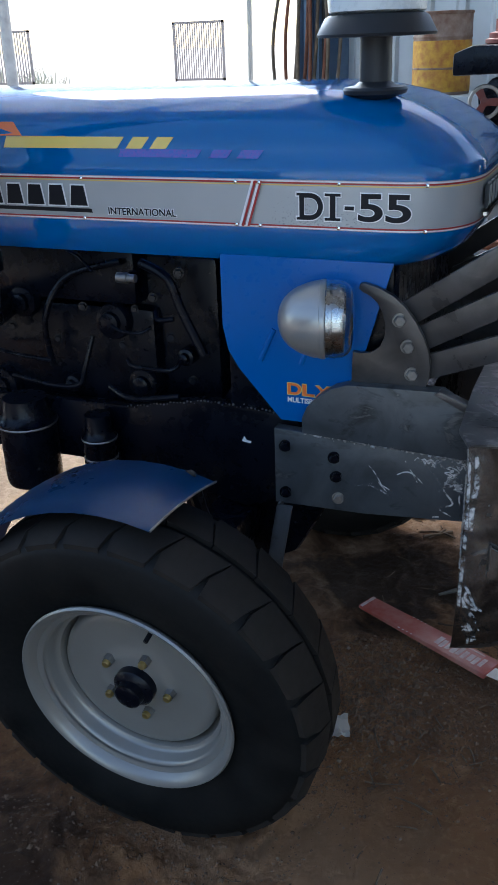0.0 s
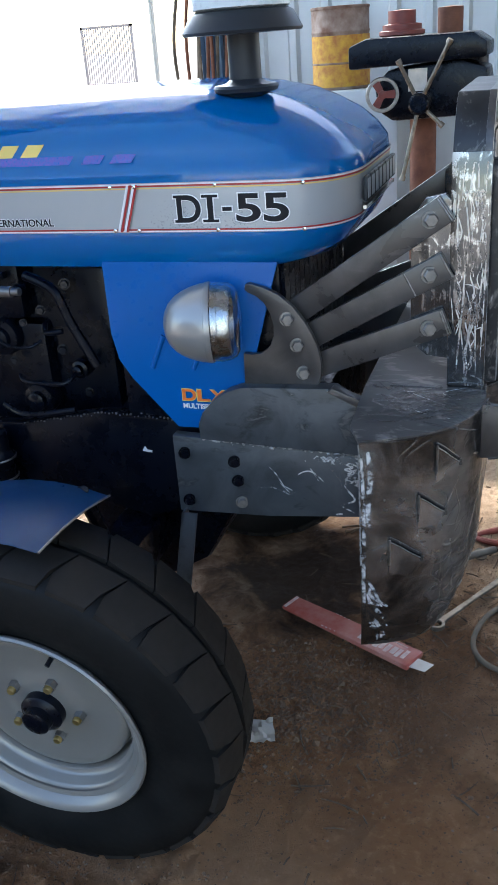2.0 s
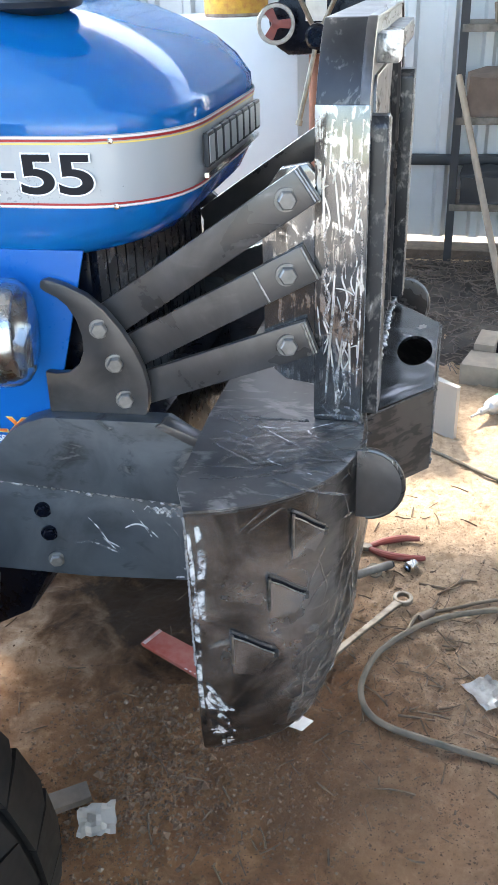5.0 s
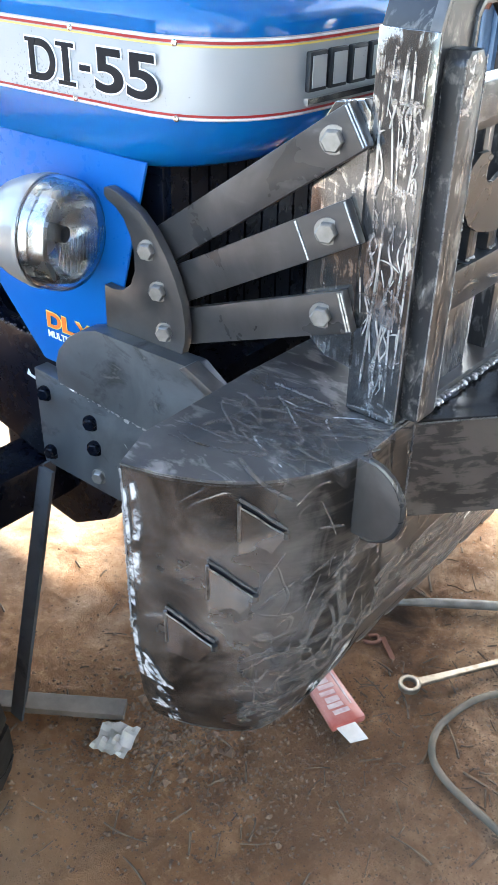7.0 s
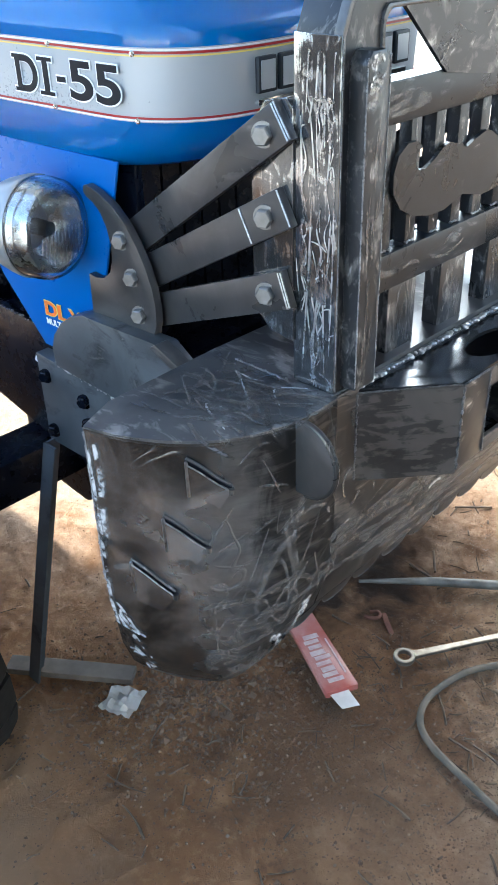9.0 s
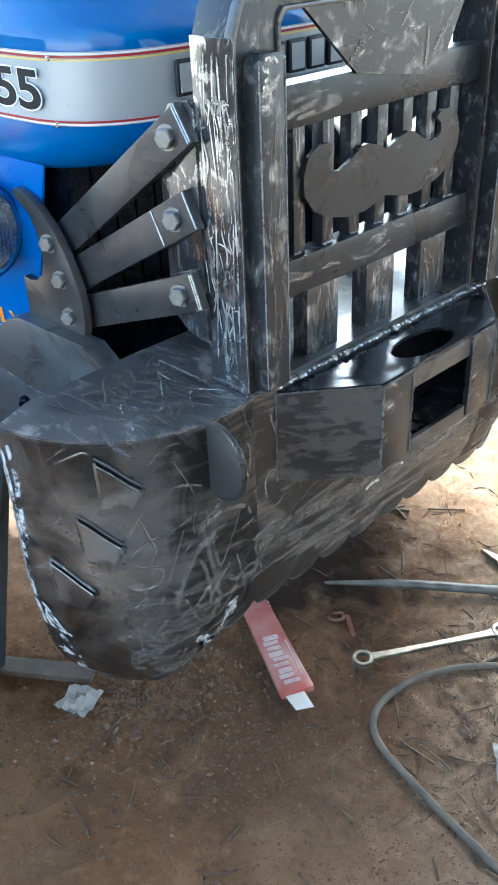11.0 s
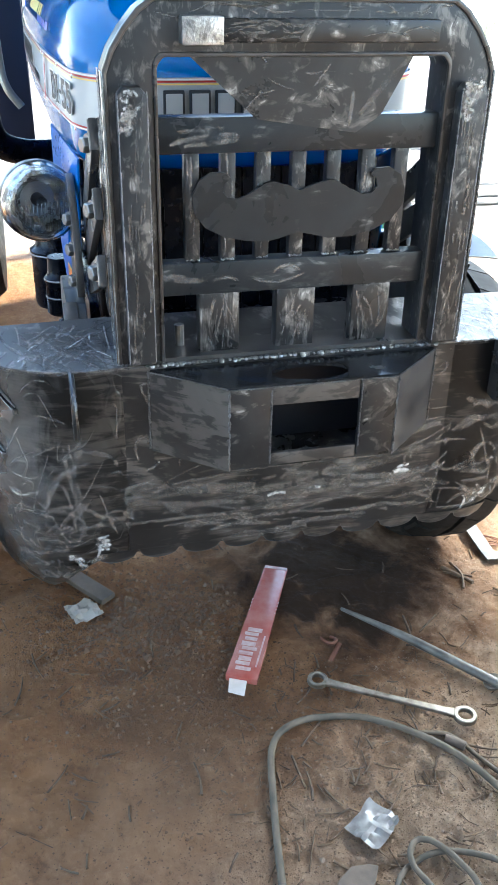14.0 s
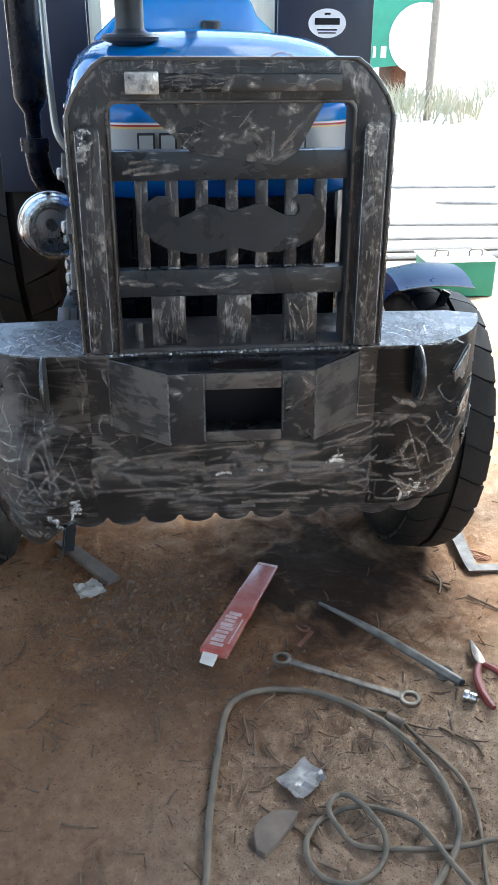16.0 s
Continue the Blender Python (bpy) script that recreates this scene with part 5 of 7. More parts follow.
for y in (-0.167, -0.111, -0.056, 0.0, 0.056, 0.112, 0.167):
    bm = bmesh.new()
    box(bm, -0.016, 0.004, y - 0.0115, y + 0.0115, 1.050, 1.214)
    soften(bm, 0.003)
    part("grille_bar", bm, STEEL_HOOP, bumper)
for y in (-0.125, 0.003, 0.134):
    bm = bmesh.new()
    box(bm, -0.02, 0.008, y - 0.033, y + 0.033, 0.892, 0.998)
    soften(bm, 0.003)
    part("grille_block", bm, STEEL_BLOCK, bumper, "ground steel block")
bm = bmesh.new()
lathe(bm, [(0.008, 0.89), (0.008, 0.935), (0.0, 0.936)], Matrix.Translation((-0.03, -0.185, 0)), 10)
part("stud", bm, BOLT, bumper)
# moustache cut-out
half = [(0.0, 1.156), (0.02, 1.164), (0.048, 1.171), (0.062, 1.168), (0.085, 1.155), (0.105, 1.147), (0.122, 1.148), (0.131, 1.157), (0.128, 1.170), (0.117, 1.178), (0.128, 1.186), (0.150, 1.187), (0.170, 1.175), (0.180, 1.152), (0.178, 1.128), (0.160, 1.105), (0.130, 1.090), (0.09, 1.081), (0.05, 1.080), (0.02, 1.087), (0.0, 1.092)]
bm = bmesh.new()
half = [(y * 0.95 + (0.003 if y else 0.0), z) for y, z in half]
left = [(0.006 - y if y else 0.0, z) for y, z in half]
slab(bm, half + list(reversed(left[1:-1])), "x", 0.006, 0.012)
part("moustache_plate", bm, STEEL_BAR, bumper, "cut-out steel moustache plate", 20)
bm = bmesh.new()
box(bm, -0.045, 0.024, -0.218, 0.218, 0.892, 0.899)
part("sill", bm, STEEL_FLAT, bumper)



# ---- welds along the joints ----
def bead(parent, a, b, size, seed, mat=None):
    """A ragged line of weld from one point to another."""
    rnd = random.Random(seed)
    a, b = Vector(a), Vector(b)
    bm = bmesh.new()
    size *= 0.75
    q, step = 0.0, size * 0.65 / (b - a).length
    while q < 1:
        r = size * rnd.uniform(0.55, 1.15)
        if rnd.random() > 0.12:
            c = a.lerp(b, q) + Vector((rnd.gauss(0, size * 0.2), rnd.gauss(0, size * 0.2), rnd.gauss(0, size * 0.2)))
            lathe(bm, [(0.0, -r * 0.7), (r * 0.7, -r * 0.45), (r, 0.0), (r * 0.7, r * 0.45), (0.0, r * 0.7)], Matrix.Translation(c) @ pose(0, 0, 0, rnd.uniform(0, 180), rnd.uniform(0, 180), 0), 7)
        q += step * rnd.uniform(0.6, 1.5)
    return part("weld_seam", bm, mat or WELD_DULL, parent, "", 60)


k = 0
for a, b, size in (((0.127, -0.134, 0.745), (0.127, -0.134, 0.878), 0.0035), ((0.127, 0.148, 0.745), (0.127, 0.148, 0.878), 0.0030), ((0.030, -0.248, 0.74), (0.030, -0.248, 0.88), 0.0032), ((0.030, 0.255, 0.74), (0.030, 0.255, 0.88), 0.0030),
                   ((0.127, -0.066, 0.745), (0.127, -0.066, 0.875), 0.0028), ((0.127, 0.085, 0.76), (0.127, 0.085, 0.875), 0.0025), ((0.127, -0.134, 0.881), (0.127, 0.146, 0.881), 0.0022), ((0.034, -0.248, 0.882), (0.124, -0.136, 0.882), 0.0022), ((0.124, 0.150, 0.882), (0.034, 0.254, 0.882), 0.0022),
                   ((0.118, -0.13, 0.738), (0.118, 0.145, 0.738), 0.0025), ((0.030, -0.30, 0.889), (-0.02, -0.30, 0.893), 0.003), ((0.024, -0.295, 0.893), (0.024, -0.215, 0.893), 0.0035), ((0.024, 0.295, 0.893), (0.024, 0.215, 0.893), 0.0035),
                   ((-0.15, -0.30, 0.893), (-0.05, -0.30, 0.893), 0.003), ((0.016, -0.17, 1.352), (0.016, 0.16, 1.352), 0.0022), ((0.014, 0.10, 1.27), (0.014, 0.162, 1.345), 0.002)):
    k += 1
    bead(bumper, a, b, size, 60 + k)
for s in (-1, 1):
    tip = cheek_edge(1.0)
    bead(bumper, (tip.x, s * tip.y, 0.64), (tip.x, s * tip.y, 0.885), 0.0026, 80 + s, WELD)
    for i in range(8):
        p, n = cheek_edge(i / 8), cheek_edge((i + 1) / 8)
        bead(bumper, (p.x, s * p.y, 0.890), (n.x, s * n.y, 0.890), 0.0018, 90 + i, STEEL_FLAT)
    for y in (0.2365, 0.2755):
        bead(bumper, (0.024, s * y, 0.91), (0.024, s * y, 1.30), 0.0022, 110 + s, STEEL_FLAT)


# ---- strokes of the grinding disc ----
def cheek_point(u, z, s):
    """A spot on the rolled cheek: u from nose to rear end, with its outward direction."""
    p = cheek_edge(u)
    d = (cheek_edge(min(u + 0.02, 1)) - cheek_edge(max(u - 0.02, 0))).normalized()
    out = Vector((d.y, -d.x))
    k = min(1.0, max(0.0, (u - 0.05) / 0.5))
    k = k * k * (3 - 2 * k)
    low = 0.415 if s < 0 else 0.485
    zb = 0.505 + (low - 0.505) * k
    z = max(z, zb + 0.008)
    q, last = 0.0, (0.888, 0.0)
    for h, w in ((0.66, 0.0), (0.60, 0.004), (0.66 + (zb - 0.66) * 0.65, 0.018), (0.66 + (zb - 0.66) * 0.88, 0.030 + 0.008 * k), (zb, 0.034 + 0.024 * k)):
        if z >= h:
            q = last[1] + (w - last[1]) * (last[0] - z) / (last[0] - h)
            break
        last, q = (h, w), w
    return Vector((p.x - out.x * q, s * (p.y - out.y * q), z)), Vector((out.x, s * out.y, 0))


def plate_point(y, z, s=1):
    x, last = -0.004, (0.888, 0.030)
    for h, w in ((0.66, 0.030), (0.60, 0.026), (0.56, 0.012), (0.505, -0.004)):
        if z >= h:
            x = last[1] + (w - last[1]) * (last[0] - z) / (last[0] - h)
            break
        last = (h, w)
    return Vector((x, y, z)), Vector((1, 0, 0))


def strokes(parent, spot_at, lines, material, lift=0.0012):
    """Ribbons on a surface: each line is its points in the surface's own measure and a width."""
    bm = bmesh.new()
    uv = bm.loops.layers.uv.new()
    for pts, width in lines:
        fine = []
        for k in range(len(pts) - 1):
            a, b, c, d = (Vector(pts[max(0, min(len(pts) - 1, k + o))]) for o in (-1, 0, 1, 2))
            for i in range(6):
                q = i / 6
                fine.append(0.5 * (2 * b + (c - a) * q + (2 * a - 5 * b + 4 * c - d) * q * q + (3 * b - a - 3 * c + d) * q ** 3))
        fine.append(Vector(pts[-1]))
        world_pts = [spot_at(*f) for f in fine]
        rows, n = [], len(world_pts)
        for i, (p, nrm) in enumerate(world_pts):
            run_ = world_pts[min(i + 1, n - 1)][0] - world_pts[max(i - 1, 0)][0]
            side = run_.cross(nrm)
            if side.length < 1e-9:
                continue
            side = side.normalized() * width * (0.35 + 0.65 * math.sin(math.pi * min(1.0, (i + 0.6) / (n + 0.2))) ** 0.5)
            rows.append((bm.verts.new(p + nrm * lift - side), bm.verts.new(p + nrm * lift + side), i / n))
        for (a, b, q), (c, d, r) in zip(rows, rows[1:]):
            f = bm.faces.new((a, b, d, c))
            for loop, co in zip(f.loops, ((q, 0), (q, 1), (r, 1), (r, 0))):
                loop[uv].uv = co
    ob = part("grind_mark", bm, material, parent, "", 60)
    return tagged(ob, kind="stuff")


def arcs(rnd, count, us, vs, span, rise, width):
    """Loose sweeps of the disc, all leaning one way."""
    out = []
    for _ in range(count):
        u, v, l, h, b = rnd.uniform(*us), rnd.uniform(*vs), rnd.uniform(*span) * rnd.choice((1, 1, -1)), rnd.uniform(*rise), rnd.gauss(0, 0.09)
        pts = [(u + l * k / 4, v + h * k / 4 + b * abs(l) * math.sin(math.pi * k / 4)) for k in range(5)]
        lo, hi = us[0] - 0.02, us[1] + 0.02
        out.append(([(max(lo, min(hi, p)), max(vs[0] - 0.03, min(vs[1] + 0.03, q))) for p, q in pts], rnd.uniform(*width)))
    return out


def curls(rnd, count, us, vs, size, ratio, width):
    """Small loops and hooks, as a hand swings the disc."""
    out = []
    for _ in range(count):
        u, v, r, a, turn = rnd.uniform(*us), rnd.uniform(*vs), rnd.uniform(*size), rnd.uniform(0, 6.28), rnd.uniform(1.3, 4.0) * rnd.choice((-1, 1))
        pts = []
        for k in range(8):
            q = k / 7
            pts.append((max(us[0], min(us[1], u + ratio * (r * math.cos(a + turn * q) * (1 - 0.3 * q) + r * 1.2 * q))), max(vs[0], min(vs[1], v + r * math.sin(a + turn * q) * (1 - 0.3 * q) - r * 0.8 * q))))
        out.append((pts, rnd.uniform(*width)))
    return out


def zigzags(rnd, count, us, vs, length, amp, width, upright=True):
    out = []
    for _ in range(count):
        u, v, n = rnd.uniform(*us), rnd.uniform(*vs), rnd.randint(5, 9)
        l, w = rnd.uniform(*length), rnd.uniform(*amp)
        pts = []
        for k in range(n):
            a, b = w * (1 if k % 2 else -1) * rnd.uniform(0.5, 1), l * k / (n - 1)
            p = (u + a, v + b) if upright else (u + b, v + a)
            pts.append((max(us[0] - 0.01, min(us[1] + 0.01, p[0])), max(vs[0], min(vs[1] + 0.02, p[1]))))
        out.append((pts, rnd.uniform(*width)))
    return out


rnd = random.Random(17)
strokes(bumper, plate_point, arcs(rnd, 40, (-0.27, 0.27), (0.560, 0.665), (0.10, 0.34), (-0.012, 0.012), (0.004, 0.010)), MARK_BROWN, 0.0010)
strokes(bumper, plate_point, arcs(rnd, 24, (-0.29, 0.29), (0.63, 0.735), (0.10, 0.40), (-0.03, 0.07), (0.0025, 0.0050)) + curls(rnd, 8, (-0.29, -0.20), (0.60, 0.86), (0.015, 0.035), 1.0, (0.003, 0.005)) + curls(rnd, 8, (0.20, 0.29), (0.60, 0.86), (0.015, 0.035), 1.0, (0.003, 0.005)), MARK_SOFT, 0.0016)
strokes(bumper, plate_point, arcs(rnd, 22, (-0.28, 0.28), (0.515, 0.57), (0.04, 0.14), (-0.008, 0.008), (0.003, 0.008)), MARK_BROWN, 0.0012)
strokes(bumper, plate_point, [([(-0.04, 0.616), (-0.02, 0.622), (0.0, 0.618), (0.03, 0.626), (0.06, 0.622)], 0.006), ([(0.19, 0.634), (0.215, 0.640), (0.235, 0.634)], 0.007), ([(0.205, 0.648), (0.23, 0.652)], 0.004)], MARK, 0.0020)
for s in (-1, 1):
    on = functools.partial(cheek_point, s=s)
    low = 0.438 if s < 0 else 0.505
    strokes(bumper, on, arcs(rnd, 40 if s < 0 else 60, (0.04, 0.60 if s < 0 else 0.85), (low + 0.01, 0.62 if s < 0 else 0.80), (0.10, 0.30), (-0.03, 0.03), (0.003, 0.008)), MARK_BROWN, 0.0012)
    strokes(bumper, on, curls(rnd, 9 if s < 0 else 6, (0.04, 0.50), (low + 0.02, 0.80), (0.025, 0.06), 2.2, (0.004, 0.008)) + curls(rnd, 1 if s < 0 else 2, (0.3, 0.95), (low + 0.02, 0.66), (0.025, 0.06), 2.2, (0.003, 0.006)) + arcs(rnd, 3, (0.4, 0.96), (low + 0.02, 0.72), (0.05, 0.2), (-0.05, 0.05), (0.003, 0.006)), MARK_SOFT, 0.0016)
    strokes(bumper, on, arcs(rnd, 18 if s < 0 else 8, (0.05, 0.55), (0.55, 0.86), (0.05, 0.25), (-0.14, 0.02), (0.002, 0.004)), MARK_SOFT, 0.0017)
    if s < 0:
        # one long hook of the disc, and the strokes beside it
        strokes(bumper, on, [([(0.46, 0.655), (0.42, 0.644), (0.38, 0.635), (0.345, 0.664), (0.31, 0.683), (0.275, 0.673), (0.255, 0.638), (0.245, 0.590)], 0.0045), ([(0.27, 0.755), (0.25, 0.70), (0.22, 0.64), (0.20, 0.57)], 0.006), ([(0.24, 0.76), (0.22, 0.69), (0.19, 0.63)], 0.004), ([(0.40, 0.58), (0.33, 0.60), (0.27, 0.595), (0.22, 0.62)], 0.004)], MARK_SOFT, 0.0018)
    strokes(bumper, on, curls(rnd, 3, (0.10, 0.9), (low + 0.01, 0.60), (0.010, 0.028), 2.0, (0.003, 0.006)) + zigzags(rnd, 2, (0.20, 0.30), (low + 0.03, 0.50), (0.02, 0.05), (0.01, 0.03), (0.004, 0.008)), MARK, 0.0021)
    strokes(bumper, on, [([(0.985 - 0.03 * rnd.random(), z), (0.97 - 0.05 * rnd.random(), z - 0.02), (0.95 - 0.09 * rnd.random(), z - rnd.uniform(0.03, 0.07))], rnd.uniform(0.003, 0.006)) for z in [0.60 - 0.014 * k for k in range(9)]] + [([(0.965, 0.87), (0.955, 0.82), (0.968, 0.76), (0.96, 0.71)], 0.007), ([(0.99, 0.86), (0.985, 0.74), (0.99, 0.60), (0.985, 0.50)], 0.005)], MARK, 0.0022)
    strokes(bumper, on, zigzags(rnd, 3, (0.10, 0.40), (low + 0.02, 0.56), (0.02, 0.05), (0.012, 0.04), (0.003, 0.006)), MARK, 0.0024)
    # scribbles on the upright's side face, its lug and the lower bracket plate
    side_at = lambda x, z, y=s * 0.2958, s=s: (Vector((x, y, z)), Vector((0, s, 0)))
    strokes(bumper, side_at, zigzags(rnd, 12, (-0.036, 0.020), (0.905, 1.24), (0.08, 0.22), (0.002, 0.006), (0.0012, 0.0026)) + arcs(rnd, 16, (-0.036, 0.020), (0.91, 1.28), (0.003, 0.012), (0.04, 0.16), (0.0010, 0.0024)) + curls(rnd, 6, (-0.034, 0.018), (0.93, 1.26), (0.008, 0.018), 1.0, (0.0009, 0.0018)) + [([(0.012, 1.185), (0.020, 1.18), (0.021, 1.07), (0.018, 0.95)], 0.0018), ([(-0.040, 0.902), (-0.01, 0.905), (0.024, 0.902)], 0.0022)], MARK_FRESH, 0.0010)
    top_at = lambda x, y, s=s: (Vector((x, s * y, 0.8925)), Vector((0, 0, 1)))
    strokes(bumper, top_at, arcs(rnd, 60, (-0.16, 0.02), (0.31, 0.47), (0.03, 0.12), (-0.10, 0.04), (0.002, 0.006)), MARK_BROWN, 0.0010)
    strokes(bumper, top_at, arcs(rnd, 16, (-0.15, 0.01), (0.30, 0.45), (0.03, 0.10), (-0.08, 0.02), (0.0015, 0.0035)) + zigzags(rnd, 3, (-0.10, -0.02), (0.32, 0.42), (0.04, 0.08), (0.01, 0.02), (0.0015, 0.003)), MARK_SOFT, 0.0012)
    strokes(bumper, top_at, [([(-0.10, 0.34), (-0.03, 0.40), (-0.085, 0.42), (-0.02, 0.45)], 0.0025), ([(-0.16, 0.32), (-0.09, 0.33), (-0.05, 0.31)], 0.002), ([(-0.01, 0.30), (-0.045, 0.33), (-0.01, 0.36)], 0.002)], MARK, 0.0014)
face_at = lambda y, z, x=0.0: (Vector((x, y, z)), Vector((1, 0, 0)))
for y in (-0.125, 0.003, 0.134):
    strokes(bumper, functools.partial(face_at, x=0.008), arcs(rnd, 16, (y - 0.026, y + 0.026), (0.900, 0.965), (0.002, 0.012), (0.015, 0.05), (0.001, 0.003)), MARK_SOFT, 0.0012)
strokes(bumper, functools.partial(face_at, x=0.012), [([(-0.20, 1.228), (-0.17, 1.236), (-0.12, 1.240), (-0.10, 1.236), (-0.13, 1.230), (-0.18, 1.226)], 0.006), ([(-0.19, 1.246), (-0.12, 1.250)], 0.004)] + arcs(rnd, 5, (-0.2, 0.2), (1.018, 1.030), (0.04, 0.10), (-0.004, 0.004), (0.003, 0.006)), MARK_SOFT, 0.0012)
strokes(bumper, functools.partial(face_at, x=0.016), arcs(rnd, 7, (-0.10, 0.08), (1.28, 1.340), (0.02, 0.06), (-0.035, 0.035), (0.0015, 0.003)) + [([(0.16, 1.345), (0.12, 1.305), (0.085, 1.265)], 0.006), ([(0.075, 1.30), (0.07, 1.25)], 0.005)], MARK_BROWN, 0.0012)
for s in (-1, 1):
    strokes(bumper, functools.partial(face_at, x=0.048), arcs(rnd, 34, (s * 0.256 - 0.015, s * 0.256 + 0.015), (0.91, 1.28), (0.001, 0.004), (0.015, 0.06), (0.001, 0.0028)), MARK_BROWN, 0.0012)
    # bead lines here stand for bright worn edges, not welds
    for y in (0.2355, 0.2765):
        bead(bumper, (0.0470, s * y, 0.905), (0.0475, s * y, 1.305), 0.0017, 150 + s, WELD)
    bead(bumper, (0.0262, s * 0.2925, 0.90), (0.0262, s * 0.2925, 1.325), 0.0016, 152 + s, WELD)
strokes(bumper, functools.partial(face_at, x=0.046), arcs(rnd, 18, (-0.17, 0.18), (1.370, 1.392), (0.02, 0.08), (-0.003, 0.003), (0.001, 0.003)), MARK_BROWN, 0.0012)
strokes(bumper, functools.partial(face_at, x=0.0224), arcs(rnd, 14, (-0.20, 0.20), (1.400, 1.416), (0.02, 0.10), (-0.002, 0.002), (0.001, 0.003)), MARK_BROWN, 0.0012)
for y in (-0.167, -0.111, -0.056, 0.0, 0.056, 0.112, 0.167):
    bead(bumper, (0.004, y - 0.011, 1.052), (0.004, y + 0.011, 1.052), 0.0032, 170 + int(y * 1000), WELD)
    strokes(bumper, functools.partial(face_at, x=0.004), arcs(rnd, 5, (y - 0.008, y + 0.008), (1.055, 1.19), (0.001, 0.003), (0.02, 0.06), (0.0015, 0.0035)), MARK_SOFT, 0.0012)
for s, z0 in ((-1, 1.24), (1, 1.255)):
    strokes(bumper, functools.partial(face_at, x=0.048), zigzags(rnd, 5, (s * 0.256 - 0.012, s * 0.256 + 0.012), (z0, z0 + 0.045), (0.02, 0.04), (0.006, 0.012), (0.005, 0.009)), MARK, 0.0012)



# ---- brackets and arms that tie the bumper to the tractor ----
def bracket(s):
    b = thing("bumper_bracket", (-0.4, s * 0.37, 0.62), "dark steel mounting bracket with crescent lug and three flat arms", "bracket", "bumper brackets")
    y = lambda v: s * v
    bm = bmesh.new()
    slab(bm, [(-0.60, 0.605), (-0.60, 0.785), (-0.53, 0.782), (-0.19, 0.768), (-0.175, 0.63), (-0.40, 0.61)], "y", y(0.340), y(0.368))
    soften(bm, 0.003)
    part("lower_plate", bm, STEEL_PLATE, b, "", 30)
    rnd = random.Random(31)
    plate_at = lambda x, z: (Vector((x, s * 0.3685, z)), Vector((0, s, 0)))
    strokes(b, plate_at, curls(rnd, 3, (-0.25, -0.195), (0.63, 0.73), (0.012, 0.03), 1.0, (0.002, 0.004)) + arcs(rnd, 8, (-0.42, -0.26), (0.68, 0.755), (0.02, 0.07), (-0.06, -0.01), (0.0012, 0.0026)) + zigzags(rnd, 7, (-0.30, -0.20), (0.745, 0.765), (0.04, 0.09), (0.003, 0.007), (0.002, 0.004), False) + zigzags(rnd, 4, (-0.225, -0.195), (0.69, 0.74), (0.03, 0.05), (0.004, 0.010), (0.002, 0.004)) + [([(-0.215, 0.735), (-0.232, 0.70), (-0.212, 0.668), (-0.238, 0.652), (-0.205, 0.635)], 0.003)], MARK, 0.0012)
    bm = bmesh.new()
    slab(bm, [(-0.535, 0.782), (-0.536, 0.815), (-0.525, 0.842), (-0.50, 0.870), (-0.47, 0.89), (-0.435, 0.902), (-0.248, 0.908), (-0.185, 0.868), (-0.185, 0.768)], "y", y(0.336), y(0.372))
    soften(bm, 0.003)
    part("upper_plate", bm, STEEL_PLATE, b, "", 30)
    bm = bmesh.new()
    for k in range(150):
        t = rnd.random()
        r = rnd.uniform(0.0008, 0.0026) * (1 + 0.5 * t)
        lathe(bm, [(0.0, -r * 0.6), (r, -r * 0.3), (r * 0.8, r * 0.3), (0.0, r * 0.6)], Matrix.Translation((-0.532 + 0.345 * t, y(0.3695), 0.782 - 0.014 * t + rnd.gauss(0, 0.0022))) @ pose(0, 0, 0, 90 + rnd.uniform(-25, 25), 0, rnd.uniform(-25, 25)) @ Matrix.Diagonal((rnd.uniform(1, 2.4), 1, 1, 1)), 7)
    part("weld_seam", bm, WELD, b)
    bm = bmesh.new()
    slab(bm, [(-0.262, 0.903), (-0.250, 0.911), (-0.178, 0.882), (-0.184, 0.866)], "y", y(0.352), y(0.378))
    soften(bm, 0.002)
    part("gusset", bm, STEEL_FLAT, b, "short sloping bar welded to the plate")
    bm = bmesh.new()
    slab(bm, [(-0.436, 0.900), (-0.286, 0.900), (-0.278, 0.925), (-0.277, 0.95), (-0.282, 0.98), (-0.293, 1.008), (-0.309, 1.037), (-0.330, 1.064), (-0.356, 1.086), (-0.386, 1.100), (-0.412, 1.107), (-0.421, 1.105), (-0.423, 1.095), (-0.416, 1.089), (-0.400, 1.082), (-0.386, 1.070), (-0.375, 1.050), (-0.369, 1.026), (-0.370, 1.002), (-0.379, 0.981), (-0.396, 0.968), (-0.416, 0.964), (-0.434, 0.966)], "y", y(0.334), y(0.348))
    soften(bm, 0.002)
    part("crescent", bm, STEEL_FLAT, b, "crescent-shaped lug plate", 30)
    pts = (((-0.341, 1.039), (-0.075, 1.220)), ((-0.323, 0.987), (-0.075, 1.122)), ((-0.313, 0.931), (-0.075, 1.022)))
    for (a, c) in pts:
        A, C = Vector(a), Vector(c)
        d = (C - A).normalized()
        n = Vector((-d.y, d.x))
        A0, C1 = A - d * 0.02, C + d * 0.036
        bm = bmesh.new()
        slab(bm, [tuple(A0 - n * 0.025), tuple(C1 - n * 0.025), tuple(C1 + n * 0.025), tuple(A0 + n * 0.025)], "y", y(0.318), y(0.330))
        soften(bm, 0.002)
        part("arm", bm, STEEL_FLAT, b, "flat bar arm")
        for off, wide in ((0.034, 0.0014), (-0.040 if c[1] > 1.1 and c[1] < 1.2 else 0.030, 0.0016)):
            bm = bmesh.new()
            e = C + d * off
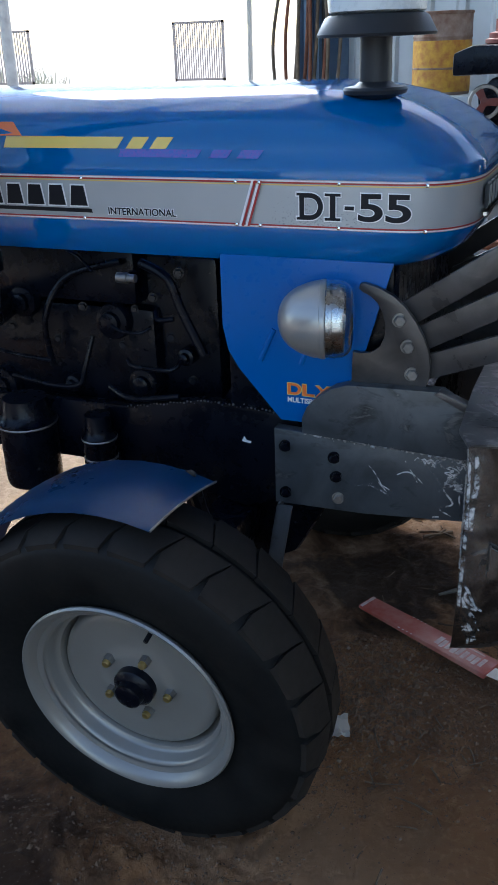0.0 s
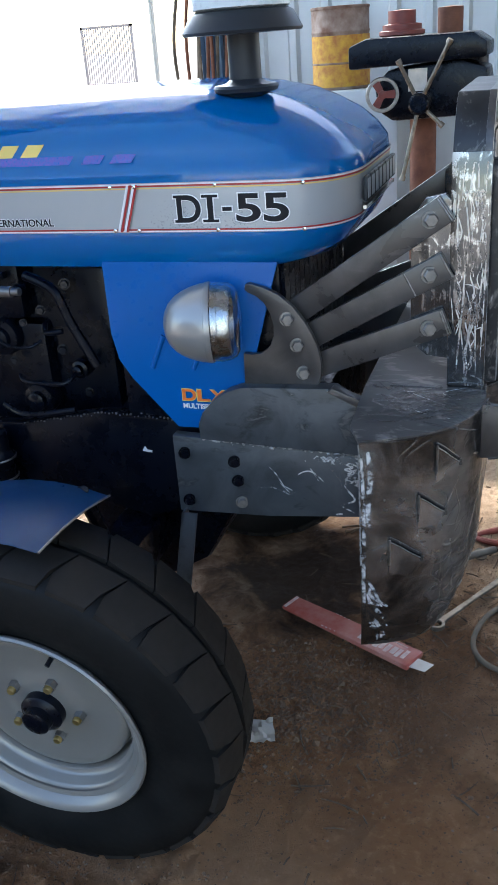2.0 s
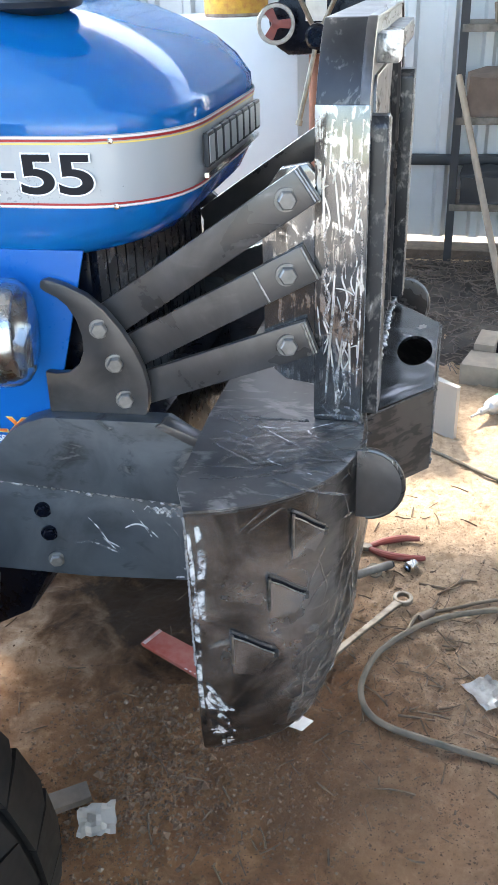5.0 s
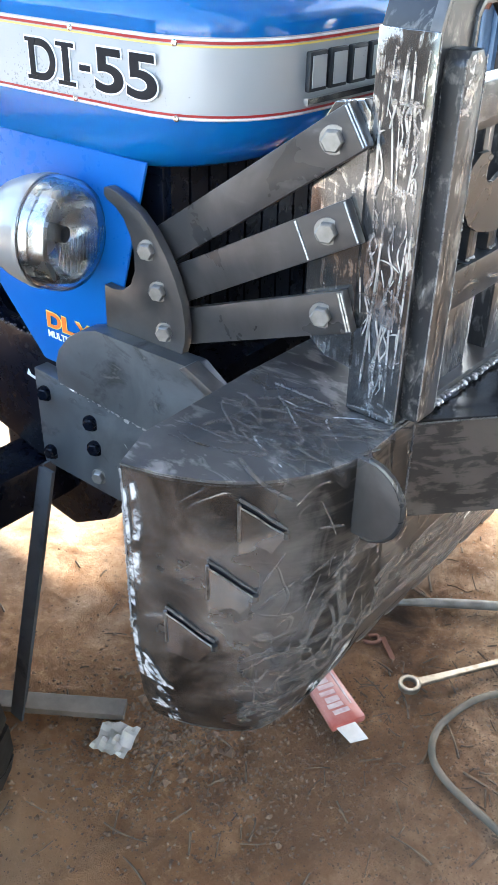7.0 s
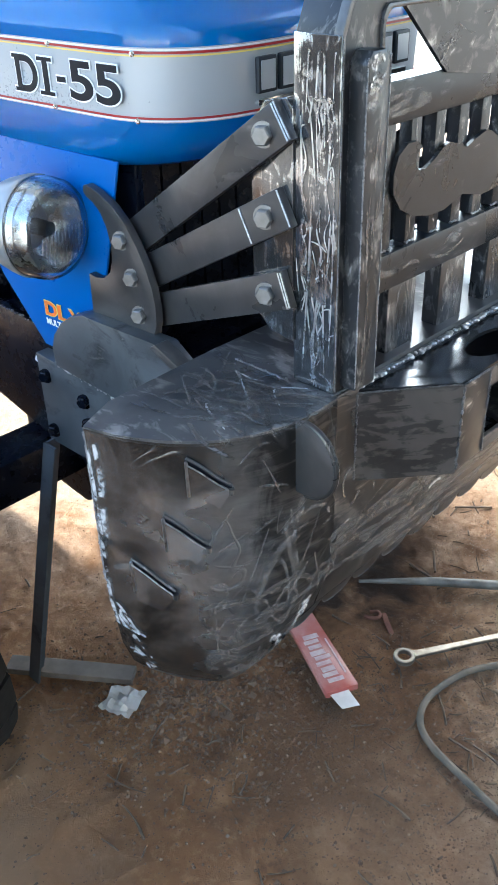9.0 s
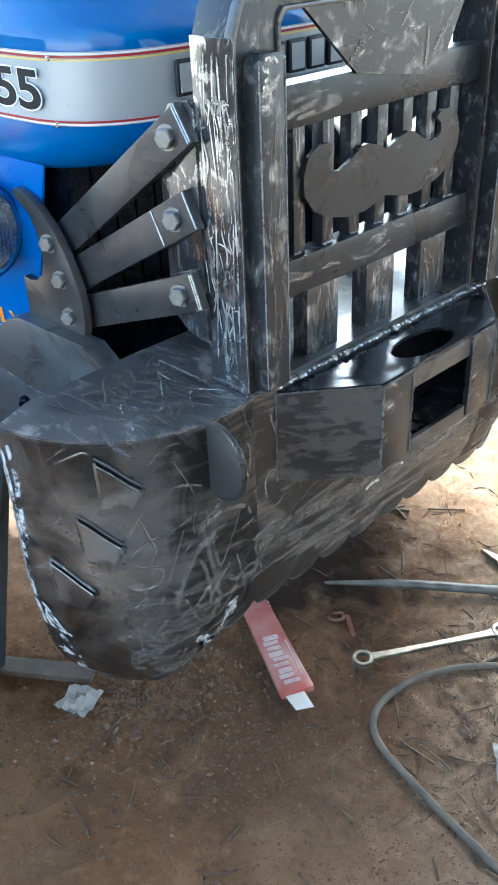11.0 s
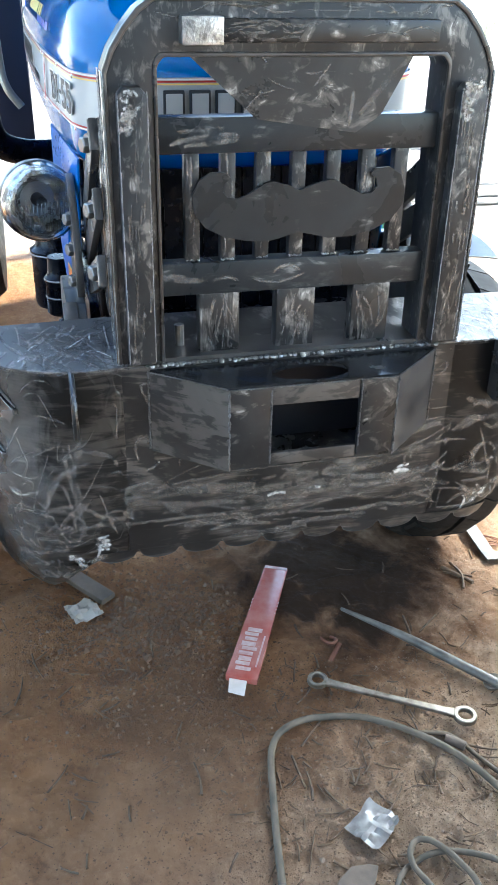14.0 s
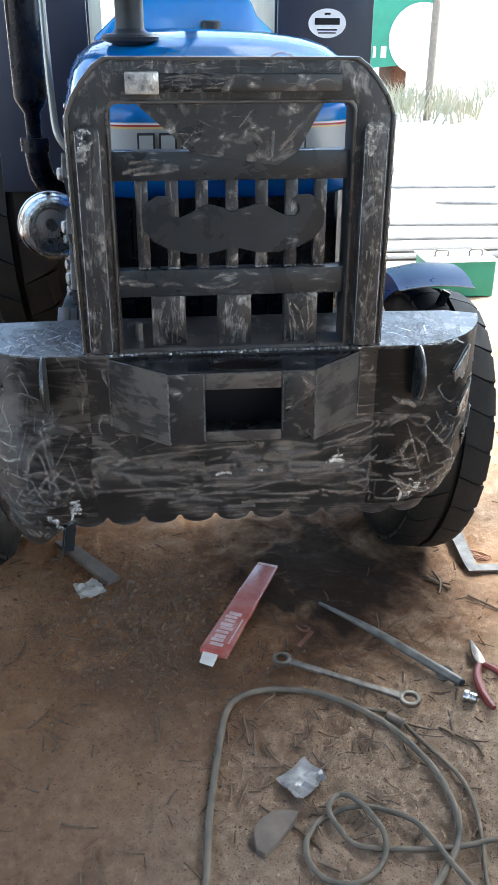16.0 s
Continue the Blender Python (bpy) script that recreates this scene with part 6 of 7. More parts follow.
            tube(bm, [(e.x + n.x * q, y(0.3305), e.y + n.y * q) for q in (-0.023, -0.012, 0.0, 0.012, 0.023)], wide, 6)
            part("arm_weld", bm, WELD, b, "bright ground weld across the arm")
        hexbolt("bolt", (a[0], y(0.348), a[1]), b, "-y" if s < 0 else "y", 0.0115)
        hexbolt("bolt", (c[0], y(0.330), c[1]), b, "-y" if s < 0 else "y", 0.0125)
    bm = bmesh.new()
    slab(bm, [(-0.11, 0.99), (-0.11, 1.22), (-0.085, 1.255), (-0.05, 1.262), (-0.04, 1.25), (-0.04, 0.96), (-0.08, 0.965)], "y", y(0.300), y(0.318))
    soften(bm, 0.002)
    part("lug_plate", bm, STEEL_SIDE, b, "bright ground lug plate", 30)
    for x, z in ((-0.575, 0.747), (-0.575, 0.635), (-0.46, 0.691), (-0.465, 0.735), (-0.455, 0.64)):
        hexbolt("bolt", (x, y(0.369), z), b, "-y" if s < 0 else "y", 0.011, 0.009, ENGINE if z != 0.64 else BOLT)
    # arms and lugs lie further in than the plates
    for ob in b.children:
        inner = ob.name.split(".")[0] in ("arm", "lug_plate", "arm_weld") or (ob.name.startswith("bolt") and abs(ob.data.vertices[0].co.y) < 0.340)
        d = 0.020 if inner else 0.013
        for v in ob.data.vertices:
            v.co = Vector((v.co.x + (v.co.x - 0.07) * d / 1.55, v.co.y - s * d, v.co.z + (v.co.z - 1.52) * d / 1.55))
    return b


bracket(-1)
bracket(1)

# jack stand under the frame
stand = thing("support_stand", (-0.6, -0.36, 0), "angle-iron prop stand on a flat foot on the dirt", "stand")
bm = bmesh.new()
for u, w in (((0.0, 0.036), (0.0, 0.005)), ((0.0, 0.005), (0.0, 0.036))):
    lo = [(-0.672 + p, -0.470 + q, 0.006) for p, q in ((u[0], w[0]), (u[1], w[0]), (u[1], w[1]), (u[0], w[1]))]
    hi = [(x + 0.078, y + 0.092, 0.604) for x, y, z in lo]
    vs = [bm.verts.new(p) for p in lo + hi]
    for q in ((3, 2, 1, 0), (4, 5, 6, 7), (0, 1, 5, 4), (1, 2, 6, 5), (2, 3, 7, 6), (3, 0, 4, 7)):
        bm.faces.new([vs[i] for i in q])
part("leg", bm, STEEL_PLATE, stand, "leaning angle-iron leg", 0)
bm = bmesh.new()
box(bm, -0.145, 0.145, -0.022, 0.022, -0.004, 0.012, Matrix.Translation((-0.62, -0.394, 0)) @ pose(0, 0, 0, 0, 0, 36))
soften(bm, 0.002)
part("foot", bm, STONE, stand, "dusty flat foot", 0)


# ---- things on the floor ----
RED_CARD = plain("red_printed_card", (0.33, 0.055, 0.040), (0.46, 0.22, 0.18), (0.16, 0.30), 0, 11, 200, 0.1)
PRINT = plain("faint_pale_print", (0.44, 0.24, 0.21), (0.56, 0.46, 0.42), (0.4, 0.6), 0, 60, 200, 0.05)
PALE = plain("pale_paper", (0.60, 0.545, 0.46), (0.78, 0.72, 0.63), (0.6, 0.8), 0, 25, 200, 0.2)
TOOL = plain("worn_tool_steel", (0.10, 0.080, 0.056), (0.29, 0.255, 0.21), (0.3, 0.5), 0.8, 34, 200, 0.2)
GALV = plain("grey_pipe_steel", (0.050, 0.045, 0.038), (0.17, 0.155, 0.135), (0.42, 0.62), 0.4, 22, 160, 0.25)
# rusty gate bars, with the yard's glare lightened into the colour
GATE_GLARE = plain("rust_in_glare", (0.26, 0.22, 0.20), (0.38, 0.33, 0.30), (0.6, 0.8), 0.0, 9, 120, 0.2)
# steel outside, also lightened in its colour for the glare
PALE_STEEL = plain("sunlit_bare_steel", (0.30, 0.29, 0.28), (0.48, 0.47, 0.45), (0.4, 0.6), 0.2, 6, 120, 0.1)
GREEN = plain("green_plastic", (0.005, 0.12, 0.07), (0.01, 0.18, 0.10), (0.3, 0.45), 0, 12, 200, 0.1)
GREEN_PAINT = plain("green_sheet_paint", (0.02, 0.20, 0.12), (0.03, 0.26, 0.16), (0.4, 0.6), 0, 3, 80, 0.1)
GRIP = plain("dark_red_grip", (0.12, 0.02, 0.015), (0.2, 0.035, 0.025), (0.35, 0.55), 0, 25, 200, 0.15)
STRAW = plain("dry_stalk", (0.045, 0.026, 0.015), (0.16, 0.098, 0.052), (0.7, 0.9), 0, 40, 200, 0.2)
BOARD = plain("sawn_board", (0.16, 0.13, 0.10), (0.24, 0.20, 0.155), (0.6, 0.8), 0, 18, 120, 0.3)


def floor_z(x, y):
    return ground_height(x, y)


# flattened electrode packet
def packet():
    p = thing("packet", (-0.32, 0.04, 0), "flattened red and white cardboard packet with an open end flap", "packet")
    m = Matrix.Translation((-0.300, 0.040, 0.008)) @ pose(0, 0, 0, 0, 0, -26)
    bm = bmesh.new()
    slab(bm, [(-0.250, -0.032), (0.19, -0.038), (0.19, 0.038), (-0.250, 0.032)], "z", 0.0, 0.015)
    soften(bm, 0.005, 2)
    for v in bm.verts:
        v.co.z += 0.003 * math.sin(v.co.x * 9) * (v.co.z > 0.007)
    bmesh.ops.transform(bm, matrix=m, verts=bm.verts)
    part("box", bm, RED_CARD, p)
    bm = bmesh.new()
    slab(bm, [(0.19, -0.028), (0.232, -0.020), (0.236, 0.018), (0.19, 0.014)], "z", 0.008, 0.010)
    bmesh.ops.transform(bm, matrix=m, verts=bm.verts)
    part("flap", bm, PALE, p, "white end flap", 0)
    for x0, x1, y0, y1 in ((-0.235, -0.245, -0.03, 0.03), (-0.10, -0.092, -0.035, 0.035), (-0.085, -0.079, -0.035, 0.035), (-0.22, -0.12, -0.012, -0.004), (-0.22, -0.12, 0.0, 0.006), (-0.22, -0.12, 0.010, 0.016), (0.04, 0.15, 0.024, 0.028), (-0.07, -0.066, -0.034, 0.034), (-0.055, -0.051, -0.034, 0.034), *[(0.015 + 0.0175 * k, 0.015 + 0.0175 * k + (0.011 if k % 3 else 0.014), -0.020 - 0.004 * (k % 2), 0.010 + 0.006 * (k % 4 == 0)) for k in range(9)]):
        bm = bmesh.new()
        box(bm, min(x0, x1), max(x0, x1), y0, y1, 0.0145 + 0.003 * math.sin((x0 + x1) * 4.5), 0.0158 + 0.003 * math.sin((x0 + x1) * 4.5))
        bmesh.ops.transform(bm, matrix=m, verts=bm.verts)
        part("print_bar", bm, PRINT, p, "", 0)


packet()


def crumpled(name, place, size, seed, material, label, category, stretch=1.0, turn=0, lift=0.55):
    """A crushed sheet: a small grid folded by noise."""
    bm = bmesh.new()
    n = 9
    g = [[None] * n for _ in range(n)]
    for i in range(n):
        for j in range(n):
            u, v = i / (n - 1) - 0.5, j / (n - 1) - 0.5
            r = 1 - 0.15 * noise.noise((u * 3 + seed, v * 3, 2.0))
            h = abs(noise.noise((u * 4.0 + seed, v * 4.0, 0.5))) * size * lift + abs(noise.noise((u * 9 + seed, v * 9, 1.5))) * size * 0.16
            g[i][j] = bm.verts.new((u * size * stretch * r, v * size * r, h + 0.003))
    for i in range(n - 1):
        for j in range(n - 1):
            bm.faces.new((g[i][j], g[i + 1][j], g[i + 1][j + 1], g[i][j + 1]))
    bmesh.ops.solidify(bm, geom=bm.faces[:], thickness=0.0008)
    bmesh.ops.transform(bm, matrix=Matrix.Translation(place) @ pose(0, 0, 0, 0, 0, turn), verts=bm.verts)
    return solid(name, bm, material, label, category, smooth=25)


crumpled("paper_scrap", (-0.46, -0.375, 0.0), 0.075, 1.3, PALE, "crumpled white paper scrap on the dirt", "paper", 1.0, 20, 0.28)
crumpled("plastic_bag", (0.295, 0.118, max(floor_z(0.295 + a, 0.118 + b) for a in (-0.03, 0, 0.03) for b in (-0.03, 0, 0.03))), 0.088, 5.1, plain("cloudy_film", (0.24, 0.22, 0.20), (0.50, 0.485, 0.46), (0.12, 0.25), 0, 30, 200, 0.2), "torn scrap of clear plastic film on the dirt", "plastic", 0.85, 35, 0.10)

bm = bmesh.new()
slab(bm, [(0.427, -0.001), (0.405, 0.004), (0.388, 0.018), (0.369, 0.047), (0.371, 0.080), (0.378, 0.098), (0.407, 0.081), (0.449, 0.045), (0.474, 0.017), (0.461, 0.002)], "z", -0.006, 0.011)
soften(bm, 0.004)
solid("flat_stone", bm, STONE, "worn flat grey-brown stone half sunk in the dirt", "stone")


def spanner():
    a, b = Vector((-0.094, 0.130, 0.014)), Vector((0.082, 0.415, 0.014))
    d = (b - a)
    m = Matrix.Translation(a) @ pose(0, 0, 0, 0, 0, math.degrees(math.atan2(d.y, d.x)))
    length = d.length
    bm = bmesh.new()
    for x, r in ((0.0, 0.0235), (length, 0.0255)):
        ring = [(r * 0.64, -0.007), (r, -0.007), (r * 1.02, 0.0), (r, 0.007), (r * 0.62, 0.007)]
        lathe(bm, ring, Matrix.Translation((x, 0, 0)), 28, True)
    slab(bm, [(0.014, -0.012), (0.04, -0.0092), (length * 0.5, -0.0072), (length - 0.045, -0.0095), (length - 0.016, -0.013), (length - 0.016, 0.013), (length - 0.045, 0.0095), (length * 0.5, 0.0072), (0.04, 0.0092), (0.014, 0.012)], "z", -0.005, 0.005)
    soften(bm, 0.0018, 1, 60)
    bmesh.ops.transform(bm, matrix=m, verts=bm.verts)
    return solid("spanner", bm, TOOL, "worn double ring spanner lying on the dirt", "spanner")


spanner()

bar = thing("breaker_bar", (0.06, 0.57, 0), "grey steel tube bar with a chrome socket drive on the dirt", "bar")
bm = bmesh.new()
tube(bm, [(-0.33, 0.269, 0.008), (-0.25, 0.335, 0.012), (-0.16, 0.405, 0.016), (0.04, 0.555, 0.016)], lambda s: 0.004 + 0.0075 * min(1, s * 1.5), 14, 4)
part("tube", bm, GALV, bar, "", 40)
# black disc painted for the dark hollow of the tube
bm = bmesh.new()
tube(bm, [(0.040, 0.555, 0.0155), (0.044, 0.558, 0.0155)], 0.0095, 14)
part("end", bm, INK, bar)
bm = bmesh.new()
lathe(bm, [(0.011, 0), (0.015, 0.001), (0.0155, 0.012), (0.013, 0.015), (0.0135, 0.032), (0.010, 0.033), (0.0, 0.020)], Matrix.Translation((0.085, 0.545, 0.016)) @ pose(0, 0, 0, 0, 90, 60), 20, cap=False)
solid("socket", bm, CHROME_DULL, "small chrome socket on the dirt", "socket")


def pliers():
    p = thing("pliers", (0.0, 0.63, 0), "combination pliers with dark red grips on the dirt", "pliers")
    bm = bmesh.new()
    slab(bm, [(-0.115, 0.633), (-0.06, 0.640), (-0.028, 0.640), (-0.018, 0.628), (-0.03, 0.616), (-0.06, 0.616), (-0.115, 0.630)], "z", 0.006, 0.020)
    soften(bm, 0.003)
    part("jaws", bm, TOOL, p)
    for pts in ([(-0.03, 0.626, 0.012), (0.02, 0.603, 0.012), (0.08, 0.597, 0.012), (0.13, 0.605, 0.012)], [(-0.03, 0.632, 0.012), (0.01, 0.665, 0.012), (0.06, 0.69, 0.012), (0.11, 0.695, 0.012)]):
        bm = bmesh.new()
        tube(bm, pts, lambda s: 0.007 + 0.004 * math.sin(math.pi * s), 10, 5)
        part("grip", bm, GRIP, p)


pliers()


def run(name, pts, r, label, lift=0.0, category="hose"):
    bm = bmesh.new()
    ways = [Vector((x, y, z[0] if z else 0.0)) for x, y, *z in pts]
    out = []
    for i in range(len(ways) - 1):
        p0, p1, p2, p3 = ways[max(i - 1, 0)], ways[i], ways[i + 1], ways[min(i + 2, len(ways) - 1)]
        for k in range(8):
            q = k / 8
            p = 0.5 * (2 * p1 + (p2 - p0) * q + (2 * p0 - 5 * p1 + 4 * p2 - p3) * q * q + (3 * p1 - p0 - 3 * p2 + p3) * q ** 3)
            p.z += max(floor_z(p.x + a, p.y + b) for a in (-r, 0, r) for b in (-r, 0, r)) + r * 0.75
            out.append(p)
    rest = [p.z for p in out]
    for i, p in enumerate(out):
        near = rest[max(0, i - 3):i + 4]
        p.z = 0.5 * max(near) + 0.5 * sum(near) / len(near)
    tube(bm, out, r, 10)
    mat = HOSE_GREY if category == "hose" or r > 0.0055 else CABLE
    if category != "hose":
        return solid(name, bm, mat, label, category, smooth=60)
    h = thing(name, (pts[0][0], pts[0][1], 0), label, category)
    part("rubber_tube", bm, mat, h, "", 60)
    bm = bmesh.new()
    tube(bm, [(0.130, 0.345, 0.012), (0.146, 0.364, 0.013), (0.160, 0.378, 0.012)], 0.0108, 10)
    soften(bm, 0.002)
    part("clip", bm, STONE, h, "dusty clip round the hose")
    return h


run("hose", [(0.80, -0.14), (0.66, -0.12), (0.522, -0.102), (0.369, -0.085), (0.186, -0.052), (0.07, -0.022), (0.020, 0.032), (0.012, 0.116), (0.05, 0.221), (0.156, 0.333), (0.283, 0.403), (0.408, 0.420), (0.476, 0.405), (0.55, 0.35), (0.66, 0.25), (0.85, 0.16)], 0.0074, "dusty grey rubber gas hose looped over the dirt")
run("cable", [(0.60, 0.40, 0.01), (0.484, 0.354, 0.012), (0.418, 0.315, 0.008), (0.378, 0.235, 0.006), (0.385, 0.158), (0.432, 0.111), (0.484, 0.099), (0.531, 0.129), (0.544, 0.192), (0.505, 0.246), (0.447, 0.258, 0.008), (0.373, 0.225, 0.014), (0.347, 0.188, 0.010), (0.381, 0.160, 0.012), (0.439, 0.181), (0.475, 0.231), (0.487, 0.342), (0.484, 0.484), (0.47, 0.75), (0.5, 1.2)], 0.0058, "coiled grey electric cable on the dirt", 0, "cable")
run("cable", [(0.06, 0.235), (0.10, 0.293), (0.132, 0.367), (0.243, 0.422), (0.352, 0.462), (0.467, 0.456), (0.578, 0.43), (0.75, 0.40)], 0.005, "thin dark cable beside the hose", 0, "cable")
run("cable", [(0.0, 1.45), (0.084, 1.273), (0.22, 1.16), (0.438, 1.025), (0.7, 0.95)], 0.006, "thin cable trailing over bright dirt", 0, "cable")

# small finds on the floor
def lay(name, pts, r, mat, label, category, lift=0.0, sides=8):
    bm = bmesh.new()
    tube(bm, [(x, y, floor_z(x, y) + r + lift) for x, y in pts], r, sides, 4)
    return solid(name, bm, mat, label, category, smooth=60)


bm = bmesh.new()
lathe(bm, [(0.013, -0.004), (0.021, -0.004), (0.022, 0.0), (0.021, 0.004), (0.013, 0.004)], Matrix.Translation((-0.003, 0.527, floor_z(-0.003, 0.527) + 0.012)) @ pose(0, 0, 0, 24, 10, 0), 28, True)
solid("steel_ring", bm, TOOL, "worn steel ring half under the tube bar", "ring")
bm = bmesh.new()
box(bm, -0.040, 0.040, -0.006, 0.006, 0.0, 0.004, Matrix.Translation((-0.193, 0.206, floor_z(-0.193, 0.206) + 0.003)) @ pose(0, 0, 0, 0, 0, 142))
soften(bm, 0.001)
solid("flat_strip", bm, RUST, "short rusty flat strip on the dirt", "strip")
lay("bent_bracket", [(-0.25, 0.190), (-0.232, 0.196), (-0.222, 0.212), (-0.236, 0.224), (-0.252, 0.214)], 0.0045, RUST, "small rusty bent bracket on the dirt", "bracket")
lay("wire_coil", [(-0.545 + (0.034 - 0.0006 * k) * math.cos(k * 0.62) + 0.0012 * (k % 5), 0.800 + (0.046 - 0.0007 * k) * math.sin(k * 0.62)) for k in range(34)], 0.0016, RUST, "loose coil of rusty wire inside the steel offcut", "wire", 0.003, 6)
lay("short_rod", [(-0.705, 0.748), (-0.648, 0.676)], 0.010, GALV, "short dark steel rod by the wheel", "rod")
for pts, r in (([(-0.45, 0.605), (-0.36, 0.655)], 0.006), ([(-0.47, 0.640), (-0.40, 0.640), (-0.345, 0.620)], 0.0035), ([(-0.43, 0.60), (-0.385, 0.665)], 0.003), ([(-0.285, 0.423), (-0.195, 0.408)], 0.0035), ([(-0.22, 0.440), (-0.268, 0.505)], 0.003), ([(0.10, 0.012), (0.18, 0.017)], 0.003), ([(0.17, 0.46), (0.23, 0.52), (0.27, 0.53)], 0.003), ([(0.12, 0.50), (0.20, 0.485)], 0.0035), ([(0.35, 0.02), (0.42, 0.10), (0.47, 0.13)], 0.003), ([(-0.33, 0.70), (-0.25, 0.76)], 0.003)):
    lay("stick", pts, r, STRAW, "straight dry brown stick on the dirt", "stick", 0.001, 6)

# flat steel angle offcut by the far wheel
bm = bmesh.new()
slab(bm, [(-0.70, 0.765), (-0.666, 0.75), (-0.475, 0.738), (-0.44, 0.74), (-0.43, 0.93), (-0.462, 0.93), (-0.472, 0.775), (-0.665, 0.79)], "z", 0.004, 0.010)
solid("steel_offcut", bm, GALV, "pale L-shaped flat steel offcut on the dirt", "offcut")


def litter(name, count, seed, make, material, label, category):
    rnd = random.Random(seed)
    bm = bmesh.new()
    for _ in range(count):
        make(bm, rnd)
    return solid(name, bm, material, label, category, "", "stuff")


def spot(rnd):
    k = rnd.random()
    if k < 0.45:
        return rnd.gauss(0.1, 0.35), rnd.gauss(0.25, 0.35)
    if k < 0.7:
        return rnd.gauss(-0.35, 0.3), rnd.gauss(0.1, 0.35)
    return rnd.uniform(-1.6, 1.1), rnd.uniform(-1.2, 1.6)


def stalk(bm, rnd):
    x, y = spot(rnd)
    while ((x + 0.50) * 2.1) ** 2 + ((y - 0.30) * 2.5) ** 2 < 0.6:
        x, y = spot(rnd)
    a, l, r = rnd.uniform(0, 6.28), rnd.uniform(0.010, 0.05) * (1.9 if rnd.random() < 0.15 else 1), rnd.uniform(0.0007, 0.0026)
    bend = rnd.gauss(0, 0.06)
    p = []
    for k in range(3):
        q = k / 2
        xx, yy = x + l * q * math.cos(a + bend * q), y + l * q * math.sin(a + bend * q)
        p.append((xx, yy, floor_z(xx, yy) + r * 0.8 + rnd.uniform(0, 0.002)))
    tube(bm, p, r, 4)


def crumbs(name, count, seed, place, sizes, label, category):
    """Many small angular lumps of earth, joined."""
    rnd = random.Random(seed)
    verts, faces = [], []
    while len(verts) < count * 6:
        x, y = place(rnd)
        if ((x + 0.50) * 2.1) ** 2 + ((y - 0.30) * 2.5) ** 2 < 0.5:
            continue
        r = rnd.uniform(*sizes) * (1.7 if rnd.random() < 0.05 else 1)
        z, a, k = floor_z(x, y) + r * 0.1, rnd.uniform(0, 6.28), len(verts)
        for i in range(4):
            q = r * rnd.uniform(0.6, 1.15)
            verts.append((x + q * math.cos(a + 1.571 * i), y + q * math.sin(a + 1.571 * i), z + r * rnd.uniform(-0.25, 0.25)))
        verts += [(x + r * rnd.uniform(-0.3, 0.3), y + r * rnd.uniform(-0.3, 0.3), z + r * rnd.uniform(0.5, 0.85)), (x, y, z - r * 0.5)]
        for i in range(4):
            j = (i + 1) % 4
            faces += [(k + i, k + j, k + 4), (k + j, k + i, k + 5)]
    me = bpy.data.meshes.new(name)
    me.from_pydata(verts, [], faces)
    me.materials.append(CRUMB)
    return tagged(new(name, me), label, category, "", "stuff")


def clod_spot(rnd):
    k = rnd.random()
    if k < 0.38:
        return rnd.gauss(-0.25, 0.22), rnd.gauss(-0.20, 0.16)
    if k < 0.50:
        return rnd.gauss(-0.45, 0.12), rnd.gauss(-0.45, 0.14)
    if k < 0.75:
        return rnd.gauss(0.25, 0.25), rnd.gauss(0.28, 0.22)
    if k < 0.88:
        return rnd.uniform(-1.15, -0.40), rnd.gauss(-0.86, 0.07)
    return spot(rnd)


litter("dry_stalks", 420, 3, stalk, STRAW, "scattered dry stalks and twigs on the dirt", "twigs")
crumbs("pebbles", 26000, 8, spot, (0.0007, 0.0022), "small stones and grains on the dirt", "pebbles")
crumbs("clods", 5200, 14, clod_spot, (0.0016, 0.0052), "crumbled clods of dry earth on the floor", "clods")
crumbs("loose_grit", 9000, 47, lambda q: (q.gauss(0.30, 0.20), q.gauss(0.30, 0.28)), (0.0009, 0.0028), "loose sandy grit about the coiled cable", "grit")
crumbs("earth_heap", 900, 31, lambda q: (q.gauss(-0.42, 0.09), q.gauss(-0.20, 0.13)), (0.0030, 0.0085), "heap of crumbled earth under the bumper's end", "earth")
rnd = random.Random(21)
bits = [(0.10, -0.42, 60, 0.10), (0.03, -0.46, 140, 0.11), (0.36, -0.35, 70, 0.08), (0.02, 0.02, 100, 0.07), (-0.17, 0.42, 80, 0.07), (-0.02, 0.20, 130, 0.08), (0.17, 0.03, 170, 0.09), (0.48, -0.30, 20, 0.12), (-0.3, -0.5, 10, 0.09), (-0.10, -0.35, 40, 0.08), (-0.13, -0.34, 110, 0.05)]
bits += [(rnd.gauss(0.05, 0.45), rnd.gauss(0.15, 0.5), rnd.uniform(0, 180), rnd.uniform(0.03, 0.09)) for _ in range(48)]
bits += [(rnd.gauss(0.22, 0.14), rnd.gauss(0.22, 0.14), rnd.uniform(0, 180), rnd.uniform(0.02, 0.055)) for _ in range(58)]
for x, y, a, l in bits:
    p = [(x + l * (k / 4 - 0.5) * math.cos(radians(a + 3 * k)), y + l * (k / 4 - 0.5) * math.sin(radians(a + 3 * k)), floor_z(x, y) + 0.004) for k in range(5)]
    bm = bmesh.new()
    fat = rnd.uniform(0.6, 1.2)
    tube(bm, p, lambda s: (0.0028 - 0.0015 * s) * fat, 6, 3)
    solid("twig", bm, STRAW, "dry brown twig on the dirt", "twig", "twigs on the floor")


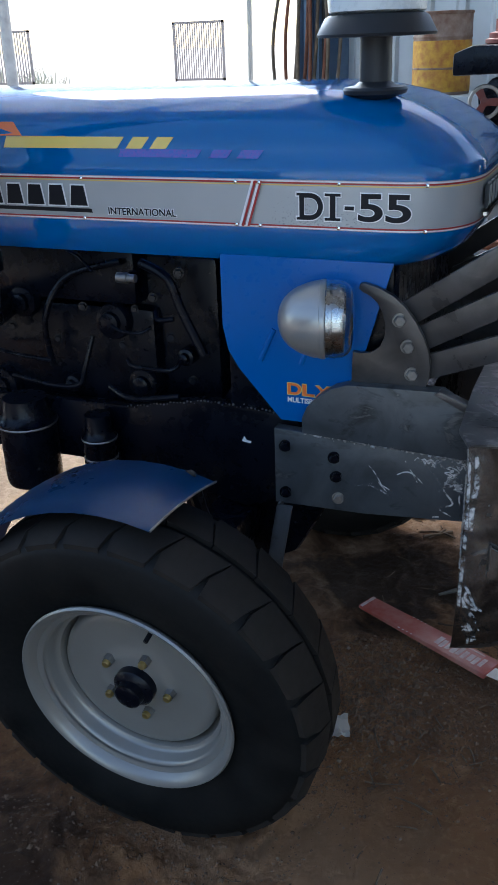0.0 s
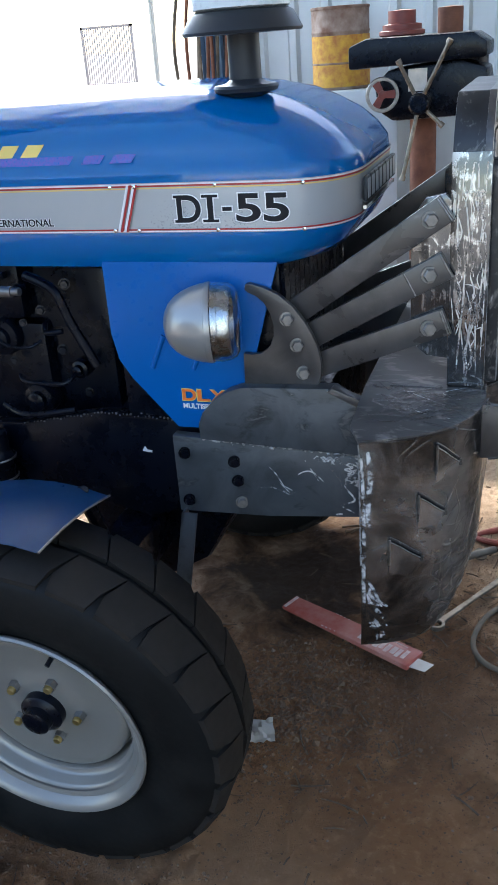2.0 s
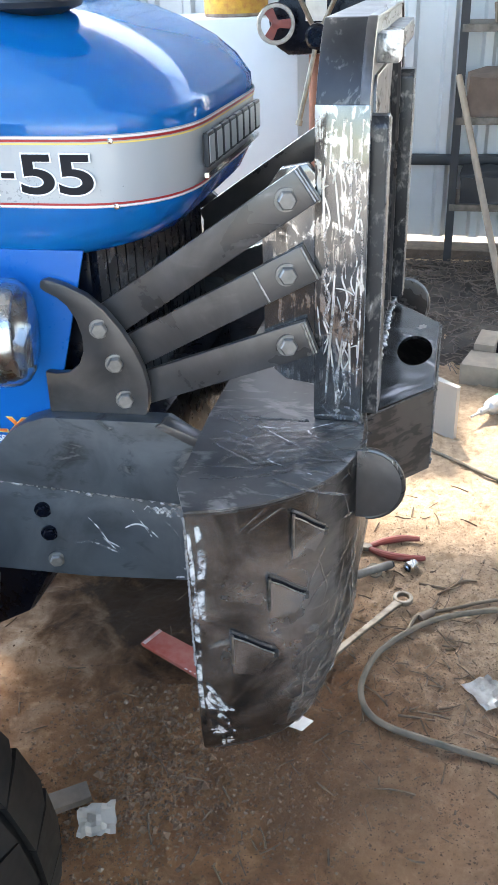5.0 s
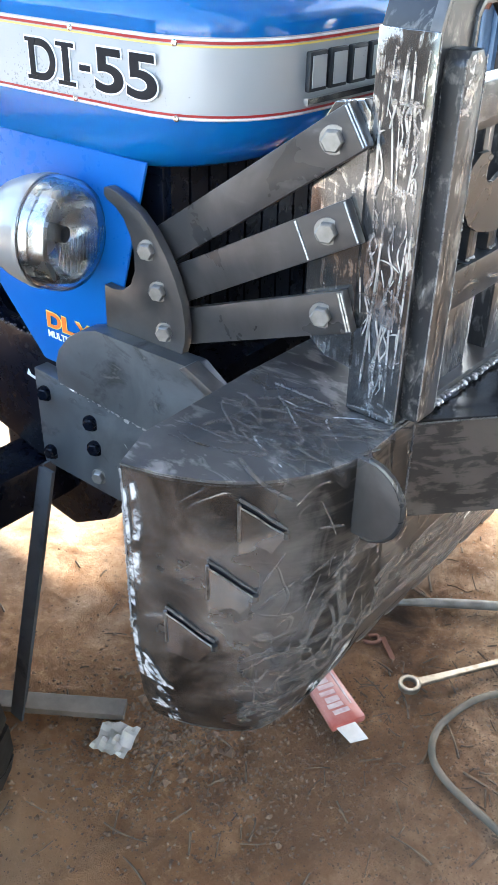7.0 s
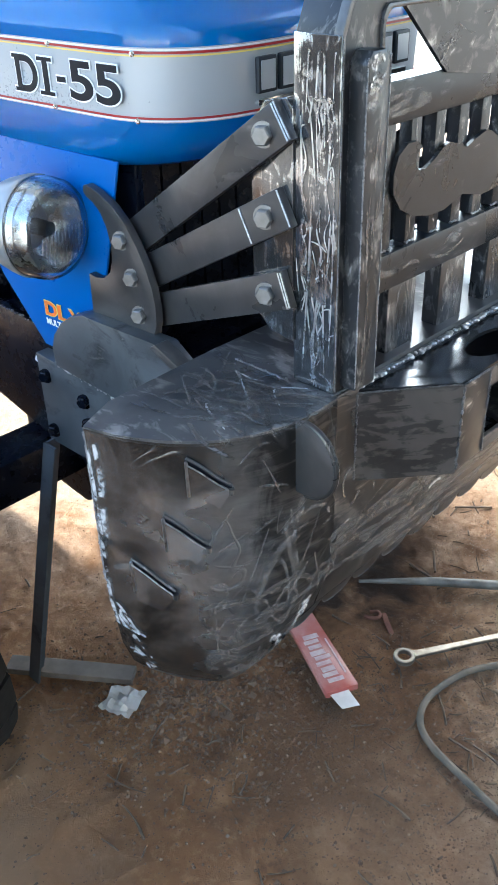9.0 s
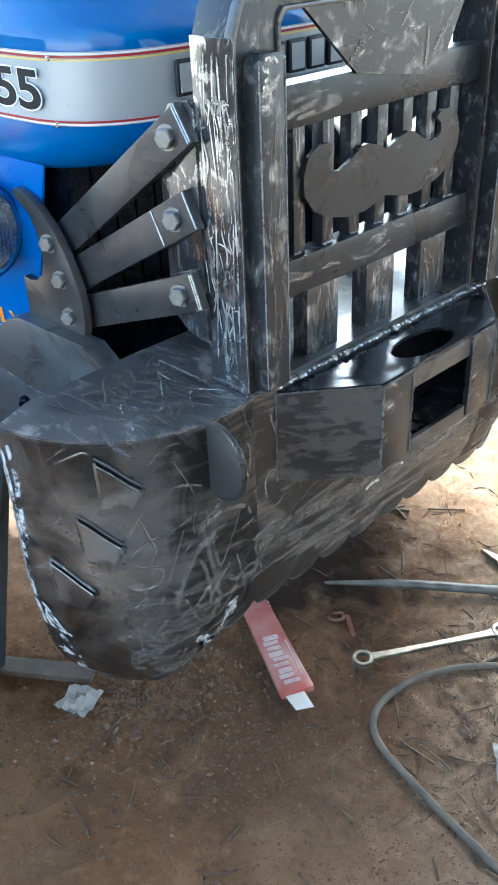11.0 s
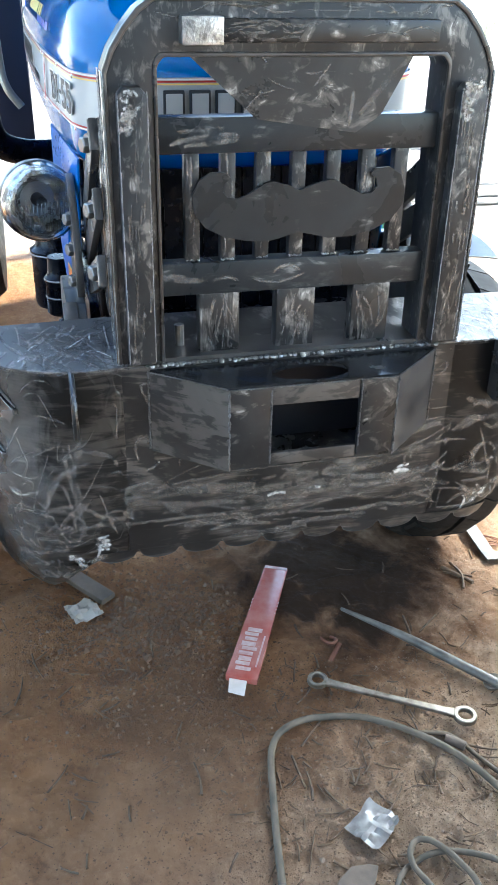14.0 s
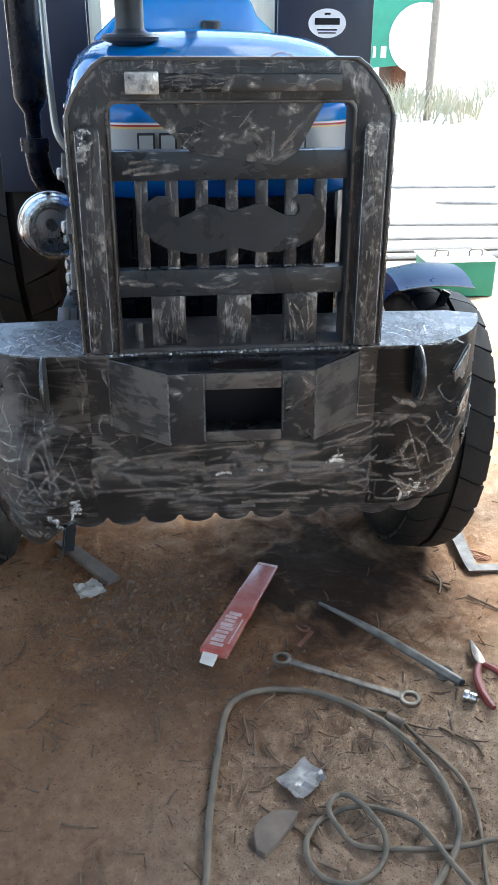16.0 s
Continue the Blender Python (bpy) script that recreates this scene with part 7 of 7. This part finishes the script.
# ---- back of the shed ----
def drill_press():
    d = thing("drill_press", (-0.44, 2.3, 0), "old black pillar drill with rusty column and capstan handles", "drill press")
    bm = bmesh.new()
    box(bm, -0.66, -0.22, 2.12, 2.55, 0.0, 0.06)
    soften(bm, 0.01)
    part("base", bm, RUST, d)
    bm = bmesh.new()
    lathe(bm, [(0.075, 0.05), (0.06, 0.08), (0.06, 1.3)], Matrix.Translation((-0.51, 2.38, 0)), 24)
    part("column", bm, RUST, d, "rusty red column")
    bm = bmesh.new()
    box(bm, -0.69, -0.33, 2.05, 2.42, 0.66, 0.70)
    box(bm, -0.55, -0.47, 2.2, 2.44, 0.58, 0.67)
    soften(bm, 0.01)
    part("table", bm, RUST, d)
    bm = bmesh.new()
    slab(bm, [(-0.68, 1.20), (-0.70, 1.30), (-0.64, 1.37), (-0.34, 1.40), (-0.22, 1.36), (-0.20, 1.22), (-0.30, 1.17), (-0.62, 1.16)], "y", 2.18, 2.50)
    soften(bm, 0.02)
    part("head", bm, ENGINE, d)
    bm = bmesh.new()
    slab(bm, [(-0.80, 1.38), (-0.80, 1.47), (-0.72, 1.50), (-0.28, 1.50), (-0.22, 1.46), (-0.22, 1.40)], "y", 2.12, 2.55)
    soften(bm, 0.015)
    part("belt_guard", bm, ENGINE, d)
    bm = bmesh.new()
    lathe(bm, [(0.09, 1.50), (0.10, 1.505), (0.10, 1.52), (0.085, 1.525), (0.085, 1.545), (0.06, 1.55), (0.06, 1.60), (0.0, 1.605)], Matrix.Translation((-0.60, 2.33, 0)), 24)
    part("pulley", bm, GRIP, d, "red pulley cap")
    bm = bmesh.new()
    lathe(bm, [(0.05, 1.49), (0.055, 1.495), (0.055, 1.60), (0.0, 1.605)], Matrix.Translation((-0.40, 2.40, 0)), 20)
    part("cap", bm, RUST, d)
    bm = bmesh.new()
    lathe(bm, [(0.07, 0), (0.085, 0.02), (0.085, 0.22), (0.06, 0.25), (0, 0.25)], Matrix.Translation((-0.32, 2.45, 1.20)), 24)
    part("motor", bm, ENGINE, d)
    bm = bmesh.new()
    m = Matrix.Translation((-0.655, 2.13, 1.275)) @ pose(0, 0, 0, 90, 0, 18)
    lathe(bm, [(0.058, -0.010), (0.070, -0.010), (0.073, 0.0), (0.070, 0.010), (0.058, 0.010), (0.056, 0.0)], m, 32, True)
    wheel = part("handwheel", bm, BOLT, d, "bright-rimmed red handwheel")
    bm = bmesh.new()
    lathe(bm, [(0.0, -0.006), (0.018, -0.006), (0.018, 0.008), (0.0, 0.010)], m, 16)
    arms = []
    for k in range(3):
        a = 2 * math.pi * k / 3
        arms += slab(bm, [(0.012 * math.cos(a + 1.57), 0.012 * math.sin(a + 1.57)), (0.012 * math.cos(a - 1.57), 0.012 * math.sin(a - 1.57)), (0.06 * math.cos(a - 0.3), 0.06 * math.sin(a - 0.3)), (0.06 * math.cos(a + 0.3), 0.06 * math.sin(a + 0.3))], "z", -0.004, 0.004)
    bmesh.ops.transform(bm, matrix=m, verts=arms)
    part("spokes", bm, GRIP, wheel, "red spokes", 20)
    bm = bmesh.new()
    lathe(bm, [(0.045, 0), (0.045, 0.09), (0.035, 0.10), (0, 0.10)], Matrix.Translation((-0.495, 2.19, 1.232)) @ pose(0, 0, 0, 90), 24)
    hub = part("capstan_hub", bm, ENGINE, d)
    for a, reach in ((62, 0.26), (116, 0.18), (258, 0.30), (318, 0.12)):
        bm = bmesh.new()
        c, t = Vector((-0.495, 2.12, 1.232)), Vector((math.cos(radians(a)), -0.15, math.sin(radians(a)))).normalized()
        tube(bm, [c + t * 0.03, c + t * reach], 0.009, 10)
        tube(bm, [c + t * reach, c + t * (reach + 0.02)], 0.013, 10)
        part("handle", bm, TOOL, hub, "bare steel capstan handle")
    bm = bmesh.new()
    box(bm, -0.55, -0.47, 2.174, 2.18, 1.28, 1.37)
    part("plate", bm, PALE, d, "faded rating plate", 0)
    d.location.x += 0.08


drill_press()

bm = bmesh.new()
box(bm, -1.35, -0.62, 2.85, 3.35, 0.0, 1.26)
soften(bm, 0.01)
solid("cabinet", bm, SHEET, "plain grey steel cabinet against the wall", "cabinet")
drum = thing("paint_drum", (-0.95, 3.06, 1.26), "battered metal drum with a faded yellow label and rust", "drum")
bm = bmesh.new()
m = Matrix.Translation((-0.95, 3.06, 0))
lathe(bm, [(0.146, 1.26), (0.150, 1.265), (0.150, 1.38), (0.153, 1.385), (0.153, 1.39), (0.150, 1.395), (0.150, 1.53), (0.153, 1.535), (0.153, 1.54), (0.150, 1.545), (0.150, 1.64), (0.154, 1.645), (0.154, 1.655), (0.148, 1.657), (0.145, 1.645), (0.0, 1.645)], m, 36)
part("shell", bm, plain("stained_drum_steel", (0.30, 0.24, 0.20), (0.13, 0.06, 0.035), (0.5, 0.8), 0.2, 14, 90, 0.3), drum)
bm = bmesh.new()
lathe(bm, [(0.1515, 1.275), (0.1515, 1.52)], m, 36, cap=False)
part("label", bm, plain("yellow_label", (0.55, 0.33, 0.03), (0.35, 0.13, 0.03), (0.5, 0.7), 0, 30, 120, 0.1), drum, "faded yellow label")


def rack():
    r = thing("shelf_rack", (0.7, 3.35, 0), "dark steel slotted-angle shelf rack with sacks and dusty clutter", "shelf")
    for x in (0.11, 0.92):
        for y in (3.22, 3.55):
            bm = bmesh.new()
            lean = 0.02 if x < 1 else 0
            slab(bm, [(x - 0.02, y), (x + 0.02, y), (x + 0.02, y + 0.004), (x - 0.016, y + 0.004), (x - 0.016, y + 0.04), (x - 0.02, y + 0.04)], "z", 0.0, 1.9)
            part("upright", bm, BLACK_PLASTIC, r, "", 0)
    for z in (0.35, 0.772, 1.187, 1.62):
        bm = bmesh.new()
        box(bm, 0.10, 0.94, 3.215, 3.56, z, z + 0.006)
        box(bm, 0.10, 0.94, 3.212, 3.216, z - 0.028, z + 0.006)
        part("shelf", bm, GALV, r, "", 0)
    return r


rack()
SACK = plain("brown_sacking", (0.085, 0.062, 0.05), (0.13, 0.10, 0.082), (0.8, 0.95), 0, 14, 120, 0.3)
for x, z, w, h, mat, lab in ((0.40, 0.778, 0.5, 0.19, SACK, "dusty brown sack folded on the shelf"), (0.79, 0.778, 0.26, 0.14, STONE, "dusty grey sack on the shelf"), (0.36, 1.193, 0.22, 0.07, STONE, "heap of dusty offcuts on the shelf"), (0.3, 0.356, 0.3, 0.13, BLACK_PLASTIC, "dark greasy bundle on the shelf"), (0.70, 0.356, 0.4, 0.16, SACK, "rusty crate of scrap on the shelf")):
    bm = bmesh.new()
    box(bm, x - w / 2, x + w / 2, 3.24, 3.52, z, z + h)
    bmesh.ops.subdivide_edges(bm, edges=bm.edges[:], cuts=5, use_grid_fill=True)
    for v in bm.verts:
        if v.co.z > z + 0.01:
            n = noise.noise_vector(v.co * 9)
            v.co += Vector((n.x * 0.02, n.y * 0.02, n.z * 0.035))
    solid("sack", bm, mat, lab, "sack", "", "", 60)

bm = bmesh.new()
tube(bm, [(0.10, 3.20, 0.97), (0.40, 2.52, 0.012)], 0.016, 12)
solid("wooden_pole", bm, BOARD, "grey wooden pole leaning on the shelf rack", "pole")
bm = bmesh.new()
slab(bm, [(0.20, 1.80), (0.56, 1.74), (0.60, 1.88), (0.24, 1.95)], "z", 0.0, 0.085)
soften(bm, 0.004)
solid("wooden_block", bm, BOARD, "sawn timber block on the dirt", "block")
bm = bmesh.new()
slab(bm, [(0.25, 1.955), (0.33, 1.94), (0.36, 2.1), (0.28, 2.12)], "z", 0.0, 0.11)
soften(bm, 0.004)
solid("wooden_block", bm, BOARD, "sawn timber offcut on the dirt", "block")
bm = bmesh.new()
slab(bm, [(0.33, 2.0), (0.75, 1.93), (0.77, 2.2), (0.37, 2.25)], "z", 0.0, 0.10)
soften(bm, 0.02)
solid("metal_tray", bm, ENGINE, "oily black metal tray on the dirt", "tray")


def power_tool(place, turn, label):
    t = thing("power_tool", place, label, "power tool", "green power tools")
    m = Matrix.Translation(place) @ pose(0, 0, 0, 0, 0, turn)
    bm = bmesh.new()
    lathe(bm, [(0.0, 0.0), (0.03, 0.0), (0.036, 0.02), (0.034, 0.12), (0.03, 0.19), (0.0, 0.2)], m @ Matrix.Translation((0, 0, 0.04)) @ pose(0, 0, 0, 0, 90), 20)
    part("body", bm, GREEN, t)
    bm = bmesh.new()
    tube(bm, [m @ Vector((0.16, 0, 0.045)), m @ Vector((0.21, 0.03, 0.08)), m @ Vector((0.23, 0.10, 0.10))], 0.022, 12, 5)
    part("grip", bm, GREEN, t)
    bm = bmesh.new()
    tube(bm, [m @ Vector((0.19, -0.01, 0.05)), m @ Vector((0.21, -0.07, 0.03)), m @ Vector((0.20, -0.12, 0.016))], 0.020, 12, 5)
    part("handle", bm, GREEN, t)
    bm = bmesh.new()
    lathe(bm, [(0.034, 0.0), (0.033, 0.02), (0.026, 0.05), (0.014, 0.06), (0.012, 0.10), (0.005, 0.105), (0.004, 0.15), (0.0, 0.15)], m @ Matrix.Translation((0, 0, 0.04)) @ pose(0, 0, 0, 0, -90), 20)
    part("nose", bm, LAMP_SHELL, t, "grey metal gear nose")
    return t


power_tool((0.34, 1.56, 0.0), 52, "green hand-held power tool with grey nose on the dirt")
power_tool((0.50, 2.55, 0.0), 10, "dusty green power tool lying by the timber")
bm = bmesh.new()
lathe(bm, [(0.05, 0), (0.055, 0.01), (0.055, 0.15), (0.03, 0.18), (0.02, 0.24), (0, 0.25)], Matrix.Translation((0.56, 3.05, 0)), 20)
solid("bottle", bm, GRIP, "rusty red metal bottle by the wall", "bottle")
bm = bmesh.new()
slab(bm, [(0.10, 1.40), (0.19, 1.33), (0.20, 1.345), (0.12, 1.42)], "z", 0.0, 0.20)
solid("steel_angle", bm, LAMP_SHELL, "short bright steel angle standing on the dirt", "angle", smooth=0)
bm = bmesh.new()
box(bm, -1.6, 0.95, 3.45, 3.62, -0.01, 0.045)
solid("baseboard", bm, STONE, "dusty concrete kerb under the metal wall", "kerb", "", "structure")


def swarf(bm, rnd):
    x, y = rnd.gauss(0.35, 0.35), rnd.uniform(1.9, 3.3)
    z = 0.02 + 0.10 * max(0, 1 - abs(y - 2.8) / 0.8) * rnd.random()
    a, l = rnd.uniform(0, 6.28), rnd.uniform(0.03, 0.12)
    tube(bm, [(x + l * q * math.cos(a + 2 * q), y + l * q * math.sin(a + 2 * q), z + 0.03 * math.sin(3 * q) * rnd.random()) for q in (0, 0.35, 0.7, 1)], 0.0022, 4)


def scrap_bed():
    bm = bmesh.new()
    n, m = 34, 44
    g = []
    for i in range(n + 1):
        row = []
        for j in range(m + 1):
            x, y = -0.25 + 1.3 * i / n, 1.98 + 1.45 * j / m
            e = min(i, n - i, j, m - j) / 6
            h = 0.05 * min(1, e) * (0.6 + 0.9 * noise.fractal((x * 5, y * 5, 1.0), 1.0, 2.0, 3)) - 0.012 * (e < 0.2)
            row.append(bm.verts.new((x, y, h)))
        g.append(row)
    for i in range(n):
        for j in range(m):
            bm.faces.new((g[i][j], g[i + 1][j], g[i + 1][j + 1], g[i][j + 1]))
    solid("soot_heap", bm, plain("black_soil", (0.022, 0.018, 0.015), (0.06, 0.048, 0.038), (0.85, 0.95), 0, 12, 90, 0.6, 0, 0.01), "low heap of dark filings and soil along the wall", "heap", "", "stuff", 60)


scrap_bed()
litter("scrap_pile", 900, 5, swarf, plain("dark_swarf", (0.05, 0.04, 0.033), (0.14, 0.11, 0.09), (0.5, 0.8), 0.3, 20, 100, 0.2), "heap of dark swarf and dry roots along the wall", "scrap")


# hanging hoses and blue sheet at the end of the wall
def hung(name, pts, r, mat, label):
    bm = bmesh.new()
    tube(bm, pts, r, 8, 6)
    return solid(name, bm, mat, label, "hose", "hanging hoses", smooth=60)


for i, x in enumerate((-2.02, -1.96, -1.90, -1.84, -1.75)):
    hung("hanging_hose", [(x + 0.10, 3.50, 2.3), (x + 0.03, 3.47, 1.9), (x - 0.03 + 0.02 * i, 3.45, 1.5), (x + 0.02, 3.46, 1.1 - 0.05 * i), (x + 0.10, 3.47, 1.3), (x + 0.13, 3.49, 1.9), (x + 0.13, 3.50, 2.3)], 0.011, RUST if i % 2 else HOSE_GREY, "rubber welding hose hung from the post in long loops")
bm = bmesh.new()
outline = [(-1.92 + 0.022 * k, 3.56 + 0.018 * math.sin(k * 1.9)) for k in range(15)]
slab(bm, outline + [(x, y + 0.006) for x, y in reversed(outline)], "z", 0.6, 2.4)
solid("tarpaulin", bm, plain("blue_tarpaulin", (0.03, 0.07, 0.13), (0.05, 0.10, 0.17), (0.45, 0.6), 0, 6, 90, 0.2), "dark blue tarpaulin hanging at the wall's end", "tarpaulin", smooth=60)
bm = bmesh.new()
tube(bm, [(-1.95, 3.5, 2.3), (-1.45, 3.5, 2.3)], 0.015, 8)
solid("hook_rail", bm, RUST, "rusty rail the hoses hang from", "rail")


# ---- outside ----
def gate(x0, x1, y, z0, z1, name, label, n=22):
    g = thing(name, ((x0 + x1) / 2, y, 0), label, "gate")
    bm = bmesh.new()
    for a, b, c, d in ((x0, x1, z1 - 0.03, z1), (x0, x1, z0, z0 + 0.03), (x0, x0 + 0.03, 0.0, z1), (x1 - 0.03, x1, 0.0, z1)):
        box(bm, a, b, y - 0.015, y + 0.015, c, d)
    part("frame", bm, GATE_GLARE, g, "", 0)
    for k in range(n):
        x = x0 + (x1 - x0) * (k + 0.5) / n
        bm = bmesh.new()
        box(bm, x - 0.006, x + 0.006, y - 0.006, y + 0.006, z0, z1)
        part("bar", bm, GATE_GLARE, g, "", 0)


gate(-6.04, -5.27, 10.0, 1.10, 1.85, "steel_gate", "rusty barred steel gate leaf standing outside")
gate(-9.3, -8.43, 10.0, 1.10, 1.84, "steel_gate", "rusty barred steel gate leaf by a post", 18)
for x, y, r, h, mat, lab in ((-7.36, 8.0, 0.07, 3.2, PALE_STEEL, "leaning grey post outside"), (-2.85, 5.0, 0.02, 3.0, LAMP_SHELL, "thin pale post outside"), (-14.0, 4.63, 0.065, 4.5, BOARD, "brown wooden pole in a tuft of grass")):
    bm = bmesh.new()
    tube(bm, [(x, y, -0.05), (x + 0.03, y, h)], r, 12)
    solid("post", bm, mat, lab, "post")
# bench in a pale colour that stands for the yard's glare
bm = bmesh.new()
box(bm, -4.6, -3.0, 7.0, 7.6, 0.95, 1.0)
for x in (-4.5, -3.1):
    for y in (7.1, 7.5):
        box(bm, x - 0.03, x + 0.03, y - 0.03, y + 0.03, 0, 0.96)
solid("bench", bm, LAMP_SHELL, "trestle bench outside, made pale for the glare", "bench", smooth=0)


def chest():
    c = thing("tool_chest", (-3.3, 1.75, 0), "green painted metal chest with a pale lid and two wire handles", "chest")
    bm = bmesh.new()
    box(bm, -3.56, -3.30, 1.45, 1.865, 0.0, 0.21)
    soften(bm, 0.006)
    part("body", bm, GREEN_PAINT, c)
    bm = bmesh.new()
    box(bm, -3.57, -3.29, 1.44, 1.875, 0.211, 0.222)
    part("lid", bm, WHITE_LINE, c, "pale lid", 0)
    for y in (1.52, 1.73):
        bm = bmesh.new()
        tube(bm, [(-3.40, y, 0.222), (-3.40, y, 0.252), (-3.40, y + 0.01, 0.26), (-3.40, y + 0.07, 0.26), (-3.40, y + 0.08, 0.252), (-3.40, y + 0.08, 0.222)], 0.007, 8)
        part("handle", bm, GALV, c)


chest()
for k in range(9):
    bm = bmesh.new()
    x = -4.25 - 0.05 * (k % 5) - 0.02 * (k // 5)
    tube(bm, [(x, 0.9 - 0.1 * (k % 3), 0.022 + 0.045 * (k // 5)), (x - 0.05 * (k % 2), 5.6 + 0.2 * (k % 4), 0.022 + 0.045 * (k // 5))], 0.022, 10)
    solid("steel_pipe", bm, PALE_STEEL, "long grey steel pipe lying in the sun", "pipe", "stacked pipes")
for x, y, l in ((-4.9, 1.9, 2.2), (-5.4, 2.1, 1.6), (-7.2, 2.4, 1.5), (-6.3, 2.7, 0.8)):
    bm = bmesh.new()
    tube(bm, [(x, y - l / 3, 0.015), (x + 0.1, y + l * 0.6, 0.015)], 0.018, 8)
    solid("rod", bm, PALE_STEEL, "rod lying on bright ground", "rod", "rods on the yard")

tank = thing("tank_trailer", (-17, 4.5, 0), "green painted tank wall with a white disc", "tank")
bm = bmesh.new()
slab(bm, [(1.2, 0.5), (5.3, 0.85), (5.3, 4.2), (1.2, 4.2)], "x", -18.0, -16.0)
part("wall", bm, GREEN_PAINT, tank, "", 0)
bm = bmesh.new()
slab(bm, [(2.0, 0.0), (2.3, 0.0), (2.3, 0.65), (2.0, 0.65)], "x", -17.5, -16.5)
part("leg", bm, RUST, tank, "", 0)
bm = bmesh.new()
slab(bm, [(4.6, 0.0), (4.9, 0.0), (4.9, 0.85), (4.6, 0.85)], "x", -17.5, -16.5)
part("leg", bm, RUST, tank, "", 0)
bm = bmesh.new()
lathe(bm, [(0.62, 0.0), (0.62, 0.02), (0, 0.02)], Matrix.Translation((-15.995, 5.0, 1.25)) @ pose(0, 0, 0, 0, 90), 40)
part("disc", bm, WHITE_LINE, tank, "white painted disc")
for y, w in ((4.09, 0.05), (4.24, 0.10)):
    bm = bmesh.new()
    box(bm, -15.998, -15.985, y, y + w, 0.93, 1.12)
    part("marking", bm, WHITE_LINE, tank, "white marking", 0)


def blade(bm, rnd, cx, cy, rr, hh, base):
    a, r = rnd.uniform(0, 6.28), rr * math.sqrt(rnd.random())
    x, y, h = cx + r * math.cos(a), cy + r * math.sin(a), hh * rnd.uniform(0.5, 1.2)
    dx, dy, w = rnd.gauss(0, 0.35) * h, rnd.gauss(0, 0.35) * h, 0.012
    z = base * max(0, 1 - (r / rr) ** 2)
    v = [bm.verts.new(p) for p in ((x - w, y - w, z), (x + w, y + w, z), (x + dx * 0.5 + w * 0.6, y + dy * 0.5 + w * 0.6, z + h * 0.6), (x + dx * 0.5 - w * 0.6, y + dy * 0.5 - w * 0.6, z + h * 0.6), (x + dx, y + dy, z + h))]
    bm.faces.new(v[:4]), bm.faces.new((v[3], v[2], v[4]))


GRASS = plain("dry_green_grass", (0.26, 0.28, 0.18), (0.46, 0.42, 0.33), (0.6, 0.8), 0, 4, 40, 0.1)
litter("grass_tuft", 260, 11, lambda bm, r: blade(bm, r, -14.2, 4.6, 1.0, 0.5, 0.2), GRASS, "tuft of rough grass round the pole", "grass")
litter("grass_tuft", 150, 12, lambda bm, r: blade(bm, r, -16.5, 7.8, 1.5, 0.6, 0.4), GRASS, "rough green weeds at the edge of the yard", "grass")
litter("grass_tuft", 300, 13, lambda bm, r: blade(bm, r, -16, 20, 1.5, 1.0, 0.3), GRASS, "green weeds in front of the far wall", "grass")
